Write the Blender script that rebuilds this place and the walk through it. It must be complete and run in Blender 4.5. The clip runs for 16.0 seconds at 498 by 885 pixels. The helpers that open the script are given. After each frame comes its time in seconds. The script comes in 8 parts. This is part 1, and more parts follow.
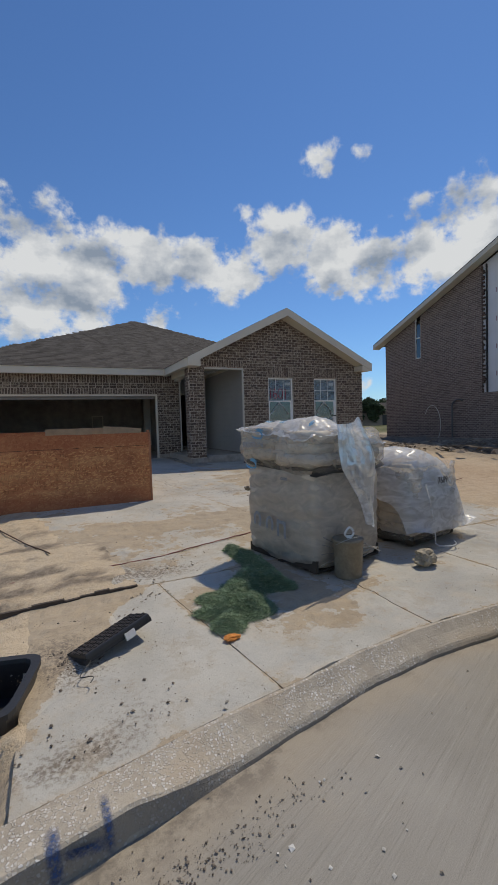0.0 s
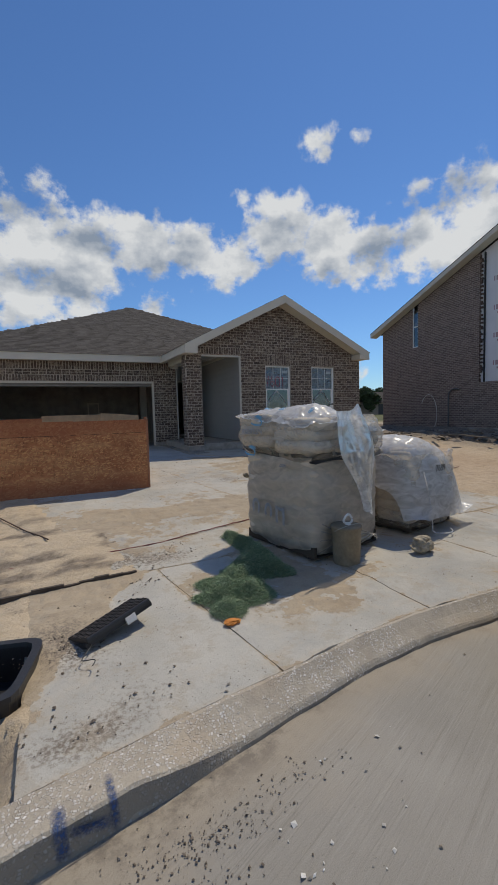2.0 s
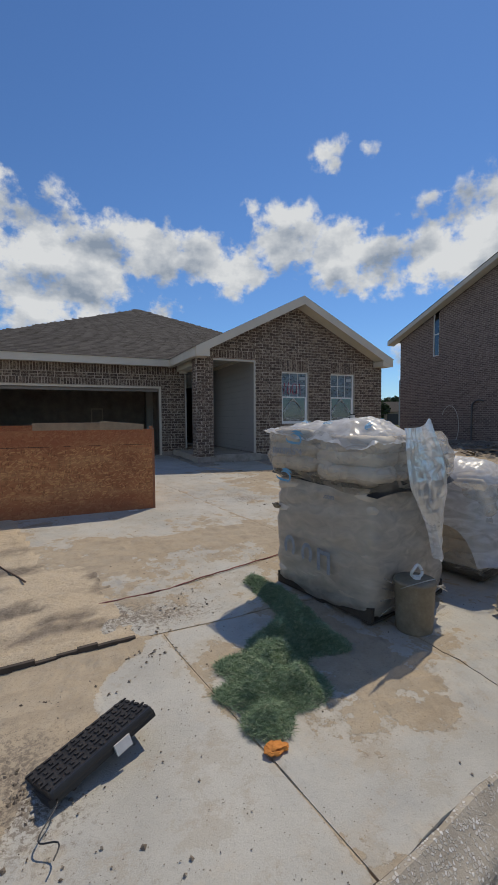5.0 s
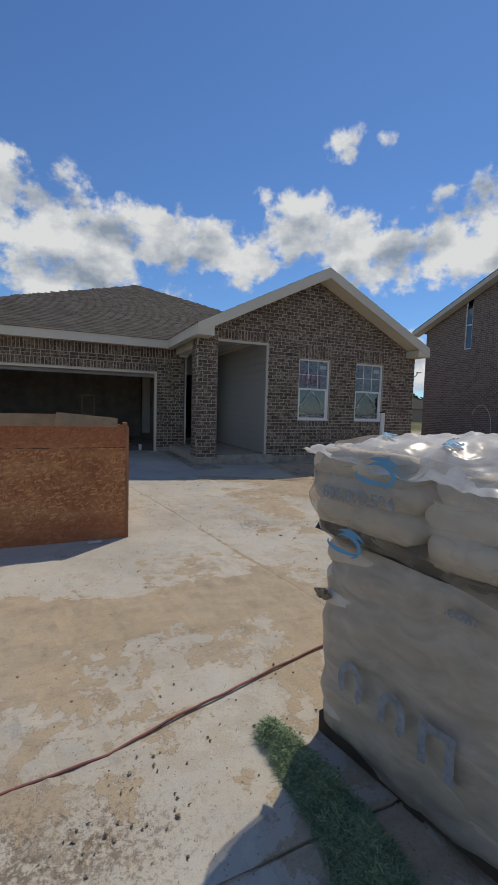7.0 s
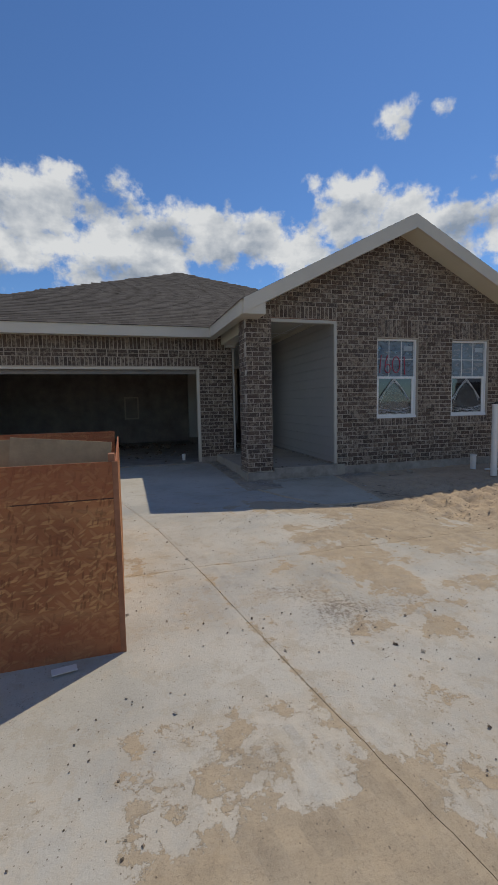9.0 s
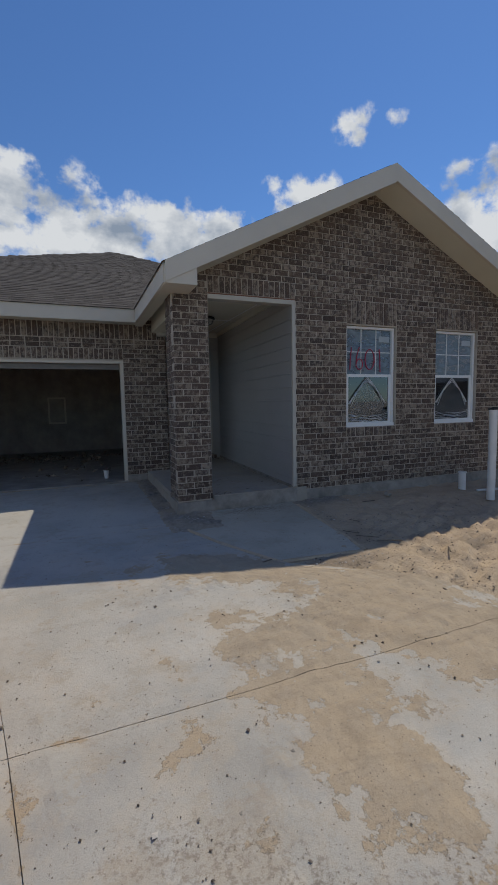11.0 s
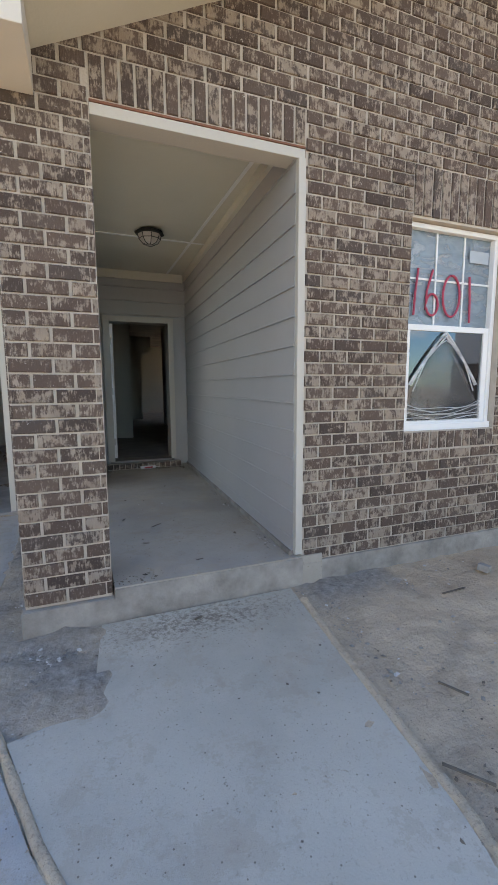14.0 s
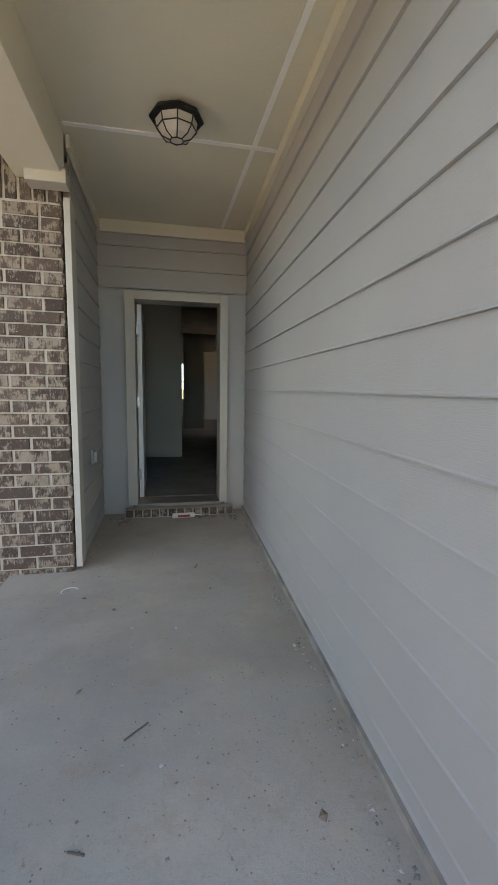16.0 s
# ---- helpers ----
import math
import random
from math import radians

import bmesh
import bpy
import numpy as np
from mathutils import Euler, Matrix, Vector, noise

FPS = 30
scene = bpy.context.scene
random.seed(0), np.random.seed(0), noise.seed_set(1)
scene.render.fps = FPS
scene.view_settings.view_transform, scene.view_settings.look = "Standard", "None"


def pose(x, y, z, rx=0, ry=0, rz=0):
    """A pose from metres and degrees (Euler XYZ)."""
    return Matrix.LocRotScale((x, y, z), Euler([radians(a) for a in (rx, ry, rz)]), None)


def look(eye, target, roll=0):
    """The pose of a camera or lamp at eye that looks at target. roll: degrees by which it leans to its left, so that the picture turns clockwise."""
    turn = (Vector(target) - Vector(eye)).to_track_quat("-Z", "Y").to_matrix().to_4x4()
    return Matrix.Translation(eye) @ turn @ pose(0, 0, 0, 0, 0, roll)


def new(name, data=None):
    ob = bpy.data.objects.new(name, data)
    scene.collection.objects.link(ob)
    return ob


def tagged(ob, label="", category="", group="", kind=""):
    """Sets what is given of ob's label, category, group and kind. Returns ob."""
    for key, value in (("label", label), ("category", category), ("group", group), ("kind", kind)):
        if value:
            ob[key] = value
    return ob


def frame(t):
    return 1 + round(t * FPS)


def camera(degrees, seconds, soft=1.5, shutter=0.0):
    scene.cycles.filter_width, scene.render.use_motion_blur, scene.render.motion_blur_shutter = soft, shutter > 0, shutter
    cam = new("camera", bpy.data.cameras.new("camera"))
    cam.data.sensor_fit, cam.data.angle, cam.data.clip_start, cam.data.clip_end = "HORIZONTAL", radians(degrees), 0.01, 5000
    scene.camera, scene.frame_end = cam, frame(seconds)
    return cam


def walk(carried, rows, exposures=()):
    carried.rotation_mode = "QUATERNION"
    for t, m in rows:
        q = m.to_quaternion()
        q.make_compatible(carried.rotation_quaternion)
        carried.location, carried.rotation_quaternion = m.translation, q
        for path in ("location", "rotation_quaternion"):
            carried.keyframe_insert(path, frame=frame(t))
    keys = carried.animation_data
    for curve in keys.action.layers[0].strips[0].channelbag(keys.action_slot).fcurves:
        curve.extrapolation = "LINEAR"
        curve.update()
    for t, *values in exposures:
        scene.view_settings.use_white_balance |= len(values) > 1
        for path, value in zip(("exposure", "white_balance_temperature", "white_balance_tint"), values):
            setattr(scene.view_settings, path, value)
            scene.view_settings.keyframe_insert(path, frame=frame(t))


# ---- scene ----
cam = camera(60.5, 16.0)
PATH = [
    (0, (0.18, -0.398, 1.701), (1.025, 1.413, 1.611), -1.8),
    (0.5, (0.177, -0.387, 1.69), (1.074, 1.397, 1.577), -1.3),
    (1, (0.176, -0.381, 1.687), (1.08, 1.398, 1.551), -1.2),
    (1.5, (0.164, -0.373, 1.685), (1.057, 1.411, 1.543), -1.2),
    (2, (0.15, -0.374, 1.681), (1.01, 1.426, 1.538), -1.5),
    (2.5, (0.156, -0.359, 1.679), (0.987, 1.454, 1.534), -2.4),
    (3, (0.257, -0.268, 1.682), (1.081, 1.548, 1.539), -2.7),
    (3.5, (0.371, -0.154, 1.713), (1.2, 1.662, 1.577), -0.9),
    (4, (0.395, 0.012, 1.719), (1.229, 1.826, 1.606), 0.0),
    (4.5, (0.339, 0.373, 1.74), (1.183, 2.183, 1.632), -0.1),
    (4.7, (0.344, 0.492, 1.739), (1.187, 2.303, 1.631), -0.5),
    (6.8, (0.983, 2.251, 1.79), (1.798, 4.072, 1.643), 1.4),
    (7, (1.092, 2.482, 1.81), (1.913, 4.3, 1.66), 1.6),
    (7.5, (1.235, 2.995, 1.829), (2.073, 4.804, 1.676), 0.2),
    (8, (1.443, 3.481, 1.819), (2.176, 5.336, 1.668), -1.9),
    (8.2, (1.524, 3.697, 1.841), (2.127, 5.598, 1.697), -2.3),
    (10.3, (2.359, 5.644, 2.004), (2.942, 7.545, 1.79), -0.1),
    (10.5, (2.455, 5.798, 2.014), (3.1, 7.68, 1.81), -0.2),
    (11, (2.794, 6.257, 1.998), (3.533, 8.106, 1.813), -1.0),
    (11.5, (2.988, 6.781, 1.983), (3.729, 8.633, 1.833), -1.2),
    (12, (3.242, 7.27, 1.942), (3.99, 9.112, 1.722), -2.6),
    (12.5, (3.524, 7.778, 1.973), (4.252, 9.624, 1.728), -2.6),
    (13, (3.753, 8.269, 2.023), (4.52, 10.095, 1.745), -3.9),
    (13.5, (4.074, 8.708, 1.944), (4.884, 10.515, 1.663), -3.1),
    (14, (4.314, 9.155, 1.945), (5.037, 11.002, 1.686), -0.3),
    (14.5, (4.524, 9.653, 2.007), (5.227, 11.509, 1.764), 1.4),
    (15, (4.755, 10.18, 2.022), (5.263, 12.101, 1.793), -0.1),
    (15.5, (4.879, 10.74, 1.989), (5.319, 12.678, 1.772), 0.4),
    (16, (4.958, 11.263, 2.03), (5.366, 13.206, 1.784), 0.8),
]
EXPOSURES = [(0, -0.17, 6860, 8), (4.5, -0.17, 6810, 8), (8, -0.13, 6960, 8), (10.5, -0.23, 6660, 8), (11.5, -0.03, 6710, 8), (12.5, 0.43, 6920, 8), (13.0, 0.88, 7170, 8), (13.5, 1.48, 7570, 8), (14.0, 1.9, 7970, 8), (15, 2.14, 8370, 8), (16, 2.62, 8570, 8)]
walk(cam, [(t, look(eye, target, roll)) for t, eye, target, roll in PATH], EXPOSURES)

# ---- sky, sun, exposure ----
SUN = Vector((0.525, 0.36, 1.0)).normalized()
sun_el = math.asin(SUN.z)
sun_az = math.atan2(SUN.x, SUN.y)

# cloud banks: bearing from +Y towards +X, elevation, radius, all in degrees
CLOUDS = [(-16, 20.5, 10), (-8, 21, 8.5), (0, 20.5, 7.5), (6, 19.5, 6.5), (-2, 15, 7), (4, 15, 5.5), (13, 20.5, 6), (19, 20, 5.5), (24.5, 19.5, 5.5), (30, 21.5, 6.5), (36.5, 19.5, 6),
          (42, 18.5, 5.5), (48, 20, 6.5), (55, 20.5, 8), (63, 21.5, 9), (14, 13.5, 3.0), (-24, 22, 12), (-36, 22, 13), (47, 7, 5), (38, 6, 4),
          (34.4, 30.3, 2.1), (36.6, 31.2, 2.1), (35.9, 29.4, 1.8), (41.2, 30.0, 1.5), (40.1, 30.4, 1.3), (25.5, 25.6, 2.0), (73, 23, 10), (84, 22, 14), (98, 18, 14),
          # unseen ring of banks behind the view, added to raise the fill light
          (115, 24, 16), (140, 20, 16), (165, 25, 17), (190, 19, 16), (215, 25, 17), (240, 20, 16), (265, 25, 16), (290, 20, 15), (310, 22, 14)]


def sky():
    w = bpy.data.worlds.new("sky")
    scene.world = w
    w.use_nodes = True
    nt = w.node_tree
    nt.nodes.clear()
    N, L = nt.nodes.new, nt.links.new
    out, mixs, bg, bgc = N("ShaderNodeOutputWorld"), N("ShaderNodeMixShader"), N("ShaderNodeBackground"), N("ShaderNodeBackground")
    st = N("ShaderNodeTexSky")
    st.sky_type, st.sun_disc = "NISHITA", False
    st.sun_elevation, st.sun_rotation = sun_el, sun_az
    st.air_density, st.dust_density, st.ozone_density = 1.0, 0.05, 4.0
    bg.inputs[1].default_value = SKY_STRENGTH
    hue = N("ShaderNodeMix")
    hue.data_type, hue.blend_type = "RGBA", "MULTIPLY"
    hue.inputs[0].default_value, hue.inputs[7].default_value = 1.0, (0.66, 0.91, 1.22, 1)
    L(st.outputs[0], hue.inputs[6])
    L(hue.outputs[2], bg.inputs[0])
    tc = N("ShaderNodeTexCoord")
    nz = N("ShaderNodeTexNoise")
    nz.inputs["Scale"].default_value, nz.inputs["Detail"].default_value, nz.inputs["Roughness"].default_value = 9.0, 9.0, 0.55
    mp = N("ShaderNodeMapping")
    mp.inputs["Scale"].default_value = (1.0, 1.0, 1.5)
    L(tc.outputs["Generated"], mp.inputs[0])
    L(mp.outputs[0], nz.inputs["Vector"])

    def m(op, a, b=None, c=None, clamp=False):
        n = N("ShaderNodeMath")
        n.operation, n.use_clamp = op, clamp
        for k, v in enumerate((a, b, c)):
            if v is None:
                continue
            if isinstance(v, (int, float)):
                n.inputs[k].default_value = v
            else:
                L(v, n.inputs[k])
        return n.outputs[0]
    total = None
    for az, el, r in CLOUDS:
        a, e = radians(az), radians(el)
        d = N("ShaderNodeVectorMath")
        d.operation = "DISTANCE"
        L(tc.outputs["Generated"], d.inputs[0])
        d.inputs[1].default_value = (math.sin(a) * math.cos(e), math.cos(a) * math.cos(e), math.sin(e))
        v = m("SUBTRACT", 1.0, m("DIVIDE", d.outputs["Value"], radians(r)), clamp=True)
        if r < 3:
            v = m("MULTIPLY", v, 0.50)
        total = v if total is None else m("MAXIMUM", total, v)
    # wider field of broken cloud low in the sky everywhere
    n3 = N("ShaderNodeTexNoise")
    n3.inputs["Scale"].default_value, n3.inputs["Detail"].default_value, n3.inputs["Roughness"].default_value = 30.0, 6.0, 0.6
    L(tc.outputs["Generated"], n3.inputs["Vector"])
    both = m("MULTIPLY_ADD", m("SUBTRACT", n3.outputs[0], 0.5), 1.7, m("MULTIPLY", m("SUBTRACT", nz.outputs[0], 0.5), 2.6))
    near = m("MULTIPLY", total, 5.0, clamp=True)
    body = m("ADD", m("MULTIPLY", total, 1.25), m("MULTIPLY", both, near))
    mask = N("ShaderNodeMapRange")
    mask.interpolation_type = "SMOOTHSTEP"
    mask.inputs[1].default_value, mask.inputs[2].default_value = 0.20, 0.80
    L(body, mask.inputs[0])
    # cloud tone: bright crowns, grey bellies
    up = N("ShaderNodeVectorMath")
    up.operation = "ADD"
    L(mp.outputs[0], up.inputs[0])
    up.inputs[1].default_value = (0.012, 0.01, 0.045)
    n2 = N("ShaderNodeTexNoise")
    n2.inputs["Scale"].default_value, n2.inputs["Detail"].default_value, n2.inputs["Roughness"].default_value = 9.0, 5.0, 0.5
    L(up.outputs[0], n2.inputs["Vector"])
    tone = m("MULTIPLY_ADD", m("SUBTRACT", nz.outputs[0], n2.outputs[0]), 1.9, m("MULTIPLY_ADD", body, -0.20, 0.60))
    cr = N("ShaderNodeValToRGB")
    cr.color_ramp.elements[0].position, cr.color_ramp.elements[0].color = 0.06, (0.33, 0.41, 0.55, 1)
    cr.color_ramp.elements[1].position, cr.color_ramp.elements[1].color = 0.62, (0.93, 0.97, 1.04, 1)
    L(tone, cr.inputs[0])
    L(cr.outputs[0], bgc.inputs[0])
    bgc.inputs[1].default_value = CLOUD_STRENGTH
    L(mask.outputs[0], mixs.inputs[0])
    L(bg.outputs[0], mixs.inputs[1])
    L(bgc.outputs[0], mixs.inputs[2])
    L(mixs.outputs[0], out.inputs[0])


SKY_STRENGTH, CLOUD_STRENGTH = 0.100, 0.80
sky()
sun = new("sun", bpy.data.lights.new("sun", "SUN"))
sun.data.energy, sun.data.angle, sun.data.color = 2.95, radians(0.53), (1.0, 0.915, 0.78)
sun.matrix_world = look(SUN * 50, (0, 0, 0))


# ---- materials ----


def ramp(nt, src, stops):
    r = nt.nodes.new("ShaderNodeValToRGB")
    e = r.color_ramp.elements
    while len(e) < len(stops):
        e.new(0.5)
    for k, (p, c) in enumerate(stops):
        e[k].position, e[k].color = p, (*c, 1)
    nt.links.new(src, r.inputs[0])
    return r.outputs[0]


class Mat:
    """A small helper round one principled material in object or generated space."""

    def __init__(self, name, rough=0.8, metal=0.0, spec=0.5):
        self.m = bpy.data.materials.new(name)
        self.m.use_nodes = True
        self.nt = self.m.node_tree
        self.b = self.nt.nodes["Principled BSDF"]
        self.b.inputs["Roughness"].default_value, self.b.inputs["Metallic"].default_value = rough, metal
        self.b.inputs["Specular IOR Level"].default_value = spec
        self.geo = self.nt.nodes.new("ShaderNodeNewGeometry")
        self.tc = self.nt.nodes.new("ShaderNodeTexCoord")
        self.pos = self.geo.outputs["Position"]

    def node(self, kind):
        return self.nt.nodes.new(kind)

    def link(self, a, b):
        self.nt.links.new(a, b)

    def scaled(self, v, sx, sy, sz, rz=0.0):
        n = self.node("ShaderNodeMapping")
        n.inputs["Scale"].default_value, n.inputs["Rotation"].default_value = (sx, sy, sz), (0, 0, radians(rz))
        self.link(v, n.inputs[0])
        return n.outputs[0]

    def noise(self, scale, detail=4.0, rough=0.55, vec=None, distort=0.0):
        n = self.node("ShaderNodeTexNoise")
        n.inputs["Scale"].default_value, n.inputs["Detail"].default_value = scale, detail
        n.inputs["Roughness"].default_value, n.inputs["Distortion"].default_value = rough, distort
        self.link(vec or self.pos, n.inputs["Vector"])
        return n.outputs[0]

    def voronoi(self, scale, vec=None, feature="F1"):
        n = self.node("ShaderNodeTexVoronoi")
        n.feature = feature
        n.inputs["Scale"].default_value = scale
        self.link(vec or self.pos, n.inputs["Vector"])
        return n

    def math(self, op, a, b=0.0, c=0.0, clamp=False):
        n = self.node("ShaderNodeMath")
        n.operation, n.use_clamp = op, clamp
        for k, v in enumerate((a, b, c)):
            if isinstance(v, (int, float)):
                n.inputs[k].default_value = v
            else:
                self.link(v, n.inputs[k])
        return n.outputs[0]

    def step(self, v, lo, hi):
        n = self.node("ShaderNodeMapRange")
        n.interpolation_type = "SMOOTHSTEP"
        n.inputs[1].default_value, n.inputs[2].default_value = lo, hi
        self.link(v, n.inputs[0])
        return n.outputs[0]

    def mix(self, f, a, b, mode="MIX"):
        n = self.node("ShaderNodeMix")
        n.data_type, n.blend_type = "RGBA", mode
        if isinstance(f, (int, float)):
            n.inputs[0].default_value = f
        else:
            self.link(f, n.inputs[0])
        for k, v in ((6, a), (7, b)):
            if isinstance(v, tuple):
                n.inputs[k].default_value = (*v, 1)
            else:
                self.link(v, n.inputs[k])
        return n.outputs[2]

    def color(self, c):
        if isinstance(c, tuple):
            self.b.inputs["Base Color"].default_value = (*c, 1)
        else:
            self.link(c, self.b.inputs["Base Color"])
        return self

    def rough(self, v):
        self.link(v, self.b.inputs["Roughness"])
        return self

    def bump(self, h, dist, strength=1.0):
        n = self.node("ShaderNodeBump")
        n.inputs["Distance"].default_value, n.inputs["Strength"].default_value = dist, strength
        self.link(h, n.inputs["Height"])
        if getattr(self, "last", None):
            self.link(self.last, n.inputs["Normal"])
        self.last = n.outputs[0]
        self.link(n.outputs[0], self.b.inputs["Normal"])
        return self

    def rand(self, island=False):
        if island:
            return self.geo.outputs["Random Per Island"]
        return self.node("ShaderNodeObjectInfo").outputs["Random"]

    def attr(self, name):
        n = self.node("ShaderNodeAttribute")
        n.attribute_name = name
        return n.outputs["Fac"]


def brick_mat(name, island, tint=(1, 1, 1), bright=1.0):
    k = Mat(name, 0.85)
    r = k.rand(island)
    streak = k.noise(105, 5, 0.68, k.scaled(k.pos, 1.0, 1.0, 0.24))
    blot = k.noise(16, 4, 0.6)
    dark = ramp(k.nt, r, [(0.0, (0.058, 0.040, 0.032)), (0.35, (0.085, 0.058, 0.046)), (0.7, (0.112, 0.078, 0.060)), (1.0, (0.066, 0.050, 0.043))])
    pale = ramp(k.nt, k.noise(9, 3), [(0.3, (0.255, 0.205, 0.16)), (0.7, (0.35, 0.295, 0.24))])
    amount = k.math("ADD", k.math("MULTIPLY", k.math("SUBTRACT", k.math("FRACT", k.math("MULTIPLY", r, 7.31)), 0.5), 0.11), k.math("MULTIPLY_ADD", blot, 0.66, k.math("MULTIPLY", streak, 0.50)))
    f = k.step(amount, 0.555, 0.665)
    c = k.mix(k.math("MULTIPLY", f, 0.86), dark, pale)
    fleck = k.step(k.noise(110, 3, 0.7, k.scaled(k.pos, 1.0, 1.0, 0.4)), 0.60, 0.68)
    c = k.mix(k.math("MULTIPLY", fleck, 0.35), c, (0.40, 0.34, 0.28))
    white = k.step(k.noise(30, 4, 0.75), 0.64, 0.72)
    c = k.mix(k.math("MULTIPLY", white, k.step(k.noise(2.5, 2), 0.38, 0.55)), c, (0.62, 0.60, 0.56))
    c = k.mix(1.0, c, tuple(t * bright for t in tint), "MULTIPLY")
    k.color(c)
    k.bump(streak, 0.006).bump(k.noise(150, 3), 0.002)
    return k.m


def mortar_mat():
    k = Mat("mortar", 0.95)
    k.color(ramp(k.nt, k.noise(5, 6, 0.7), [(0.3, (0.40, 0.35, 0.288)), (0.7, (0.55, 0.485, 0.405))]))
    k.bump(k.noise(60, 4), 0.006)
    return k.m


def paint_mat(name, col, var=0.06, rough=0.55, grain=None):
    k = Mat(name, rough)
    lo, hi = tuple(c * (1 - var) for c in col), tuple(min(1, c * (1 + var)) for c in col)
    c = ramp(k.nt, k.noise(1.3, 5, 0.6), [(0.3, lo), (0.7, hi)])
    dirt = k.step(k.noise(7, 6, 0.75), 0.62, 0.78)
    c = k.mix(k.math("MULTIPLY", dirt, 0.22), c, (0.34, 0.30, 0.24))
    k.color(c)
    k.bump(k.noise(45, 4, 0.6, k.scaled(k.pos, *(grain or (1, 1, 1)))), 0.0015)
    return k.m


def sandy(k):
    """The colour of the lot's pale sandy dirt."""
    big = k.noise(0.55, 5, 0.6)
    mid = k.noise(4.5, 7, 0.68)
    c = ramp(k.nt, big, [(0.25, (0.47, 0.365, 0.245)), (0.5, (0.56, 0.45, 0.315)), (0.75, (0.50, 0.415, 0.305))])
    c = k.mix(k.math("MULTIPLY", k.step(mid, 0.48, 0.70), 0.42), c, (0.29, 0.225, 0.155))
    c = k.mix(k.math("MULTIPLY", k.step(k.noise(40, 5, 0.7), 0.60, 0.72), 0.50), c, (0.20, 0.16, 0.12))
    smear = k.noise(2.2, 5, 0.6, k.scaled(k.pos, 1.0, 4.0, 1.0, 24))
    c = k.mix(k.math("MULTIPLY", k.step(smear, 0.52, 0.66), 0.30), c, (0.30, 0.245, 0.185))
    crust = k.step(k.noise(7.5, 9, 0.72), 0.515, 0.535)
    c = k.mix(k.math("MULTIPLY", crust, 0.30), c, (0.57, 0.48, 0.365))
    fine = k.step(k.noise(95, 5, 0.75), 0.56, 0.60)
    return k.mix(k.math("MULTIPLY", fine, 0.46), c, (0.24, 0.19, 0.14))


def ground_mat():
    k = Mat("sandy_dirt", 0.96, spec=0.2)
    c = sandy(k)
    red = k.attr("clay")
    c = k.mix(k.math("MULTIPLY", red, 0.38), c, (0.36, 0.20, 0.115))
    grey = k.attr("spoil_shade")
    # dark soil, deepened to hold some of the shade by the neighbour's wall
    c = k.mix(k.math("MULTIPLY", grey, 0.92), c, ramp(k.nt, k.noise(14, 6, 0.75), [(0.35, (0.085, 0.068, 0.055)), (0.65, (0.26, 0.215, 0.17))]))
    c = k.mix(k.math("MULTIPLY", k.attr("pale"), 0.9), c, ramp(k.nt, k.noise(22, 7, 0.75), [(0.35, (0.15, 0.135, 0.115)), (0.65, (0.36, 0.335, 0.295))]))
    far = k.attr("grass")
    c = k.mix(far, c, ramp(k.nt, k.noise(0.35, 6, 0.7), [(0.35, (0.07, 0.085, 0.03)), (0.65, (0.19, 0.17, 0.085))]))
    k.color(c)
    k.bump(k.noise(7, 6, 0.65), 0.035).bump(k.noise(38, 7, 0.74), 0.007)
    return k.m


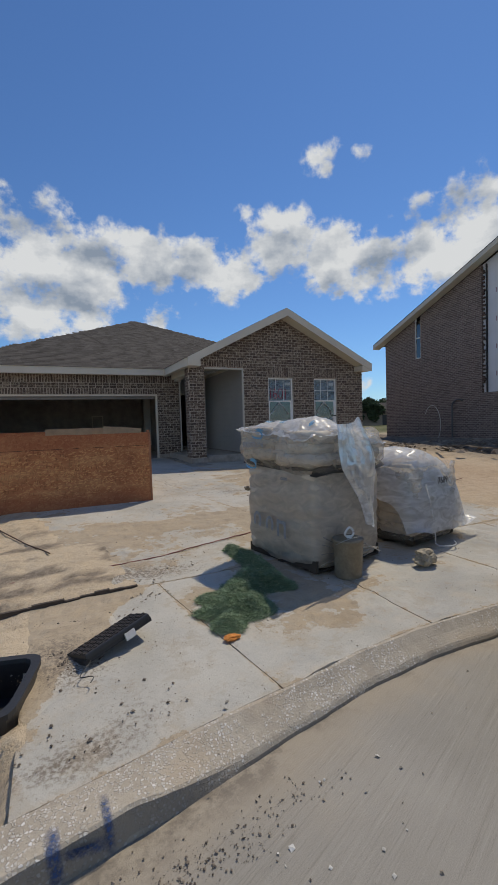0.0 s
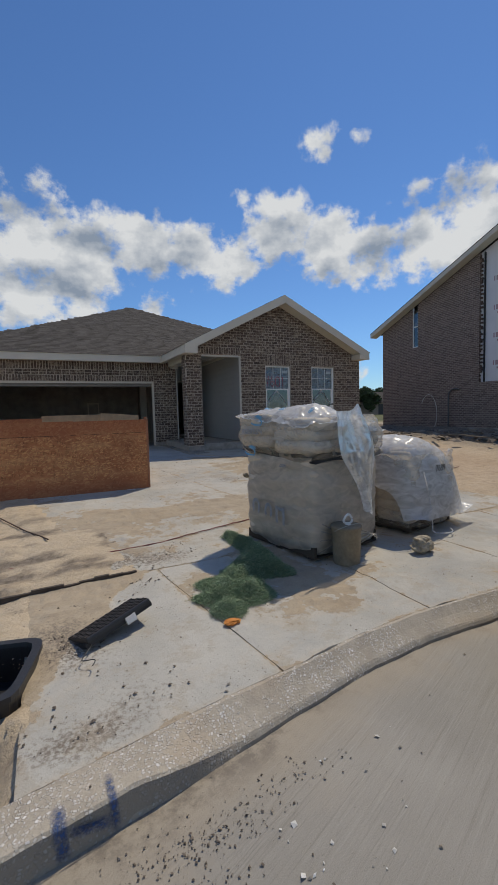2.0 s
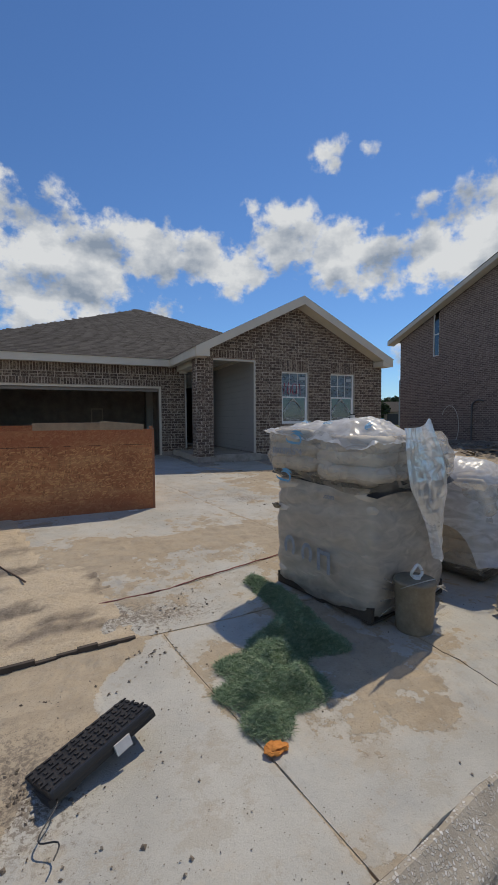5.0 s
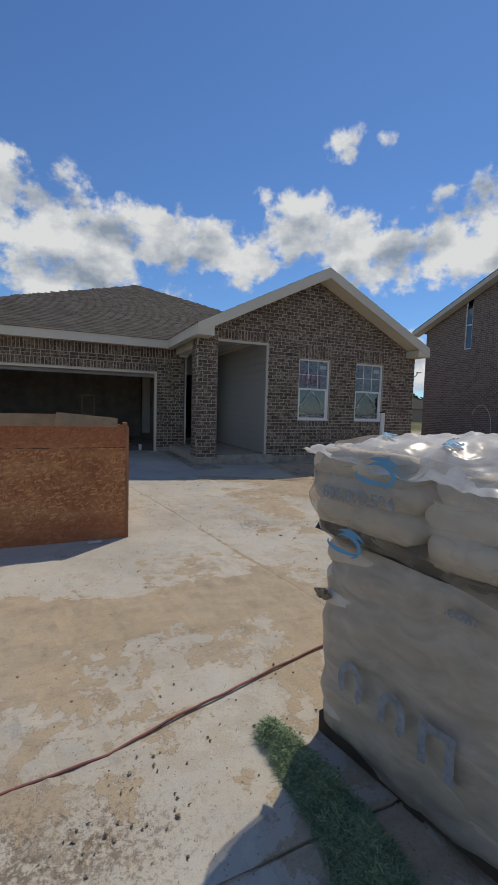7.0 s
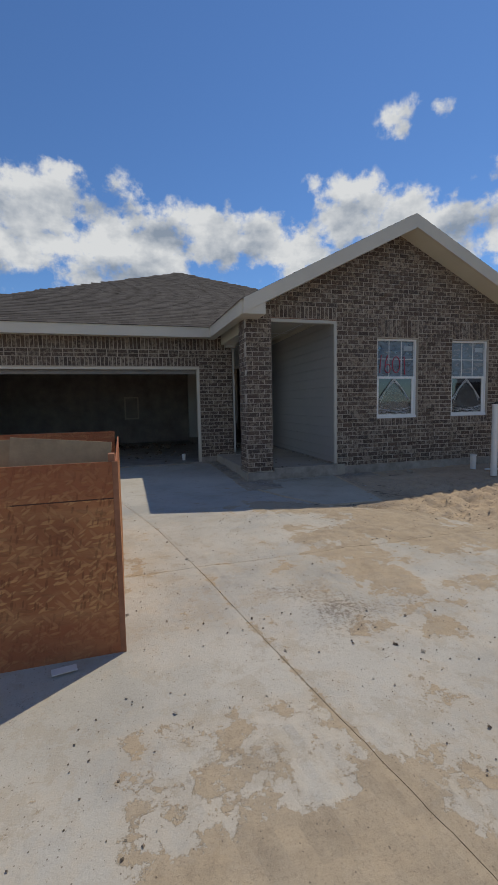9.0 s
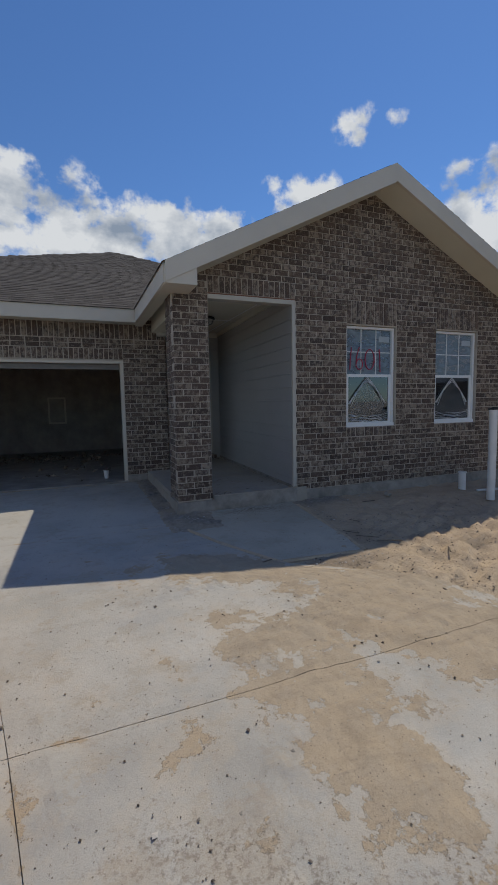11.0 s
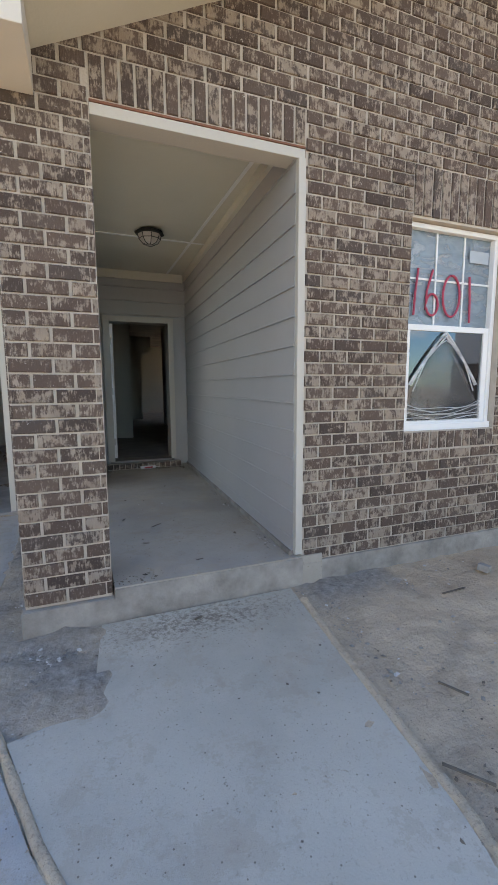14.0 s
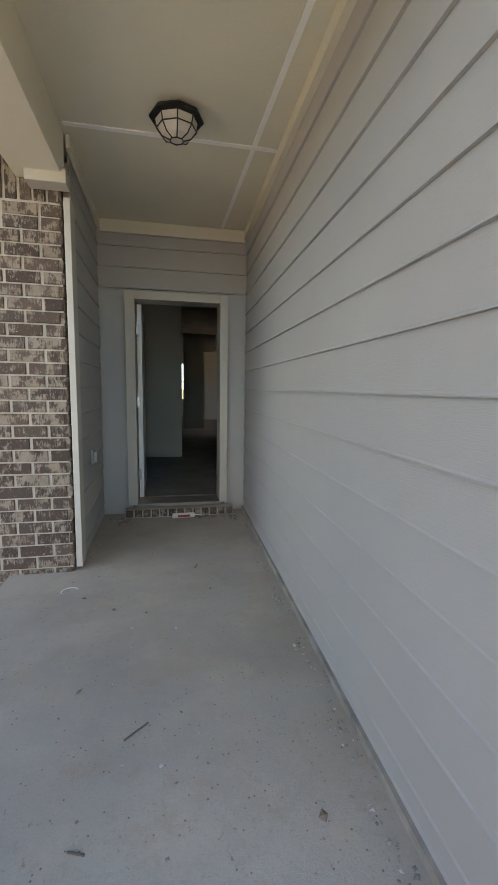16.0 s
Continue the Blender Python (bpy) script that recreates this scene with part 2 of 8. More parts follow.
def slab_mat(name, base=(0.475, 0.452, 0.40), tone=1.0, blueness=0.30, fine=0.002):
    k = Mat(name, 0.9, spec=0.25)
    c = ramp(k.nt, k.noise(1.1, 6, 0.62), [(0.28, tuple(b * 0.78 * tone for b in base)), (0.5, tuple(b * tone for b in base)), (0.74, tuple(b * 1.14 * tone for b in base))])
    blue = k.step(k.noise(0.8, 5, 0.6, k.scaled(k.pos, 1, 1.6, 1, 20)), 0.51, 0.66)
    c = k.mix(k.math("MULTIPLY", blue, blueness), c, tuple(b * f * tone for b, f in zip(base, (0.62, 0.67, 0.77))))
    c = k.mix(k.math("MULTIPLY", k.step(k.noise(80, 5, 0.75), 0.56, 0.66), 0.42), c, (0.29, 0.265, 0.23))
    s = k.math("MULTIPLY_ADD", k.attr("sand"), 0.62, k.math("MULTIPLY_ADD", k.math("SUBTRACT", k.noise(2.4, 10, 0.70), 0.5), 2.5, 0.10))
    ragged = k.math("MULTIPLY_ADD", k.math("SUBTRACT", k.noise(13, 9, 0.74), 0.5), 0.55, s)
    f = k.step(ragged, 0.515, 0.575)
    veil = k.math("MULTIPLY", k.step(s, 0.18, 0.55), 0.34)
    c = k.mix(veil, c, (0.53, 0.44, 0.325))
    c = k.mix(k.math("MULTIPLY", k.step(k.noise(6, 6, 0.75), 0.54, 0.68), 0.35), c, (0.36, 0.28, 0.20))
    c = k.mix(k.math("MULTIPLY", f, 0.86), c, k.mix(1.0, sandy(k), (0.78, 0.765, 0.74), "MULTIPLY"))
    grime = k.step(k.math("ADD", k.noise(34, 8, 0.85), k.math("MULTIPLY", k.attr("grime"), 0.13)), 0.60, 0.68)
    c = k.mix(k.math("MULTIPLY", grime, k.math("MULTIPLY", k.attr("grime"), 0.80, clamp=True)), c, (0.19, 0.155, 0.12))
    # crumbs of dark soil
    cr = k.math("MULTIPLY", k.step(k.noise(32, 6, 0.82), 0.59, 0.67), k.step(k.noise(1.9, 5, 0.7), 0.44, 0.60))
    c = k.mix(k.math("MULTIPLY", cr, 0.72), c, (0.20, 0.16, 0.12))
    film = k.step(k.noise(3.1, 9, 0.74), 0.545, 0.575)
    c = k.mix(k.math("MULTIPLY", film, 0.36), c, (0.38, 0.325, 0.25))
    bits = k.voronoi(55)
    sepb = k.node("ShaderNodeSeparateColor")
    k.link(bits.outputs["Color"], sepb.inputs[0])
    bit = k.math("MULTIPLY", k.step(bits.outputs["Distance"], 0.22, 0.15), k.step(sepb.outputs[0], 0.86, 0.90))
    c = k.mix(k.math("MULTIPLY", bit, 0.75), c, (0.13, 0.105, 0.08))
    k.color(c)
    k.bump(f, 0.0012).bump(k.noise(30, 8, 0.72), fine * 1.8).bump(k.noise(120, 4, 0.7), fine * 0.5)
    return k.m


def road_mat():
    k = Mat("brushed_concrete_road", 0.88, spec=0.3)
    v = k.scaled(k.pos, 1, 1, 1, -22)
    broad = k.noise(0.7, 5, 0.6)
    c = ramp(k.nt, broad, [(0.3, (0.27, 0.25, 0.215)), (0.55, (0.325, 0.30, 0.26)), (0.75, (0.37, 0.345, 0.30))])
    streak = k.noise(1.6, 9, 0.78, k.scaled(v, 0.8, 44.0, 1.0))
    c = k.mix(k.math("MULTIPLY", k.step(streak, 0.52, 0.62), 0.22), c, (0.45, 0.425, 0.375))
    c = k.mix(k.math("MULTIPLY", k.step(streak, 0.47, 0.38), 0.42), c, (0.20, 0.183, 0.155))
    s = k.math("ADD", k.attr("sand"), k.math("MULTIPLY", k.math("SUBTRACT", k.noise(1.5, 6, 0.6), 0.5), 0.9))
    c = k.mix(k.math("MULTIPLY", k.step(s, 0.2, 0.7), 0.6), c, (0.40, 0.33, 0.24))
    c = k.mix(k.math("MULTIPLY", k.math("MULTIPLY", k.step(s, 0.45, 0.9), k.step(k.noise(3.4, 7, 0.75), 0.47, 0.6)), 0.7), c, (0.16, 0.135, 0.11))
    c = k.mix(k.math("MULTIPLY", k.step(k.noise(30, 4, 0.8), 0.68, 0.72), 0.6), c, (0.12, 0.10, 0.08))
    k.color(c)
    k.bump(streak, 0.004).bump(k.noise(140, 3), 0.0015)
    return k.m


def shingle_mat():
    k = Mat("asphalt_shingle", 0.95, spec=0.2)
    r = k.rand(True)
    c = ramp(k.nt, r, [(0.0, (0.060, 0.052, 0.046)), (0.5, (0.080, 0.071, 0.063)), (1.0, (0.104, 0.093, 0.083))])
    c = k.mix(k.math("MULTIPLY", k.step(k.noise(160, 3, 0.8), 0.5, 0.7), 0.5), c, (0.17, 0.155, 0.14))
    k.color(c)
    k.bump(k.noise(200, 2), 0.002)
    return k.m


def simple(name, col, rough=0.7, metal=0.0, var=0.12, scale=6.0, bump=0.002, spec=0.5):
    k = Mat(name, rough, metal, spec)
    k.color(ramp(k.nt, k.noise(scale, 5, 0.65), [(0.3, tuple(c * (1 - var) for c in col)), (0.7, tuple(min(1, c * (1 + var)) for c in col))]))
    k.bump(k.noise(scale * 8, 4, 0.6), bump)
    return k.m


def osb_mat():
    k = Mat("flake_board", 0.8)
    base = ramp(k.nt, k.noise(1.6, 5, 0.6), [(0.3, (0.20, 0.072, 0.034)), (0.6, (0.30, 0.12, 0.055)), (0.8, (0.38, 0.175, 0.085))])
    hits = None
    c = base
    for ang, sc, col in ((8, 32, (0.47, 0.26, 0.12)), (-14, 25, (0.17, 0.065, 0.03)), (35, 36, (0.43, 0.23, 0.11)), (-50, 29, (0.36, 0.18, 0.085)), (80, 40, (0.12, 0.045, 0.02))):
        n = k.node("ShaderNodeMapping")
        n.inputs["Rotation"].default_value = (0, radians(ang), 0)
        k.link(k.pos, n.inputs[0])
        n2 = k.node("ShaderNodeMapping")
        n2.inputs["Scale"].default_value = (0.38, 1.0, 1.5)
        k.link(n.outputs[0], n2.inputs[0])
        v = k.voronoi(sc, n2.outputs[0])
        sep = k.node("ShaderNodeSeparateColor")
        k.link(v.outputs["Color"], sep.inputs[0])
        f = k.math("MULTIPLY", k.step(sep.outputs[0], 0.62, 0.72), k.step(v.outputs["Distance"], 0.55, 0.35))
        c = k.mix(k.math("MULTIPLY", f, 0.62), c, col)
        hits = f if hits is None else k.math("MAXIMUM", hits, f)
    band = k.noise(2.2, 6, 0.7, k.scaled(k.pos, 0.5, 1, 2.5))
    c = k.mix(k.math("MULTIPLY", k.step(band, 0.45, 0.65), 0.4), c, (0.42, 0.24, 0.12))
    sepz = k.node("ShaderNodeSeparateXYZ")
    k.link(k.pos, sepz.inputs[0])
    hgt = k.math("MULTIPLY_ADD", k.math("SUBTRACT", k.noise(2.0, 6, 0.65), 0.5), 0.35, sepz.outputs[2])
    c = k.mix(1.0, c, (1.42, 1.62, 1.75), "MULTIPLY")
    dyed = k.math("ADD", k.step(hgt, 1.30, 1.42), k.step(hgt, 0.72, 0.52), clamp=True)
    c = k.mix(k.math("MULTIPLY", dyed, 0.62), c, (0.30, 0.105, 0.055))
    seam = k.math("COMPARE", sepz.outputs[2], 1.372, 0.004)
    c = k.mix(k.math("MULTIPLY", seam, k.step(k.noise(3, 4, 0.6), 0.42, 0.5)), c, (0.07, 0.03, 0.02))
    wet = k.step(k.noise(1.1, 5, 0.6), 0.5, 0.7)
    c = k.mix(k.math("MULTIPLY", wet, 0.28), c, (0.24, 0.105, 0.055))
    c = k.mix(1.0, c, (1.05, 0.90, 0.72), "MULTIPLY")
    k.color(c)
    k.bump(hits, 0.003).bump(k.noise(60, 4), 0.002)
    return k.m


def film_mat(name, alpha_lo, alpha_hi, tint=(0.86, 0.87, 0.87)):
    """Thin wrinkled polythene: part clear, part milky, glossy."""
    m = bpy.data.materials.new(name)
    m.use_nodes = True
    nt = m.node_tree
    nt.nodes.clear()
    N, L = nt.nodes.new, nt.links.new
    geo = N("ShaderNodeNewGeometry")
    nz = N("ShaderNodeTexNoise")
    nz.inputs["Scale"].default_value, nz.inputs["Detail"].default_value, nz.inputs["Distortion"].default_value = 5.0, 2.5, 1.2
    mp = N("ShaderNodeMapping")
    mp.inputs["Scale"].default_value, mp.inputs["Rotation"].default_value = (1.0, 1.0, 2.2), (0.2, 0.35, 0.4)
    L(geo.outputs["Position"], mp.inputs[0])
    L(mp.outputs[0], nz.inputs["Vector"])
    rr = N("ShaderNodeMapRange")
    rr.inputs[1].default_value, rr.inputs[2].default_value = 0.35, 0.7
    rr.inputs[3].default_value, rr.inputs[4].default_value = alpha_lo, alpha_hi
    L(nz.outputs[0], rr.inputs[0])
    bp = N("ShaderNodeBump")
    bp.inputs["Distance"].default_value = 0.010
    L(nz.outputs[0], bp.inputs["Height"])
    dif, trl, gl, tr = N("ShaderNodeBsdfDiffuse"), N("ShaderNodeBsdfTranslucent"), N("ShaderNodeBsdfGlossy"), N("ShaderNodeBsdfTransparent")
    for d in (dif, trl):
        d.inputs[0].default_value = (*tint, 1)
        L(bp.outputs[0], d.inputs["Normal"])
    gl.inputs["Roughness"].default_value = 0.28
    L(bp.outputs[0], gl.inputs["Normal"])
    m1, m2, m3 = N("ShaderNodeMixShader"), N("ShaderNodeMixShader"), N("ShaderNodeMixShader")
    m1.inputs[0].default_value = 0.45
    L(dif.outputs[0], m1.inputs[1]), L(trl.outputs[0], m1.inputs[2])
    L(rr.outputs[0], m2.inputs[0]), L(tr.outputs[0], m2.inputs[1]), L(m1.outputs[0], m2.inputs[2])
    fr = N("ShaderNodeFresnel")
    fr.inputs[0].default_value = 1.5
    L(bp.outputs[0], fr.inputs["Normal"])
    fm = N("ShaderNodeMath")
    fm.operation = "MULTIPLY"
    fm.inputs[1].default_value = 0.55
    L(fr.outputs[0], fm.inputs[0])
    L(fm.outputs[0], m3.inputs[0]), L(m2.outputs[0], m3.inputs[1]), L(gl.outputs[0], m3.inputs[2])
    out = N("ShaderNodeOutputMaterial")
    L(m3.outputs[0], out.inputs[0])
    return m


def glass_mat():
    m = bpy.data.materials.new("window_glass")
    m.use_nodes = True
    nt = m.node_tree
    nt.nodes.clear()
    N, L = nt.nodes.new, nt.links.new
    tr, gl, fr, mx, out = N("ShaderNodeBsdfTransparent"), N("ShaderNodeBsdfGlossy"), N("ShaderNodeFresnel"), N("ShaderNodeMixShader"), N("ShaderNodeOutputMaterial")
    tr.inputs[0].default_value = (0.50, 0.54, 0.55, 1)
    gl.inputs["Roughness"].default_value = 0.02
    fr.inputs[0].default_value = 2.45
    L(fr.outputs[0], mx.inputs[0]), L(tr.outputs[0], mx.inputs[1]), L(gl.outputs[0], mx.inputs[2]), L(mx.outputs[0], out.inputs[0])
    return m


BRICK = brick_mat("brick_single", False, (1.0, 0.985, 0.955), 1.08)
BRICK_J = brick_mat("brick_joined", True, (1.0, 0.985, 0.955), 1.08)
BRICK_NB = brick_mat("brick_neighbour", True, (1.0, 0.9, 0.86))
MORTAR = mortar_mat()
TRIM = paint_mat("cream_trim_paint", (0.60, 0.55, 0.46))
SIDING = paint_mat("pale_grey_siding_paint", (0.39, 0.385, 0.37), 0.04, 0.6, (0.4, 0.4, 6))
SOFFIT = paint_mat("soffit_paint", (0.64, 0.61, 0.50), 0.04)
WHITE = paint_mat("white_vinyl", (0.80, 0.80, 0.78), 0.03, 0.4)
DRYWALL = paint_mat("drywall_grey", (0.58, 0.57, 0.50), 0.05, 0.9)
GROUND = ground_mat()
SLAB = slab_mat("driveway_concrete")
WALKSLAB = slab_mat("fresh_grey_concrete", (0.48, 0.445, 0.365), 1.0, 0.10, 0.001)
ROAD = road_mat()
SHINGLE = shingle_mat()
OSB = osb_mat()
GLASS = glass_mat()
FOOTING = simple("foundation_concrete", (0.30, 0.275, 0.24), 0.95, var=0.38, scale=4, bump=0.006)

# ---- shaping helpers ----


def mesh_ob(name, bm, mat, parent=None, label="", smooth=False, kind=""):
    me = bpy.data.meshes.new(name)
    bm.to_mesh(me)
    bm.free()
    if smooth:
        me.shade_smooth()
    if mat:
        me.materials.append(mat)
    ob = new(name, me)
    if parent:
        ob.parent = parent
    return tagged(ob, label=label, kind=kind)


def thing(name, place, label, category, group="", rz=0.0, kind=""):
    ob = new(name)
    ob.empty_display_size = 0.1
    ob.matrix_world = pose(*place, 0, 0, rz)
    return tagged(ob, label, category, group, kind)


def box(bm, x0, x1, y0, y1, z0, z1, m=None):
    vs = [bm.verts.new((x, y, z)) for z in (z0, z1) for y in (y0, y1) for x in (x0, x1)]
    fs = [(0, 2, 3, 1), (4, 5, 7, 6), (0, 1, 5, 4), (2, 6, 7, 3), (0, 4, 6, 2), (1, 3, 7, 5)]
    out = [bm.faces.new([vs[i] for i in f]) for f in fs]
    if m is not None:
        bmesh.ops.transform(bm, matrix=m, verts=vs)
    return vs, out


def boxes(name, mat, rows, parent=None, label="", kind="", bevel=0.0):
    bm = bmesh.new()
    for r in rows:
        box(bm, *r)
    if bevel:
        bmesh.ops.bevel(bm, geom=bm.edges[:], offset=bevel, segments=2, affect="EDGES", profile=0.6)
    return mesh_ob(name, bm, mat, parent, label, kind=kind)


def prism(name, mat, outline, axis, a0, a1, parent=None, label="", kind="", smooth=False):
    """An outline of (u, v) pairs pushed along an axis from a0 to a1."""
    def at(u, v, a):
        return {"x": (a, u, v), "y": (u, a, v), "z": (u, v, a)}[axis]
    bm = bmesh.new()
    lo = [bm.verts.new(at(u, v, a0)) for u, v in outline]
    hi = [bm.verts.new(at(u, v, a1)) for u, v in outline]
    bm.faces.new(lo), bm.faces.new(hi[::-1])
    for i in range(len(lo)):
        j = (i + 1) % len(lo)
        bm.faces.new((lo[i], hi[i], hi[j], lo[j]))
    bmesh.ops.recalc_face_normals(bm, faces=bm.faces)
    return mesh_ob(name, bm, mat, parent, label, smooth, kind)


def lathe(bm, rings, seg=24, at=(0, 0, 0), cap=True):
    """Rings of (radius, z) turned round the z axis."""
    rows = [[bm.verts.new((at[0] + r * math.cos(2 * math.pi * k / seg), at[1] + r * math.sin(2 * math.pi * k / seg), at[2] + z)) for k in range(seg)] for r, z in rings]
    for a, b in zip(rows, rows[1:]):
        for k in range(seg):
            j = (k + 1) % seg
            bm.faces.new((a[k], a[j], b[j], b[k]))
    if cap:
        bm.faces.new(rows[0][::-1]), bm.faces.new(rows[-1])


def tube(name, mat, pts, r, parent=None, label="", kind="", seg=8, cyclic=False):
    cu = bpy.data.curves.new(name, "CURVE")
    cu.dimensions, cu.bevel_depth, cu.bevel_resolution, cu.use_fill_caps = "3D", r, max(1, seg // 4), True
    sp = cu.splines.new("POLY")
    sp.points.add(len(pts) - 1)
    for p, q in zip(sp.points, pts):
        p.co = (*q, 1)
    sp.use_cyclic_u = cyclic
    tmp = bpy.data.objects.new(name, cu)
    me = bpy.data.meshes.new_from_object(tmp)
    bpy.data.objects.remove(tmp)
    me.materials.clear()
    me.materials.append(mat)
    me.shade_smooth()
    ob = new(name, me)
    if parent:
        ob.parent = parent
    return tagged(ob, label=label, kind=kind)


def interp(poly, t):
    """A point on a polyline of (x, y), t from 0 to 1 over its index."""
    f = t * (len(poly) - 1)
    i = min(int(f), len(poly) - 2)
    u = f - i
    return [a + (b - a) * u for a, b in zip(poly[i], poly[i + 1])]


# ---- the lie of the land ----


def smooth01(v, a, b):
    t = max(0.0, min(1.0, (v - a) / (b - a)))
    return t * t * (3 - 2 * t)


def lie(x, y):
    """Height of the finished lot."""
    if y < 3.5:
        z = 0.14
    elif y < 9.3:
        z = 0.14 + (y - 3.5) * 0.0655
    else:
        z = 0.52 + 0.075 * smooth01(y, 9.3, 14)
    return z


def kerb_y(x):
    pts = [(-40, -16), (-12, -4.2), (-6, -0.7), (-3, 0.55), (-1, 1.08), (0, 1.29), (0.6, 1.40), (1.28, 1.56), (2.0, 1.70), (2.6, 1.75), (3.4, 1.74), (6, 1.62), (9, 1.2), (14, -0.2), (60, -18)]
    for (a, b), (c, d) in zip(pts, pts[1:]):
        if x <= c:
            return b + (d - b) * (x - a) / (c - a)
    return pts[-1][1]


def kerb_w(x):
    return 0.225 - 0.06 * smooth01(x, 0.6, 1.6)


def lump(x, y, s, seed=0.0):
    return noise.fractal(Vector((x * s + seed, y * s, seed)), 1.0, 2.0, 4)


def sand(x, y):
    """How thickly dirt lies on the concrete, 0 to 1."""
    v = 0.40 - 0.07 * smooth01(y, 6.2, 7.0)
    for cx, cy, rx, ry, amp in SAND:
        d = ((x - cx) / rx) ** 2 + ((y - cy) / ry) ** 2
        v += amp * math.exp(-d)
    if y < 3.76:
        v += 1.15 * smooth01(-(x + 0.10 - (y - 2.0) * 0.60) + 0.06 * math.sin(9 * y), -0.05, 0.10)
    return v


# drifts of dirt: centre, radii, how thick (below 0: swept clean)
SAND = [(2.05, 3.2, 0.32, 0.8, 0.6), (5.0, 8.9, 0.6, 0.4, 0.8), (5.4, 8.2, 0.6, 0.6, 0.6), (0.4, 5.2, 1.6, 0.8, 0.5), (2.2, 5.6, 1.6, 0.5, 0.35), (0.0, 3.2, 0.35, 0.6, 0.45), (3.4, 5.4, 1.4, 0.7, 0.4),
        (1.5, 6.6, 1.3, 0.30, -0.25), (2.6, 6.9, 0.9, 0.5, -0.22), (1.0, 8.8, 1.0, 1.2, 0.05), (0.9, 9.6, 0.9, 0.9, 0.22),
        (0.6, 2.3, 0.6, 0.5, -0.45), (0.95, 2.8, 0.35, 0.9, -0.45), (1.9, 2.05, 0.9, 0.22, -0.35), (2.3, 2.7, 0.9, 0.45, 0.32),
        (1.5, 3.2, 0.3, 0.45, 0.45), (1.62, 3.85, 0.16, 0.5, -0.75), (1.95, 4.5, 0.22, 0.25, -0.7), (2.2, 3.5, 0.3, 0.6, 0.5), (1.1, 4.3, 0.4, 0.5, 0.3),
        (3.9, 2.35, 1.0, 0.25, -0.3), (4.6, 2.8, 0.7, 0.6, -0.25), (4.4, 8.7, 0.75, 0.6, 0.42), (4.9, 7.3, 0.8, 0.5, 0.12), (3.3, 7.0, 0.35, 0.3, 0.30),
        (5.4, 7.9, 0.6, 0.5, -0.25), (3.0, 8.5, 0.6, 0.6, -0.32), (3.0, 9.7, 0.9, 0.6, -0.3), (3.9, 7.8, 0.3, 0.25, 0.25),
        (2.2, 12.6, 2.2, 1.9, -0.6), (0.0, 12.5, 2.2, 1.9, -0.5), (4.8, 10.7, 1.0, 0.9, -0.7),
        (6.0, 6.6, 1.0, 1.2, 0.25), (-0.6, 7.5, 1.2, 2.0, 0.2),
        (3.46, 10.13, 0.5, 0.25, 0.75), (3.84, 9.99, 0.45, 0.28, 0.75), (4.14, 9.64, 0.4, 0.22, 0.6), (3.92, 9.61, 0.5, 0.2, 0.35), (4.39, 9.41, 0.45, 0.25, 0.45), (3.83, 8.53, 0.45, 0.35, 0.5), (4.0, 7.82, 0.4, 0.3, 0.5), (4.09, 7.53, 0.3, 0.25, 0.45), (3.21, 7.6, 0.3, 0.2, 0.3), (3.94, 7.2, 0.35, 0.25, 0.35), (5.22, 8.14, 0.5, 0.4, 0.5), (4.19, 8.07, 0.25, 0.15, -0.3), (4.55, 7.67, 0.35, 0.25, -0.4),
        (1.9, 5.73, 0.8, 0.35, 0.3), (1.26, 5.59, 0.9, 0.35, 0.25), (2.41, 5.22, 0.6, 0.4, 0.3), (1.59, 5.22, 0.7, 0.1, -0.55), (1.67, 5.93, 0.35, 0.12, -0.45)]


def grime(x, y):
    """Where dark churned soil is trodden over the concrete."""
    v = 0.0
    for cx, cy, rx, ry, amp in GRIME:
        v += amp * math.exp(-((x - cx) / rx) ** 2 - ((y - cy) / ry) ** 2)
    return v


GRIME = [(0.2, 1.72, 0.35, 0.16, 1.2), (0.55, 1.95, 0.35, 0.22, 0.7), (0.3, 2.45, 0.30, 0.25, 0.7), (0.15, 2.85, 0.30, 0.4, 1.1), (0.65, 3.0, 0.2, 0.3, 0.5), (0.4, 4.15, 1.0, 0.35, 1.3),
         (1.3, 3.95, 0.5, 0.2, 0.6), (1.2, 6.9, 0.9, 0.3, 0.5), (3.3, 7.1, 0.5, 0.4, 0.7), (2.2, 6.3, 0.5, 0.3, 0.6), (4.4, 8.9, 0.7, 0.6, 0.7), (3.9, 9.7, 0.9, 0.25, 0.3), (3.21, 7.6, 0.28, 0.17, 0.6), (2.89, 7.69, 0.28, 0.17, 0.6), (3.38, 7.31, 0.28, 0.17, 0.6), (3.94, 7.2, 0.28, 0.17, 0.6), (2.9, 8.4, 0.5, 0.3, 0.5),
         (4.9, 11.5, 0.9, 0.24, 1.1), (5.0, 9.85, 0.5, 0.12, 0.5), (3.8, 5.0, 0.6, 0.4, 0.6)]


def axis_steps(spans):
    out = []
    for a, b, s in spans:
        n = max(1, round((b - a) / s))
        out += [a + (b - a) * k / n for k in range(n)]
    return out + [spans[-1][1]]


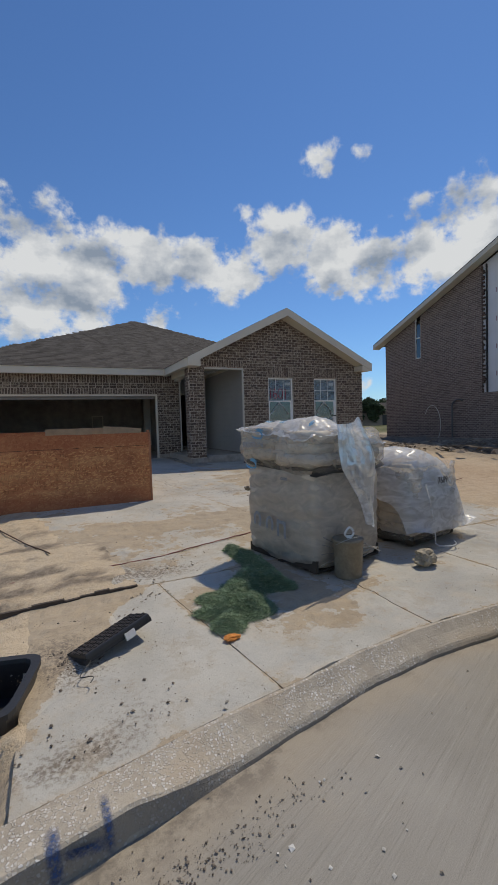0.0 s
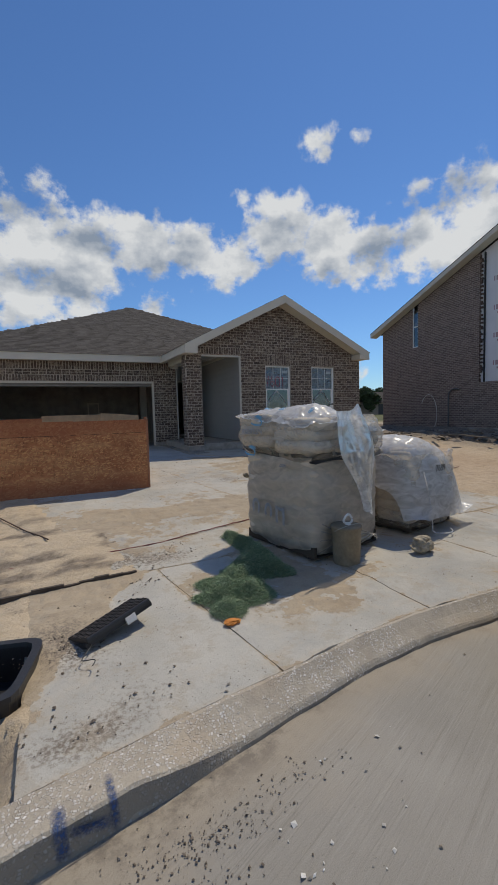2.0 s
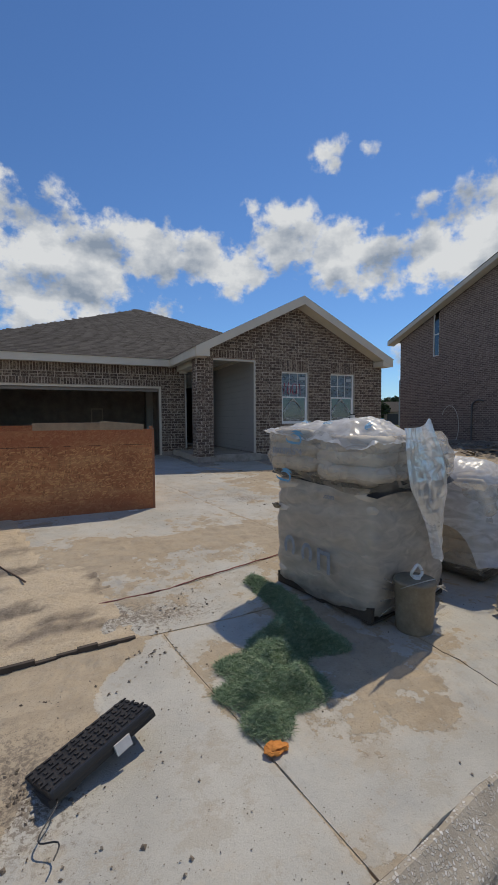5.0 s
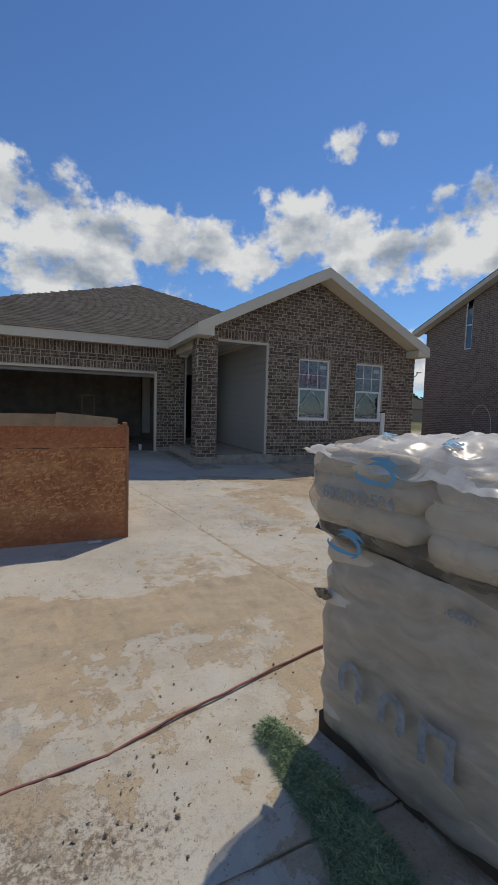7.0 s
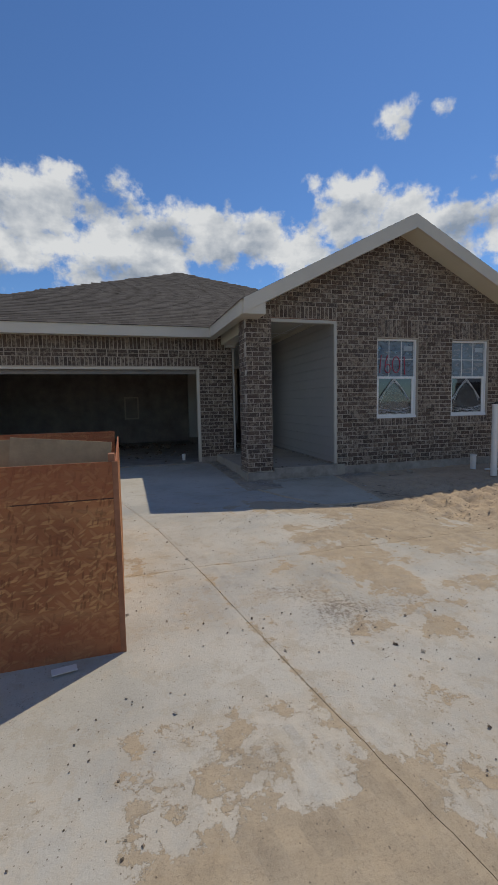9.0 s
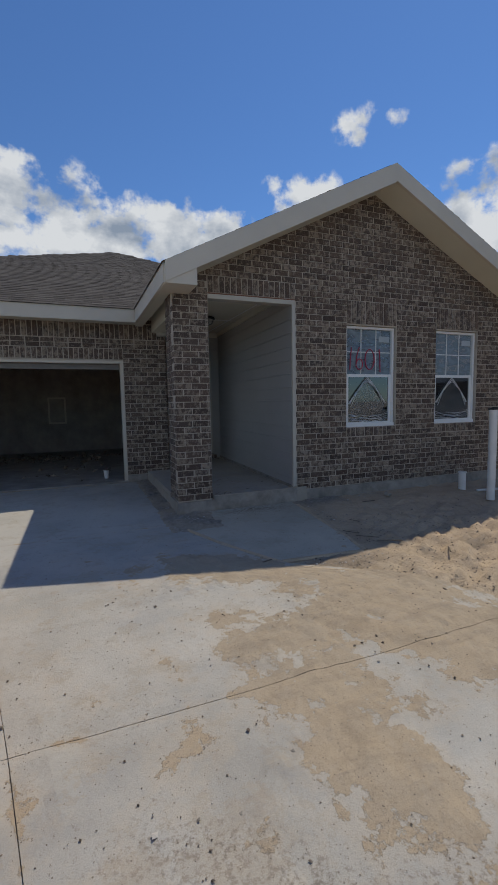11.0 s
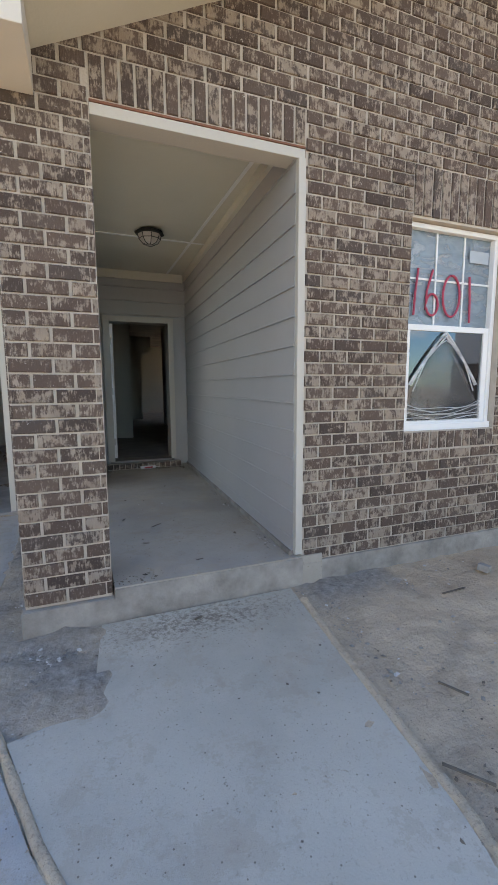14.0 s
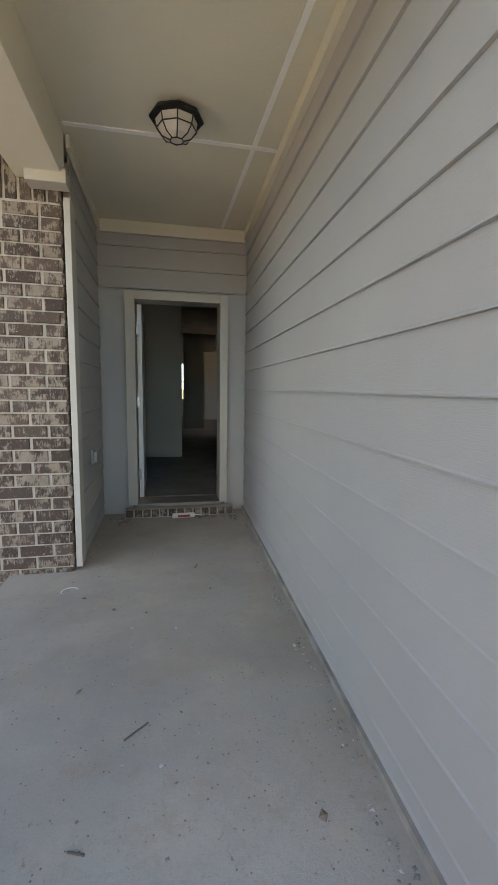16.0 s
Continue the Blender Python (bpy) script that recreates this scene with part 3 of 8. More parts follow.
def ground():
    xs = axis_steps([(-900, -100, 100), (-100, -20, 10), (-20, -4, 1.0), (-4, 9.5, 0.06), (9.5, 20, 0.4), (20, 100, 8), (100, 900, 100)])
    ys = axis_steps([(-0.0, 1.0, 0.04), (1.0, 12.4, 0.06), (12.4, 22, 0.5), (22, 100, 8), (100, 900, 100)])
    nx, ny = len(xs), len(ys)
    co = np.zeros((ny, nx, 3))
    clay, spoil_shade, grass, pale = (np.zeros((ny, nx)) for _ in range(4))
    for j, v in enumerate(ys):
        for i, x in enumerate(xs):
            y = kerb_y(x) + 0.155 + v
            z = lie(x, y) - 0.045
            rough = 0.0
            on_slab = in_drive(x, y)
            near = -4 <= x <= 20 and y < 25
            if near:
                n = lump(x, y, 1.1)
                z += 0.012 * n
                if on_slab and y > kerb_y(x) + kerb_w(x) + 0.05:
                    z = lie(x, y) - 0.007
                elif on_slab:
                    z = lie(x, y) - 0.05
                else:
                    z += 0.035 + 0.018 * lump(x, y, 6.0, 3.1)
                    # trodden, clodded soil right of the walkway
                    q = math.exp(-((x - 7.0) / 1.8) ** 2 - ((y - 9.2) / 1.5) ** 2)
                    z += 0.11 * q * lump(x, y, 7.5, 1.7)
                    spoil_shade[j, i] = 0.55 * max(0, q * (0.25 + 1.3 * lump(x, y, 2.6, 9.0))) * (1 - smooth01(y, 9.7, 10.3))
                    # churned mud by the neighbour's wall, with part of its shadow painted in
                    s2 = smooth01(x, 11.0, 13.2) * (1 - smooth01(y, 20, 23))
                    z += s2 * (0.10 + 0.16 * max(-0.3, lump(x, y, 1.4, 5.0)) + 0.05 * lump(x, y, 5, 4.0))
                    spoil_shade[j, i] = max(spoil_shade[j, i], 1.0 * s2)
                    clay[j, i] = math.exp(-((x - 8.8) / 2.6) ** 2 - ((y - 8.5) / 5.0) ** 2) * 0.9
                    if y > 11.0 and 5.8 < x < 10.4:
                        z += 0.02
                    wet = smooth01(y, 10.5, 11.2) * smooth01(x, 5.5, 5.8) * (1 - smooth01(x, 9.5, 11))
                    spoil_shade[j, i] = max(spoil_shade[j, i], 0.04 * wet * (0.7 + 0.6 * lump(x, y, 2, 8)))
                if x < 1.2 and 3.75 < y < 5.6 and x > -4:
                    z += (0.045 + 0.02 * lump(x, y, 5, 2.0)) * (1 - smooth01(y, 4.9, 5.6)) * (1 - smooth01(x + 0.15 * lump(x, y, 2, 4), 0.3, 1.1))
            if x < -0.06 and y < 3.3 and x > -2.5:
                z -= 0.07 * (1 - smooth01(y, 1.8, 2.2)) - 0.03 * smooth01(y, 1.8, 2.2)
            if -0.16 < x < 0.01 and 1.95 < y < 3.8:
                z = lie(x, y) + 0.012
            if 3.75 < y < 9.3 and -0.35 < x - x_on(LEFT, y) < 0.05:
                z = max(z, lie(x, y) + 0.016 + 0.006 * lump(x, y, 6, 2.2))
            bx, by = x + 0.215, y - 2.41
            bx, by = bx * 0.97 - by * 0.242, bx * 0.242 + by * 0.97
            if abs(bx) < 0.19 and abs(by) < 0.28:
                z -= 0.35
            if -3 < x < 1.3 and 3.7 < y < 6.5:
                spoil_shade[j, i] = max(spoil_shade[j, i], 0.9 * smooth01(lump(x, y * 2.2, 1.5, 6.0), -0.05, 0.35) * (1 - smooth01(y, 5.6, 6.5)))
            tuft = math.exp(-((x + 0.28) / 0.16) ** 2 - ((y - 1.78) / 0.16) ** 2)
            spoil_shade[j, i] = max(spoil_shade[j, i], 0.95 * tuft)
            z -= 0.05 * tuft
            if 9.2 < y < 14.3 and 3.6 < x < 6.4:
                foot = smooth01(x, 3.66, 3.78) * (1 - smooth01(x, 4.36, 4.44)) * smooth01(y, 10.85, 11.0)
                rim = smooth01(x, 5.2, 5.42) * (1 - smooth01(x, 5.62, 6.05)) * smooth01(y, 9.4, 9.7) * 0.25
                low = math.exp(-((x - 5.0) / 0.6) ** 2 - ((y - 9.5) / 0.22) ** 2) * 0.75
                pale[j, i] = max(foot, smooth01(y, 11.2, 11.55) * smooth01(x, 5.5, 5.7)) * (0.75 + 0.5 * lump(x, y, 3, 4))
                spoil_shade[j, i] = max(spoil_shade[j, i], rim * (0.7 + lump(x, y, 3, 8)), low)
                edge = max(0.0, 1 - abs(x - 5.36 - (y - 9.67) * 0.13) / 0.30) if 9.6 < y < 11.8 else max(0.0, 1 - abs(y - 9.62) / 0.25) * smooth01(x, 4.5, 4.6) * (1 - smooth01(x, 5.5, 5.7))
                if edge > 0 and not on_slab:
                    z = max(z, lie(x, y) - 0.004 + 0.010 * lump(x, y, 9, 3.3))
                if foot > 0:
                    z = lie(x, y) - 0.02 + foot * (0.035 + 0.035 * lump(x, y, 7, 5.5))
            grass[j, i] = smooth01(math.hypot(x - 4, y - 8), 26, 34)
            if y > 14:
                z = max(z, 0.45) if near else 0.5
            co[j, i] = (x, y, z)
    faces = [(j * nx + i, j * nx + i + 1, (j + 1) * nx + i + 1, (j + 1) * nx + i) for j in range(ny - 1) for i in range(nx - 1)
             if not in_house((xs[i] + xs[i + 1]) / 2, co[j, i][1] + 0.03)]
    me = bpy.data.meshes.new("ground")
    me.from_pydata(co.reshape(-1, 3).tolist(), [], faces)
    for name, arr in (("clay", clay), ("spoil_shade", spoil_shade), ("grass", grass), ("pale", pale)):
        a = me.attributes.new(name, "FLOAT", "POINT")
        a.data.foreach_set("value", arr.reshape(-1).astype(np.float32))
    me.shade_smooth()
    me.materials.append(GROUND)
    return tagged(new("ground", me), "pale sandy construction dirt with clods and tracks", "ground", kind="structure")


LEFT = [(-1.45, 14.2), (-1.4, 12.0), (-0.9, 9.5), (-0.4, 8.25), (0.2, 5.5), (0.6, 3.75)]
MIDL = [(1.03, 14.2), (1.5, 12.0), (2.13, 9.6), (2.44, 8.25), (3.0, 5.55), (3.35, 3.75)]
RIGHT = [(3.77, 14.2), (3.725, 12.2), (3.87, 11.05), (4.105, 10.44), (4.262, 10.13), (4.465, 9.72), (5.45, 9.0), (6.1, 7.8), (6.5, 5.5), (6.9, 3.75)]


def x_on(poly, y):
    for (a, b), (c, d) in zip(poly, poly[1:]):
        if d <= y <= b:
            return a + (c - a) * (b - y) / (b - d)
    return None


def in_drive(x, y):
    if 3.75 <= y <= 14.2:
        return x_on(LEFT, y) <= x <= x_on(RIGHT, y)
    return kerb_y(x) < y < 3.75 and -0.05 < x < 12 or (4.3 < x < 5.33 + (y - 9.67) * 0.13 and 9.72 < y < 12)


def in_house(x, y):
    return (-2.3 < x < 10.3 and 14.5 < y < 30) or (4.0 < x < 10.3 and 11.8 < y < 30)


def slab(name, left, right, y0, y1, mat, lift=0.0, cell=0.05, clean=0.0, parent=None, label="", g=0.002, deep=0.003):
    """A poured panel between two edge lines (functions of y), its edge rounded down to the joint."""
    base = y0 if callable(y0) else (lambda x: y0)
    yb = base((left(y1) + right(y1)) / 2)
    n = max(2, int((y1 - yb) / cell))
    m = max(2, int(max(right(yb) - left(yb), right(y1) - left(y1)) / cell))
    bm = bmesh.new()
    lay = bm.verts.layers.float.new("sand")
    gr = bm.verts.layers.float.new("grime")
    rows = []
    for j in range(-1, n + 2):
        row = []
        v = min(max(j, 0), n) / n
        ya = yb + g + (y1 - yb - 2 * g) * v
        for i in range(-1, m + 2):
            u = min(max(i, 0), m) / m
            x = left(ya) + g + (right(ya) - left(ya) - 2 * g) * u
            y = base(x) + g + (y1 - base(x) - 2 * g) * v
            x = left(y) + g + (right(y) - left(y) - 2 * g) * u if y0 is base else x
            s = sand(x, y) - clean
            edge = j in (-1, n + 1) or i in (-1, m + 1)
            z = lie(x, y) + lift - (deep * (1 + 0.5 * lump(x, y, 5, 7.0)) if edge else 0.0025 if (i in (0, m) or j in (0, n)) else 0)
            if not edge:
                k = s + (lump(x, y, 1.3, 2.0)) * 0.8
                z += 0.012 * smooth01(k, 0.45, 0.9) * (1 + lump(x, y, 8, 1.0))
            w = bm.verts.new((x, y, z))
            w[lay] = s + (0.40 if parent is not None and (i <= 0 or j <= 0 or i >= m or j >= n) else 0)
            w[gr] = grime(x, y)
            row.append(w)
        rows.append(row)
    for a, b in zip(rows, rows[1:]):
        for k in range(len(a) - 1):
            bm.faces.new((a[k], a[k + 1], b[k + 1], b[k]))
    return mesh_ob(name, bm, mat, parent, label, False)


def kerb_and_road():
    # kerb band: exposed aggregate, a full face on one side, laid nearly flush where cars cross
    xs = axis_steps([(-40, -4, 2), (-4, 5.5, 0.05), (5.5, 60, 2)])
    prof_n = 7
    bm = bmesh.new()
    rows = []
    for x in xs:
        h = 0.135 - 0.085 * smooth01(x, 0.35, 1.0)
        y = kerb_y(x)
        worn = 0.004 * lump(x, 0, 9) + (0.012 * lump(x, 3, 3) if x > 0.4 else 0)
        face = [(y - 0.02, -0.01), (y - 0.014 + worn, 0.02), (y - 0.002 + worn, h - 0.012), (y + 0.010 + worn, h), (y + kerb_w(x) * 0.5, h + (0.14 - h) * 0.45), (y + kerb_w(x) - 0.02, 0.1375), (y + kerb_w(x) + 0.006, 0.1365)]
        rows.append([bm.verts.new((x, a, b + (0.004 * lump(x, a, 14) if k > 2 else 0))) for k, (a, b) in enumerate(face)])
    for a, b in zip(rows, rows[1:]):
        for k in range(prof_n - 1):
            bm.faces.new((a[k], b[k], b[k + 1], a[k + 1]))
    k = Mat("exposed_aggregate", 0.85)
    v = k.voronoi(72)
    ed = k.voronoi(72, feature="DISTANCE_TO_EDGE")
    sep = k.node("ShaderNodeSeparateColor")
    k.link(v.outputs["Color"], sep.inputs[0])
    shown = k.step(k.math("ADD", k.noise(2.1, 5, 0.7), k.math("MULTIPLY", k.noise(30, 2), 0.25)), 0.52, 0.62)
    chips = k.math("MULTIPLY", k.math("MULTIPLY", k.step(sep.outputs[1], 0.38, 0.44), k.step(ed.outputs["Distance"], 0.06, 0.16)), shown)
    c = ramp(k.nt, k.noise(5, 6, 0.7), [(0.3, (0.34, 0.29, 0.225)), (0.7, (0.50, 0.435, 0.345))])
    c = k.mix(chips, c, ramp(k.nt, sep.outputs[0], [(0.0, (0.44, 0.395, 0.33)), (0.6, (0.56, 0.52, 0.46)), (1.0, (0.74, 0.71, 0.67))]))
    c = k.mix(k.math("MULTIPLY", k.step(k.noise(1.6, 5), 0.52, 0.62), 0.5), c, (0.46, 0.365, 0.26))
    # shade on the upright kerb face, put into the colour by its normal
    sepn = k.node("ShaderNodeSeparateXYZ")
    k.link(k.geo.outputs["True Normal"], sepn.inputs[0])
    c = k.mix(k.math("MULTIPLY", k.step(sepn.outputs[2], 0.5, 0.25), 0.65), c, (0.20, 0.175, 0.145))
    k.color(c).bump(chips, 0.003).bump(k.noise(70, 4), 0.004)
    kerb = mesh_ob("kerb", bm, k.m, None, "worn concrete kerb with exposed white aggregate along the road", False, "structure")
    kerb["category"] = "kerb"
    # the road, one sheet to the far side
    xs = axis_steps([(-900, -100, 100), (-100, -20, 10), (-20, -4, 1.0), (-4, 6, 0.12), (6, 20, 1), (20, 100, 10), (100, 900, 100)])
    vs = axis_steps([(0, 4, 0.12), (4, 14, 1), (14, 100, 10), (100, 900, 100)])
    bm = bmesh.new()
    lay = bm.verts.layers.float.new("sand")
    rows = []
    for v in vs:
        row = []
        for x in xs:
            y = kerb_y(x) + 0.05 - v
            w = bm.verts.new((x, y, 0.0 if v < 40 else 0.0))
            w[lay] = 0.95 * math.exp(-v / 0.28) + 0.35 * math.exp(-((x + 0.2) / 1.4) ** 2 - (v / 0.9) ** 2)
            row.append(w)
        rows.append(row)
    for a, b in zip(rows, rows[1:]):
        for q in range(len(a) - 1):
            bm.faces.new((a[q], b[q], b[q + 1], a[q + 1]))
    mesh_ob("road", bm, ROAD, None, "brushed grey concrete road dusted with sand at the gutter", True, "structure")["category"] = "road"


def paving():
    lx, mx, rx = (lambda y: x_on(LEFT, y)), (lambda y: x_on(MIDL, y)), (lambda y: x_on(RIGHT, y))
    drive = thing("driveway", (0, 0, 0), "pale concrete driveway stained with sandy mud", "driveway", kind="structure")
    cuts = [(14.199, 11.27), (11.27, 8.28), (8.28, 3.76)]
    for b, a in cuts:
        for l, r in ((lx, mx), (mx, rx)):
            slab("slab", l, r, a, b, SLAB, parent=drive)
    side = thing("sidewalk", (0, 0, 0), "pale concrete pavement slabs with mud spatter", "pavement", kind="structure")
    jo = [-0.05, 1.22, 2.75, 4.25, 5.8, 7.4, 9.0]
    for a, b in zip(jo, jo[1:]):
        def le(y, a=a):
            return a + (0.14 - 0.137 * (y - 1.7) / 1.0 * 1.0 if a == 1.22 else 0.0)
        def ri(y, b=b):
            return b + (0.14 - 0.137 * (y - 1.7) / 1.0 * 1.0 if b == 1.22 else 0.0)
        mid = (a + b) / 2
        slab("slab", le, ri, lambda x: kerb_y(x) + kerb_w(x), 3.752, SLAB, 0.0, parent=side, g=0.006, deep=0.03)
    wk = thing("walkway", (0, 0, 0), "smooth fresh grey concrete walkway at the porch", "walkway", kind="structure")
    wl = [(4.36, 11.67), (4.29, 11.0), (3.965, 10.93), (4.12, 10.50), (4.28, 10.15), (4.475, 9.75), (4.53, 9.60)]
    wr = [(5.60, 11.67), (5.51, 10.86), (5.43, 10.07), (5.34, 9.67), (5.32, 9.58)]
    slab("slab", lambda y: x_on(wl, y), lambda y: x_on(wr, y), lambda x: 9.755 - 0.09 * (x - 4.475), 11.655, WALKSLAB, 0.010, clean=0.85, parent=wk, deep=0.022)


def soil_strip(name, label, pts, width, lift, mat):
    """A low uneven ridge of soil along a slab's edge."""
    bm = bmesh.new()
    rows = []
    n = 90
    for i in range(n + 1):
        x, y = interp(pts, i / n)
        x2, y2 = interp(pts, min(1, i / n + 0.01))
        x1, y1 = interp(pts, max(0, i / n - 0.01))
        d = Vector((x2 - x1, y2 - y1, 0)).normalized()
        s = Vector((-d.y, d.x, 0))
        w = width * (1 + 0.35 * lump(x, y, 6, 1.0))
        row = []
        for q, up in ((-0.5, -0.02), (-0.32, 0.8), (0.0, 1.0), (0.32, 0.8), (0.5, -0.02)):
            p = Vector((x, y, 0)) + s * (q * w)
            row.append(bm.verts.new((p.x, p.y, lie(p.x, p.y) + (lift * up if up > 0 else -0.01) + 0.003 * lump(p.x, p.y, 30, 2.0))))
        rows.append(row)
    for a, b in zip(rows, rows[1:]):
        for q in range(4):
            bm.faces.new((a[q], b[q], b[q + 1], a[q + 1]))
    mesh_ob(name, bm, mat, None, label, True, "structure")


ground()
kerb_and_road()
paving()
soil_strip("joint_filler", "dirty tan timber joint strip between driveway and walkway", [(3.915, 11.02), (4.12, 10.47), (4.275, 10.135), (4.475, 9.735), (4.62, 9.50), (4.95, 9.27)], 0.040, 0.013, GROUND)
soil_strip("joint_filler", "low ridge of soil along the walkway edge", [(5.61, 11.5), (5.53, 10.86), (5.45, 10.07), (5.37, 9.66)], 0.06, 0.016, GROUND)
soil_strip("joint_filler", "low ridge of soil along the walkway edge", [(4.50, 9.742), (4.9, 9.708), (5.35, 9.668)], 0.05, 0.011, GROUND)

# ---- the brick house ----
CH, CL, MJ = 0.0813, 0.219, 0.0158   # course height, brick pitch, joint
Z0 = 0.72
FY = 11.70   # gable wall face
GY = 14.27   # garage wall face


def brick_mesh(name, l, h, d=0.03, mat=None):
    """The showing end of a laid brick: face at y = 0, body behind it, arrises worn round."""
    bm = bmesh.new()
    e = 0.004
    hl, hh = l / 2, h / 2
    back = [bm.verts.new(p) for p in ((-hl, d, -hh), (hl, d, -hh), (hl, d, hh), (-hl, d, hh))]
    mid = [bm.verts.new(p) for p in ((-hl, e, -hh), (hl, e, -hh), (hl, e, hh), (-hl, e, hh))]
    fr = [bm.verts.new(p) for p in ((-hl + e, 0, -hh + e), (hl - e, 0, -hh + e), (hl - e, 0, hh - e), (-hl + e, 0, hh - e))]
    bm.faces.new(fr)
    for a, b in ((back, mid), (mid, fr)):
        for k in range(4):
            j = (k + 1) % 4
            bm.faces.new((a[k], a[j], b[j], b[k]))
    me = bpy.data.meshes.new(name)
    bm.to_mesh(me)
    bm.free()
    me.materials.append(mat or BRICK)
    return me


def lay_wall(u0, u1, z0, z1, holes=(), top=None, corner0=False, corner1=False):
    """Running bond: (u, z, length, height) of every brick in a wall from u0 to u1, round the holes and under the top line."""
    out = []
    n = int(round((z1 - z0) / CH))
    for c in range(n):
        za, zb = z0 + c * CH, z0 + (c + 1) * CH
        zm = (za + zb) / 2
        spans = [(u0, u1)]
        if top:
            a, b = top(zb)
            spans = [(max(u0, a), min(u1, b))]
        for h in holes:
            if h[2] - 0.02 < zm < h[3] + 0.02:
                spans = [s for a, b in spans for s in ((a, min(b, h[0])), (max(a, h[1]), b)) if s[1] - s[0] > 0.03]
        for a, b in spans:
            off = (c % 2) * CL / 2
            k = math.floor((a - u0 - off) / CL)
            u = u0 + off + k * CL
            while u < b - 0.02:
                s, e = max(u, a), min(u + CL, b)
                if e - s > 0.035:
                    out.append(((s + e) / 2, zm, e - s - MJ, CH - MJ))
                u += CL
    return out


def soldiers(u0, u1, z0, z1, pitch=0.0813):
    n = round((u1 - u0) / pitch)
    p = (u1 - u0) / n
    return [(u0 + p * (k + 0.5), (z0 + z1) / 2, p - MJ, z1 - z0 - MJ) for k in range(n)]


BRICKS = []   # (things's wall, matrix, rows) laid at the end of the file


def face_matrix(side, at):
    """Where a wall's (u, 0, z) goes: side 'S' faces -Y, 'W' faces -X, 'E' faces +X."""
    if side == "S":
        return Matrix.Translation((0, at, 0))
    if side == "W":
        return Matrix(((0, 1, 0, at), (1, 0, 0, 0), (0, 0, 1, 0), (0, 0, 0, 1)))
    return Matrix(((0, -1, 0, at), (1, 0, 0, 0), (0, 0, 1, 0), (0, 0, 0, 1)))


W1 = (6.565, 7.49, 1.60, 3.13)
W2 = (8.30, 9.225, 1.60, 3.13)
PO = (4.43, 5.705, 0.60, 3.42)
APX, APZ = 7.07, 5.10     # top of the brick gable
EZ = 3.44


def gable_top(z):
    if z <= EZ + 0.19:
        return 3.97, 10.34
    s = (APZ - z) / (APZ - (EZ + 0.19))
    return APX - s * (APX - 3.97), APX + s * (10.34 - APX)


def house():
    # cores stand 9 mm behind the brick faces
    d0 = 0.011
    g = 0.12
    rows = []

    def cut(x0, x1, z0, z1, holes):
        xs = sorted({x0, x1, *[h[0] for h in holes], *[h[1] for h in holes]})
        zs = sorted({z0, z1, *[h[2] for h in holes if h[2] > z0], *[h[3] for h in holes if h[3] < z1]})
        for a, b in zip(xs, xs[1:]):
            for c, d in zip(zs, zs[1:]):
                mx, mz = (a + b) / 2, (c + d) / 2
                if not any(h[0] < mx < h[1] and h[2] < mz < h[3] for h in holes):
                    yield a, b, c, d
    for a, b, c, d in cut(3.965, 10.33, Z0 - 0.012, EZ + 0.19, (W1, W2, PO)):
        rows.append((a, b, FY + d0, FY + g, c, d))
    boxes_ob = boxes("wall_south", MORTAR, rows, kind="structure", label="mottled dark brown brick gable wall with pale mortar")
    boxes_ob["category"] = "wall"
    bm = bmesh.new()
    o = [(3.965, EZ + 0.19), (10.33, EZ + 0.19), (APX, APZ - 0.01)]
    lo, hi = [bm.verts.new((u, FY + d0, v)) for u, v in o], [bm.verts.new((u, FY + g, v)) for u, v in o]
    bm.faces.new(lo), bm.faces.new(hi[::-1])
    mesh_ob("gable_core", bm, MORTAR, boxes_ob)
    BRICKS.append(("brick", boxes_ob, face_matrix("S", FY), lay_wall(3.965, 10.335, Z0, APZ + 0.05, ((W1[0], W1[1], 1.50, 3.47), (W2[0] - 0.0, W2[1], 1.50, 3.47), (PO[0], PO[1], 0, 3.64)), gable_top)
                   + soldiers(PO[0], PO[1], 3.43, 3.647) + soldiers(W1[0] - 0.0, W1[1], 3.14, 3.484) + soldiers(W2[0], W2[1], 3.14, 3.484)
                   + soldiers(W1[0], W1[1], 1.455, 1.60) + soldiers(W2[0], W2[1], 1.455, 1.60), (4.0, 2.0)))
    # the return at the east end and behind
    boxes("wall_east", BRICK_NB, [(10.21, 10.33, FY + g, 24.6, 0.5, EZ + 0.15), (10.21, 10.33, 27.2, 30, 0.5, EZ + 0.15), (10.21, 10.33, 24.6, 27.2, 0.5, 1.3), (10.21, 10.33, 24.6, 27.2, 3.0, EZ + 0.15)], kind="structure")
    boxes("wall_west", BRICK_NB, [(-2.33, -2.21, GY + 0.01, 30, 0.5, EZ + 0.1)], kind="structure")
    # pillar
    p = thing("brick_pillar", (0, 0, 0), "square mottled brown brick porch pillar", "pillar")
    boxes("core", MORTAR, [(3.976, 4.419, FY + g, 12.169, Z0 - 0.012, 3.44)], p)
    BRICKS.append(("brick", p, face_matrix("W", 3.965), lay_wall(11.70, 12.18, Z0, 3.20) + soldiers(11.70, 12.18, 3.215, 3.44), (11.9, 1.5)))
    BRICKS.append(("brick", p, face_matrix("E", 4.43), lay_wall(11.70, 12.18, Z0, 3.42), (11.9, 1.5)))
    BRICKS.append(("brick", p, Matrix.Translation((0, 12.18, 0)) @ pose(0, 0, 0, 0, 0, 180) @ pose(-8.395, 0, 0), lay_wall(3.965, 4.43, Z0, 3.20), (4.2, 1.5)))
    # garage wall
    GO = (-1.30, 3.60, 0.5, 2.79)
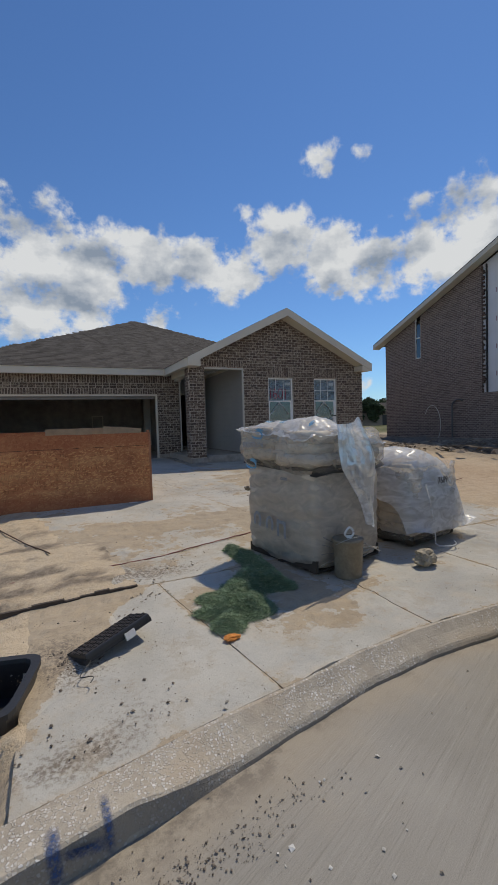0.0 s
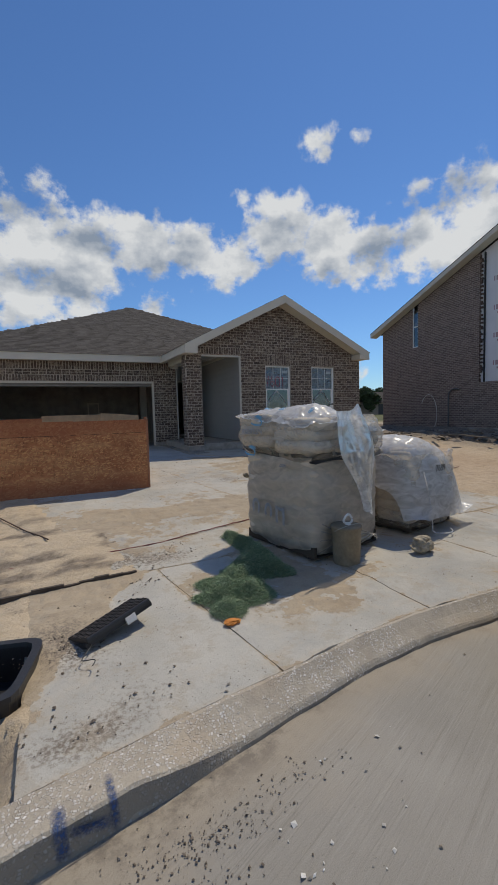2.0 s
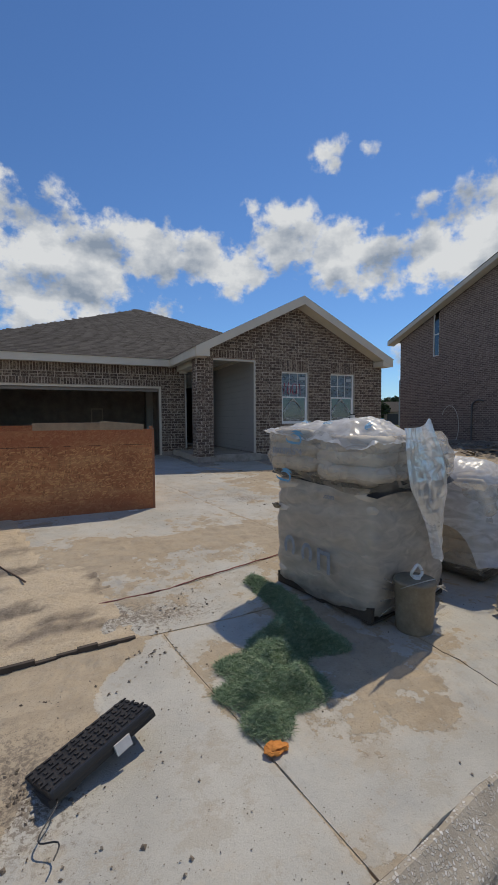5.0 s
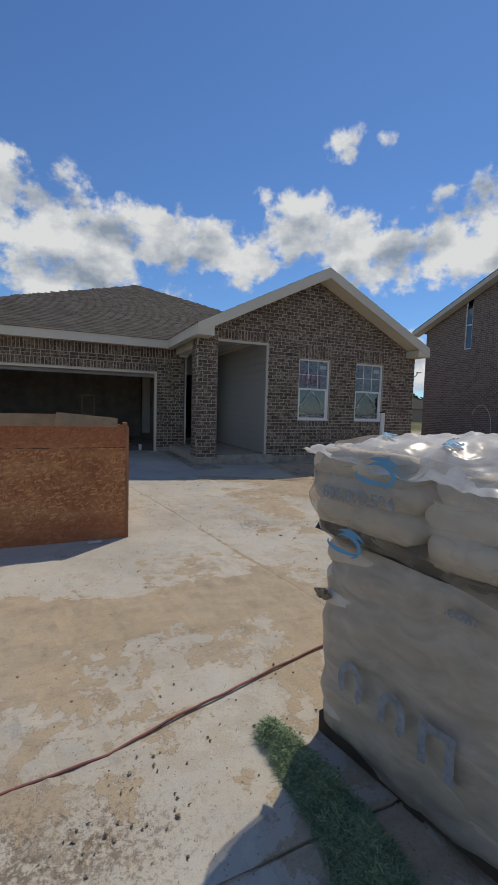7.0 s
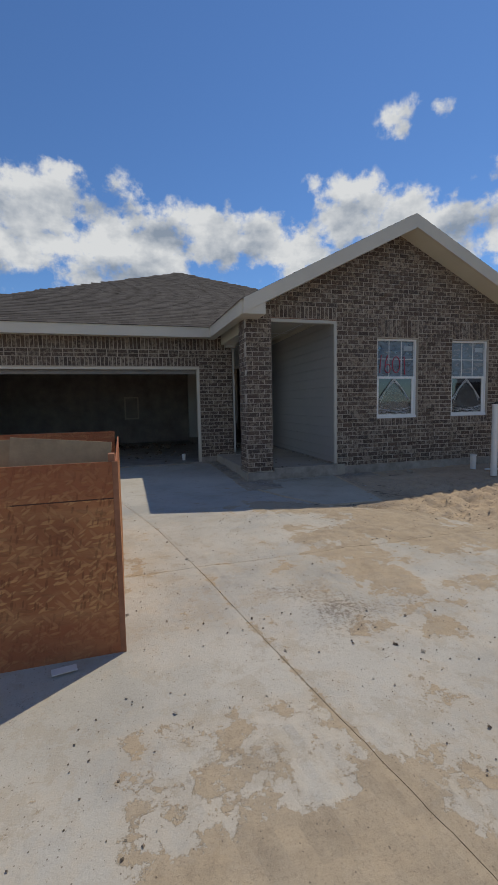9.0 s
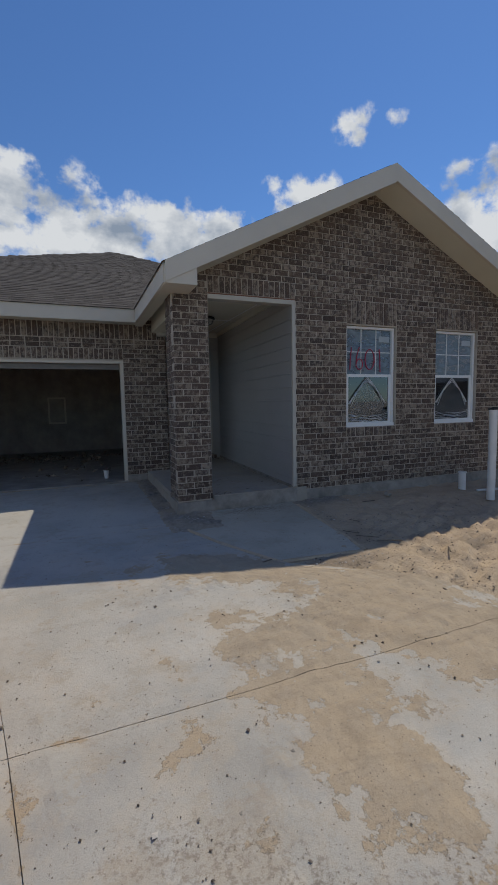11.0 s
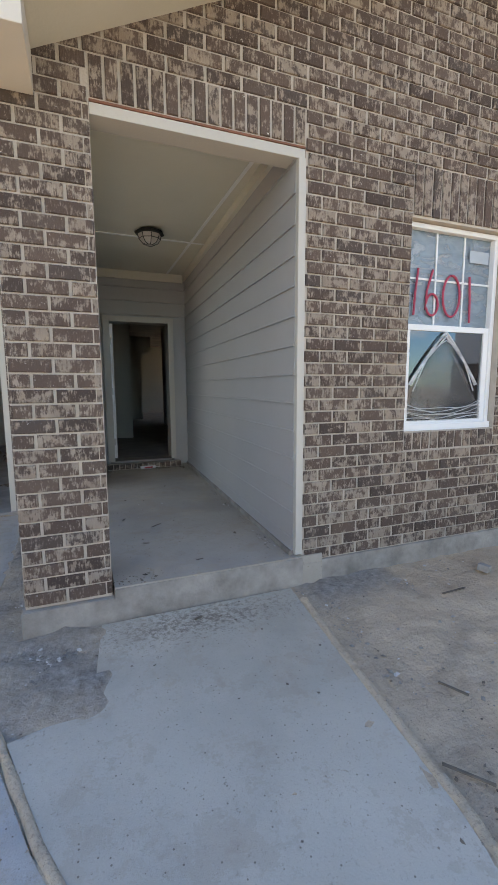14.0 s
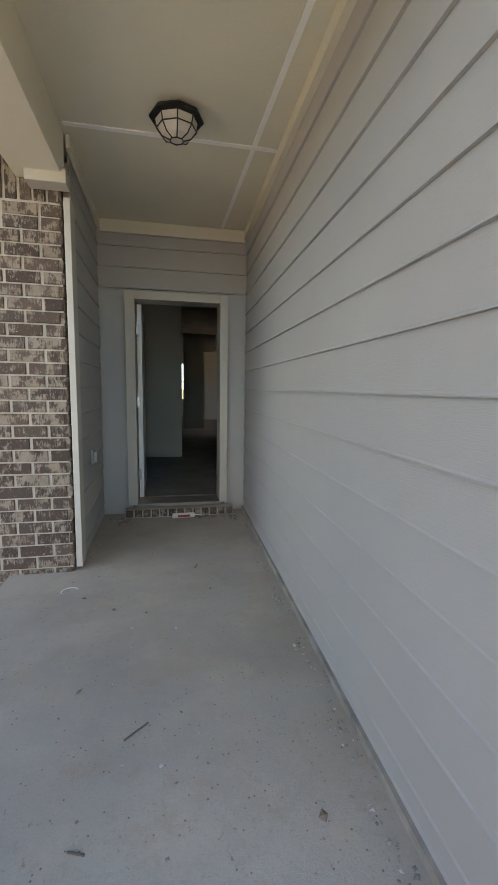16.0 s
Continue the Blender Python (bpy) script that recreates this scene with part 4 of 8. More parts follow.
    rows = [(a, b, GY + d0, GY + g, c, d) for a, b, c, d in cut(-2.33, 4.36, Z0 - 0.012, EZ + 0.14, (GO,))]
    gw = boxes("wall_garage", MORTAR, rows, kind="structure", label="dark mottled brick wall round the garage door opening")
    gw["category"] = "wall"
    BRICKS.append(("brick", gw, face_matrix("S", GY), lay_wall(-2.33, 4.37, Z0, 3.03, (GO, (-1.3, 3.60, 2.79, 3.04)))
                   + soldiers(-1.3, 3.60, 2.80, 2.996) + soldiers(-2.33, 4.37, 3.162, 3.44) + [(u, zz, l, h) for zz in (3.037, 3.118) for u, z, l, h in lay_wall(-2.33, 4.37, 3.13, 3.13 + CH)] + [(u, 3.482, l, h) for u, z, l, h in lay_wall(-2.33, 4.37, 3.13, 3.13 + CH)]
                   , (4.0, 2.0)))
    BRICKS.append(("brick", gw, face_matrix("E", 4.37), lay_wall(GY, GY + 0.12, Z0, 3.3), (GY, 1.5)))
    # foundation
    boxes("foundation", FOOTING, [(5.72, 10.34, FY - 0.012, FY + 0.2, 0.3, Z0 - 0.004), (-2.34, -1.3, GY - 0.012, GY + 0.15, 0.3, Z0 - 0.004), (3.60, 4.38, GY - 0.012, GY + 0.15, 0.3, Z0 - 0.004)], kind="structure", label="poured concrete footing under the brick", bevel=0.004)
    # porch slab
    bm = bmesh.new()
    box(bm, 3.95, 5.86, FY - 0.02, 15.75, 0.35, Z0 - 0.015)
    box(bm, 4.445, 5.86, FY - 0.016, 15.75, 0.5, 0.765)
    box(bm, 3.955, 4.445, 12.19, 15.75, 0.5, 0.765)
    mesh_ob("porch_floor", bm, PORCH, None, "smooth grey concrete porch slab with dust and stains", kind="structure")["category"] = "porch floor"
    boxes("step_face", FOOTING, [(3.945, 4.444, FY - 0.027, FY - 0.0205, 0.35, 0.704), (4.444, 5.70, FY - 0.027, FY - 0.0205, 0.35, 0.757)], kind="structure", label="dirt-splashed concrete face of the porch step", bevel=0.002)
    # garage and house floors
    boxes("garage_floor", GARFLOOR, [(-2.2, 4.36, GY + 0.0, 20.5, 0.3, 0.612)], kind="structure", label="dusty concrete garage floor")
    boxes("floor", GARFLOOR, [(4.5, 10.2, 15.9, 29.8, 0.4, 0.87), (-2.2, 4.5, 20.62, 29.8, 0.4, 0.87)], kind="structure", label="bare concrete floor slab indoors")
    # garage shell
    GARWALL = simple("raw_drywall", (0.36, 0.32, 0.27), 0.9, var=0.3, scale=2)
    boxes("garage_wall", GARWALL, [(-2.2, 4.36, 20.5, 20.6, 0.5, 3.4), (4.27, 4.39, GY + g + 0.002, 20.6, 0.5, 3.4), (-2.21, -2.1, GY + g + 0.002, 20.5, 0.5, 3.4),
                                  (3.75, 4.27, GY + g + 0.002, GY + g + 0.09, 0.6, 3.4), (-2.1, -1.4, GY + g + 0.002, GY + g + 0.09, 0.6, 3.4), (-1.4, 3.75, GY + g + 0.002, GY + g + 0.09, 2.85, 3.4)], kind="structure", label="unpainted grey drywall of the garage")
    boxes("ceiling", GARWALL, [(-2.2, 4.4, GY + g, 20.6, 3.40, 3.46), (4.4, 10.2, 15.76, 29.8, 3.62, 3.68), (-2.2, 4.4, 20.6, 29.8, 3.62, 3.68)], kind="structure")
    ap = thing("wall_hatch", (0, 0, 0), "framed hatch in the bare garage back wall", "hatch", kind="structure")
    boxes("frame", TRIM, [(1.98, 2.48, 20.47, 20.499, 2.21, 2.26), (1.98, 2.48, 20.47, 20.499, 1.46, 1.51), (1.98, 2.03, 20.47, 20.499, 1.511, 2.209), (2.43, 2.48, 20.47, 20.499, 1.511, 2.209)], ap)
    # garage door trim
    gd = thing("garage_door_frame", (0, 0, 0), "pale painted garage door trim round a black opening", "door frame")
    boxes("jamb", TRIM, [(3.545, 3.602, GY + 0.03, GY + 0.14, 0.60, 2.735)], gd, bevel=0.003)
    boxes("jamb", TRIM, [(-1.302, -1.245, GY + 0.03, GY + 0.14, 0.60, 2.735)], gd, bevel=0.003)
    boxes("header", TRIM, [(-1.302, 3.602, GY + 0.03, GY + 0.14, 2.735, 2.792)], gd, bevel=0.003)
    bm = bmesh.new()
    for k in range(3):
        box(bm, -1.24, 3.54, GY + 0.16 + k * 0.05, GY + 0.2 + k * 0.05, 2.64 + k * 0.035, 2.73)
    mesh_ob("rolled_door_edge", bm, simple("grey_door_edge", (0.22, 0.205, 0.19), 0.6), gd)
    boxes("lintel", simple("rusty_steel", (0.20, 0.085, 0.05), 0.8), [(PO[0] + 0.002, PO[1] - 0.002, FY + 0.004, FY + 0.1, 3.417, 3.428)], label="red primed steel lintel over the porch opening", kind="structure")
    # porch opening trim
    tr = thing("porch_trim", (0, 0, 0), "cream painted boards lining the porch opening", "trim")
    boxes("side_board", WHITE2, [(5.650, 5.702, FY - 0.008, FY + 0.030, 0.78, 3.355)], tr, bevel=0.003)
    boxes("head_board", WHITE2, [(PO[0] + 0.002, 5.702, FY + 0.01, FY + 0.16, 3.357, 3.416)], tr, bevel=0.003)
    # side walls of the porch, lap siding board by board
    pw = boxes("porch_wall", SIDING, [(5.8405, 5.95, FY + 0.033, 15.62, 0.7, 3.56)], kind="structure")
    for v in pw.data.vertices:
        v.co.x += (v.co.y - 15.62) * 0.046
    fc = boxes("porch_footing", FOOTING, [(5.80, 5.84, FY + 0.031, 15.62, 0.70, 0.80)], kind="structure")
    for v in fc.data.vertices:
        v.co.x += (v.co.y - 15.62) * 0.046
    boxes("porch_back_wall", SIDING, [(4.40, 4.68, 15.635, 15.75, 0.7, 3.7), (5.61, 5.84, 15.635, 15.75, 0.7, 3.7), (4.68, 5.61, 15.635, 15.75, 2.94, 3.7)], kind="structure")
    sd = {}
    sd["e"] = tagged(new("porch_siding"), "painted pale grey lap siding on the porch walls", "siding", kind="structure")
    bz = 0.80

    def skew(ob):
        """The east wall runs a little out of square, closing in towards the front."""
        for v in ob.data.vertices:
            v.co.x += min(0.0, (v.co.y - 15.62) * 0.046)
        return ob

    def lap(name, parent, ax, at, a0, a1, z0, z1, sgn):
        bm = bmesh.new()
        t0, t1 = 0.003, 0.018     # board leans out to its foot, the foot eased over
        pts = [(at, z0), (at - sgn * t1, z0), (at - sgn * t1, z0 + 0.005), (at - sgn * (t1 - 0.006), z0 + 0.012), (at - sgn * t0, z1), (at, z1)]
        if ax == "x":
            lo, hi = [bm.verts.new((u, a0, v)) for u, v in pts], [bm.verts.new((u, a1, v)) for u, v in pts]
        else:
            lo, hi = [bm.verts.new((a0, u, v)) for u, v in pts], [bm.verts.new((a1, u, v)) for u, v in pts]
        bm.faces.new(lo), bm.faces.new(hi[::-1])
        for i in range(len(pts)):
            j = (i + 1) % len(pts)
            bm.faces.new((lo[i], hi[i], hi[j], lo[j]))
        bmesh.ops.recalc_face_normals(bm, faces=bm.faces)
        return mesh_ob(name, bm, SIDING, parent)
    z, EXPO = bz, 0.19
    z = 0.69
    while z < 3.5:
        z1 = min(z + EXPO + 0.01, 3.56)
        skew(lap("siding_board", sd["e"], "x", 5.834, FY + 0.031, 15.62, max(z, 0.80), z1, 1))
        lap("siding_board", sd["e"], "x", 4.396, GY + 0.14, 15.62, max(z, 0.80), z1, -1)
        lap("siding_board", sd["e"], "y", 15.634, 5.62, 5.815, z, z1, 1) if z > 2.95 else None
        if z > 2.92:
            lap("siding_board", sd["e"], "y", 15.634, 4.42, 5.62, z, z1, 1)
        z += EXPO
    boxes("flat_panel", SIDING, [(4.42, 4.64, 15.615, 15.634, 0.80, 2.95), (5.63, 5.815, 15.615, 15.634, 0.80, 2.95)], sd["e"])
    boxes("porch_west_wall", SIDING, [(4.392, 4.396, GY + 0.13, 15.7, 0.7, 3.7)], kind="structure")
    boxes("corner_board", WHITE2, [(4.385, 4.425, GY - 0.008, GY + 0.14, 0.80, 3.2)], tr, bevel=0.003)
    # ceiling of the porch
    boxes("porch_ceiling", SOFFIT, [(3.97, 5.9, FY + 0.10, 15.75, 3.575, 3.62)], kind="structure", label="cream painted porch ceiling panels with batten joints")
    bt = boxes("batten", WHITE, [(4.42, 5.80, 14.14, 14.175, 3.568, 3.577)], tr)
    boxes("batten", WHITE, [(5.555, 5.585, 11.9, 15.6, 3.570, 3.576)], tr)
    skew(boxes("crown_board", SOFFIT, [(5.790, 5.838, FY + 0.17, 15.62, 3.49, 3.573)], tr, bevel=0.003))
    boxes("crown_board", SOFFIT, [(4.41, 4.435, GY + 0.0, 15.62, 3.49, 3.573)], tr, bevel=0.003)
    boxes("crown_board", SOFFIT, [(4.437, 5.794, 15.588, 15.614, 3.46, 3.573)], tr, bevel=0.003)
    boxes("beam", SOFFIT, [(4.12, 4.40, 12.19, GY - 0.01, 3.29, 3.57)], tr, bevel=0.004)
    boxes("beam_cap", WHITE2, [(4.20, 4.43, GY - 0.14, GY - 0.012, 3.23, 3.31)], tr, bevel=0.004)


PORCH = slab_mat("porch_concrete", (0.40, 0.362, 0.305), 1.0, 0.25, 0.001)
GARFLOOR = simple("garage_concrete", (0.27, 0.255, 0.235), 0.9, var=0.25, scale=3, bump=0.003)
WHITE2 = paint_mat("off_white_trim_paint", (0.49, 0.465, 0.405), 0.04, 0.5)
house()


def front_door():
    f = thing("entry_door_frame", (0, 0, 0), "cream painted entry door frame round a dark opening", "door frame")
    y = 15.56
    boxes("jamb", WHITE2, [(4.645, 4.735, y, 15.80, 0.87, 2.94)], f)
    boxes("jamb", WHITE2, [(5.555, 5.63, y, 15.80, 0.87, 2.94)], f)
    boxes("header", WHITE2, [(4.736, 5.554, y, 15.80, 2.865, 2.94)], f, bevel=0.003)
    boxes("threshold", simple("worn_metal", (0.30, 0.27, 0.24), 0.5, 0.6), [(4.735, 5.555, 15.53, 15.80, 0.855, 0.885)], f, bevel=0.003)
    # the open leaf, edge on
    dr = thing("entry_door", (4.745, 15.78, 0.89), "white entry door standing wide open into the hall", "door")
    boxes("leaf", WHITE, [(0, 0.045, 0.0, 0.88, 0.005, 1.965)], dr, bevel=0.003)
    for z in (0.25, 1.0, 1.72):
        boxes("hinge", simple("hinge_steel", (0.45, 0.44, 0.42), 0.35, 0.9) if z == 0.25 else bpy.data.materials["hinge_steel"], [(-0.008, 0.02, -0.03, 0.0, z - 0.05, z + 0.05)], dr)
    # brick step under the sill
    st = thing("brick_step", (0, 0, 0), "low rowlock brick step under the door sill", "step")
    boxes("core", MORTAR, [(4.62, 5.68, 15.455, 15.56, 0.765, 0.845)], st)
    BRICKS.append(("brick", st, face_matrix("S", 15.445), soldiers(4.62, 5.68, 0.768, 0.85), (5.1, 0.8)))
    boxes("hall_wall", DRYWALL, [(4.72, 5.33, 18.6, 18.72, 0.87, 3.62), (4.40, 4.52, 15.76, 18.6, 0.87, 3.62), (6.6, 6.7, 15.76, 22.0, 0.87, 3.62), (5.65, 6.25, 24.0, 24.1, 0.87, 3.62), (6.40, 8.4, 27.6, 27.7, 0.87, 3.62),
                                (5.33, 6.6, 24.11, 24.2, 3.10, 3.62), (4.0, 4.72, 18.6, 18.72, 0.87, 3.62)], kind="structure", label="bare drywall in the unlit hall")
    boxes("back_wall", DRYWALL, [(-2.2, 5.86, 29.7, 29.8, 0.87, 3.62), (6.02, 10.2, 29.7, 29.8, 0.87, 3.62), (5.86, 6.02, 29.7, 29.8, 0.87, 1.6), (5.86, 6.02, 29.7, 29.8, 3.06, 3.62), (5.86, 6.02, 29.7, 29.8, 2.30, 2.36)], kind="structure")


front_door()


def window(name, x0, x1, z0, z1, number):
    w = thing(name, ((x0 + x1) / 2, FY + 0.06, z0), "white vinyl single-hung window with grilles, torn film stuck on the glass", "window", "front windows", kind="structure")
    hw, h = (x1 - x0) / 2 - 0.004, z1 - z0 - 0.006
    boxes("window_frame", WHITE, [(-hw, hw, 0, 0.07, 0, 0.045), (-hw, hw, 0, 0.07, h - 0.035, h), (-hw, -hw + 0.04, 0, 0.07, 0.045, h - 0.035), (hw - 0.04, hw, 0, 0.07, 0.045, h - 0.035)], w, bevel=0.003)
    boxes("window_sill", WHITE, [(-hw, hw, -0.02, 0.0, 0, 0.05)], w, bevel=0.003)
    mid = h * 0.515
    boxes("sash", WHITE, [(-hw + 0.04, hw - 0.04, 0.012, 0.045, mid - 0.022, mid + 0.022), (-hw + 0.04, -hw + 0.075, 0.012, 0.045, 0.045, mid - 0.022), (hw - 0.09, hw - 0.04, 0.012, 0.045, 0.045, mid - 0.022), (-hw + 0.075, hw - 0.09, 0.012, 0.045, 0.045, 0.075)], w, bevel=0.002)
    boxes("pane", GLASS, [(-hw + 0.06, hw - 0.06, 0.026, 0.030, 0.06, mid)], w)
    boxes("pane", GLASS, [(-hw + 0.03, hw - 0.03, 0.046, 0.050, mid + 0.01, h - 0.03)], w)
    # the film's blue tint paints the sky's reflection onto the upper pane
    boxes("protective_film", PANEFILM, [(-hw + 0.04, hw - 0.04, 0.0446, 0.0450, mid + 0.023, h - 0.036)], w, "hazy film on the upper pane, tinted blue as reflected sky")
    t = (2 * hw - 0.08) / 3
    zc = (mid + h - 0.02) / 2
    boxes("grille", WHITE, [(-hw + 0.04 + t - 0.007, -hw + 0.04 + t + 0.007, 0.036, 0.044, mid + 0.022, h - 0.035), (-hw + 0.04 + 2 * t - 0.007, -hw + 0.04 + 2 * t + 0.007, 0.036, 0.044, mid + 0.022, h - 0.035), (-hw + 0.04, hw - 0.04, 0.036, 0.0438, zc - 0.007, zc + 0.007)], w)
    # dim room behind
    bm = bmesh.new()
    rnd = random.Random(5 if number else 8)
    n = 14
    prev = None
    for i in range(n + 1):
        u = i / n
        x = -hw + 0.06 + u * (2 * hw - 0.15)
        top = mid - 0.03 - 0.95 * abs(u - 0.47) * (1.15 if number else 0.9) - rnd.random() * 0.02
        col = [bm.verts.new((x, 0.008 + 0.004 * rnd.random(), z)) for z in (0.07, 0.07 + (top - 0.07) * 0.35, 0.07 + (top - 0.07) * 0.7, top)]
        if prev:
            for k in range(3):
                bm.faces.new((prev[k], col[k], col[k + 1], prev[k + 1]))
        prev = col
    mesh_ob("torn_film", bm, FILM_THIN, w, "crumpled clear film hanging torn over the lower pane", True)
    apex = (-hw + 0.06 + 0.47 * (2 * hw - 0.15), mid - 0.03)
    reach = (2 * hw - 0.15) * 0.45
    for sgn in (-1, 1):
        for q in range(3):
            wob = [(apex[0] + sgn * reach * t * (1 - 0.05 * q), 0.004 - 0.003 * q, apex[1] - 0.40 * t ** 1.15 - 0.02 * q * math.sin(5 * t + q) - 0.012 * q) for t in np.linspace(0, 1, 14)]
            tube("film_fold", MILKFILM, wob, 0.009 - 0.002 * q, w)
    for q in range(6):
        z0 = 0.075 + 0.018 * q
        wob = [(-hw + 0.07 + (2 * hw - 0.17) * t, 0.003, z0 + (0.05 + 0.05 * q) * abs(t - 0.45) ** (1 + 0.3 * q) + 0.008 * math.sin(9 * t + 2 * q)) for t in np.linspace(0, 1, 16)]
        tube("film_crease", MILKFILM, wob, 0.0028, w)
    boxes("sticker", simple("paper_label", (0.42, 0.47, 0.50), 0.6), [(hw - 0.27, hw - 0.07, 0.0300, 0.0308, h - 0.22, h - 0.13)], w, "white paper label stuck to the upper pane")
    if number:
        num = new("painted_number")
        num.parent = w
        tagged(num, "red sprayed house number")
        red = simple("red_spray_paint", (0.42, 0.045, 0.085), 0.7)
        xs, zb, nh = -hw + 0.12, mid + 0.09, 0.34
        oval = [(math.cos(a), math.sin(a)) for a in np.linspace(1.8, 8.0, 22)]
        strokes = ([(xs + 0.02, zb + nh), (xs, zb + nh * 0.5), (xs - 0.01, zb)],
                   [(xs + 0.16, zb + nh), (xs + 0.11, zb + nh * 0.55), (xs + 0.10, zb + 0.05)] + [(xs + 0.165 - 0.058 * math.cos(a), zb + 0.085 - 0.08 * math.sin(a)) for a in np.linspace(0.3, 6.2, 16)],
                   [(xs + 0.355 + 0.085 * c, zb + 0.16 + 0.155 * q) for c, q in oval],
                   [(xs + 0.535, zb + nh - 0.02), (xs + 0.55, zb + nh * 0.4), (xs + 0.555, zb - 0.03)])
        for st in strokes:
            tube("digit", red, [(x, 0.028, z) for x, z in st], 0.0085, num)
    return w


FILM_THIN = film_mat("thin_clear_film", 0.04, 0.22)
PANEFILM = film_mat("sky_tinted_pane_film", 0.30, 0.62, (0.40, 0.50, 0.58))
MILKFILM = film_mat("milky_polythene", 0.45, 0.92, (0.86, 0.87, 0.88))
window("window_1", *W1[:2], 1.60, 3.13, True)
window("window_2", *W2[:2], 1.60, 3.13, False)
# room surfaces coloured dark to stand in for an unlit interior
ROOMDARK = simple("darkened_room", (0.16, 0.13, 0.10), 0.9)
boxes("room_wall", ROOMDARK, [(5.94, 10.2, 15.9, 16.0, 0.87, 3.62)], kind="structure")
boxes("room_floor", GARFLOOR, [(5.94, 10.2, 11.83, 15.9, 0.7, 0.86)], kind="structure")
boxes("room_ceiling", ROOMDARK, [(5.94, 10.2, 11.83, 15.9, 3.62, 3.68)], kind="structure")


# ---- roofs ----
EF = 3.61         # top of the fascia
RX0, RX1, RYF = 3.80, 10.38, 11.25
RIDGE = (7.05, 5.24)
PEAK = (4.15, 20.8, 6.80)
GFY, GX0 = 13.85, -2.8


def plane(name, mat, pts, thick, label="", kind="structure"):
    bm = bmesh.new()
    top = [bm.verts.new(p) for p in pts]
    bot = [bm.verts.new((p[0], p[1], p[2] - thick)) for p in pts]
    bm.faces.new(top), bm.faces.new(bot[::-1])
    for i in range(len(pts)):
        j = (i + 1) % len(pts)
        bm.faces.new((top[i], bot[i], bot[j], top[j]))
    bmesh.ops.recalc_face_normals(bm, faces=bm.faces)
    return mesh_ob(name, bm, mat, None, label, kind=kind)


def inside_poly(px, py, poly):
    c = False
    for (x1, y1), (x2, y2) in zip(poly, poly[1:] + poly[:1]):
        if (y1 > py) != (y2 > py) and px < (x2 - x1) * (py - y1) / (y2 - y1) + x1:
            c = not c
    return c


def shingles(name, parent, o, along, up, length, rise, keep, exposure=0.143, tab=0.16):
    """Courses of shingle tabs from the eave up: o a corner, along and up unit vectors on the slope."""
    rnd = random.Random(11)
    nrm = along.cross(up).normalized()
    if nrm.z < 0:
        nrm = -nrm
    verts, faces = [], []
    r = 0
    v = -0.02
    while v < rise:
        u = 0.0
        while u < length:
            w = tab * rnd.choice((0.7, 1.0, 1.0, 1.4, 1.8)) * (0.3 + 0.7 * rnd.random() if u == 0 else 1)
            p = o + along * (u + w / 2) + up * (v + exposure / 2)
            if keep(p.x, p.y):
                t = 0.002 + rnd.choice((0.0, 0.0, 0.003))
                a, b = o + along * u + up * v, o + along * (u + w - 0.003) + up * v
                c, d = b + up * (exposure + 0.01), a + up * (exposure + 0.01)
                i = len(verts)
                verts += [a, b, c, d, a + nrm * (t + 0.004), b + nrm * (t + 0.004), c + nrm * 0.002, d + nrm * 0.002]
                faces += [(i + 4, i + 5, i + 6, i + 7), (i, i + 1, i + 5, i + 4), (i + 1, i + 2, i + 6, i + 5), (i, i + 4, i + 7, i + 3)]
            u += w
        v += exposure
        r += 1
    me = bpy.data.meshes.new(name)
    me.from_pydata([tuple(p) for p in verts], [], faces)
    me.materials.append(SHINGLE)
    ob = new(name, me)
    ob.parent = parent
    return tagged(ob, "grey-brown asphalt shingle courses", kind="stuff")


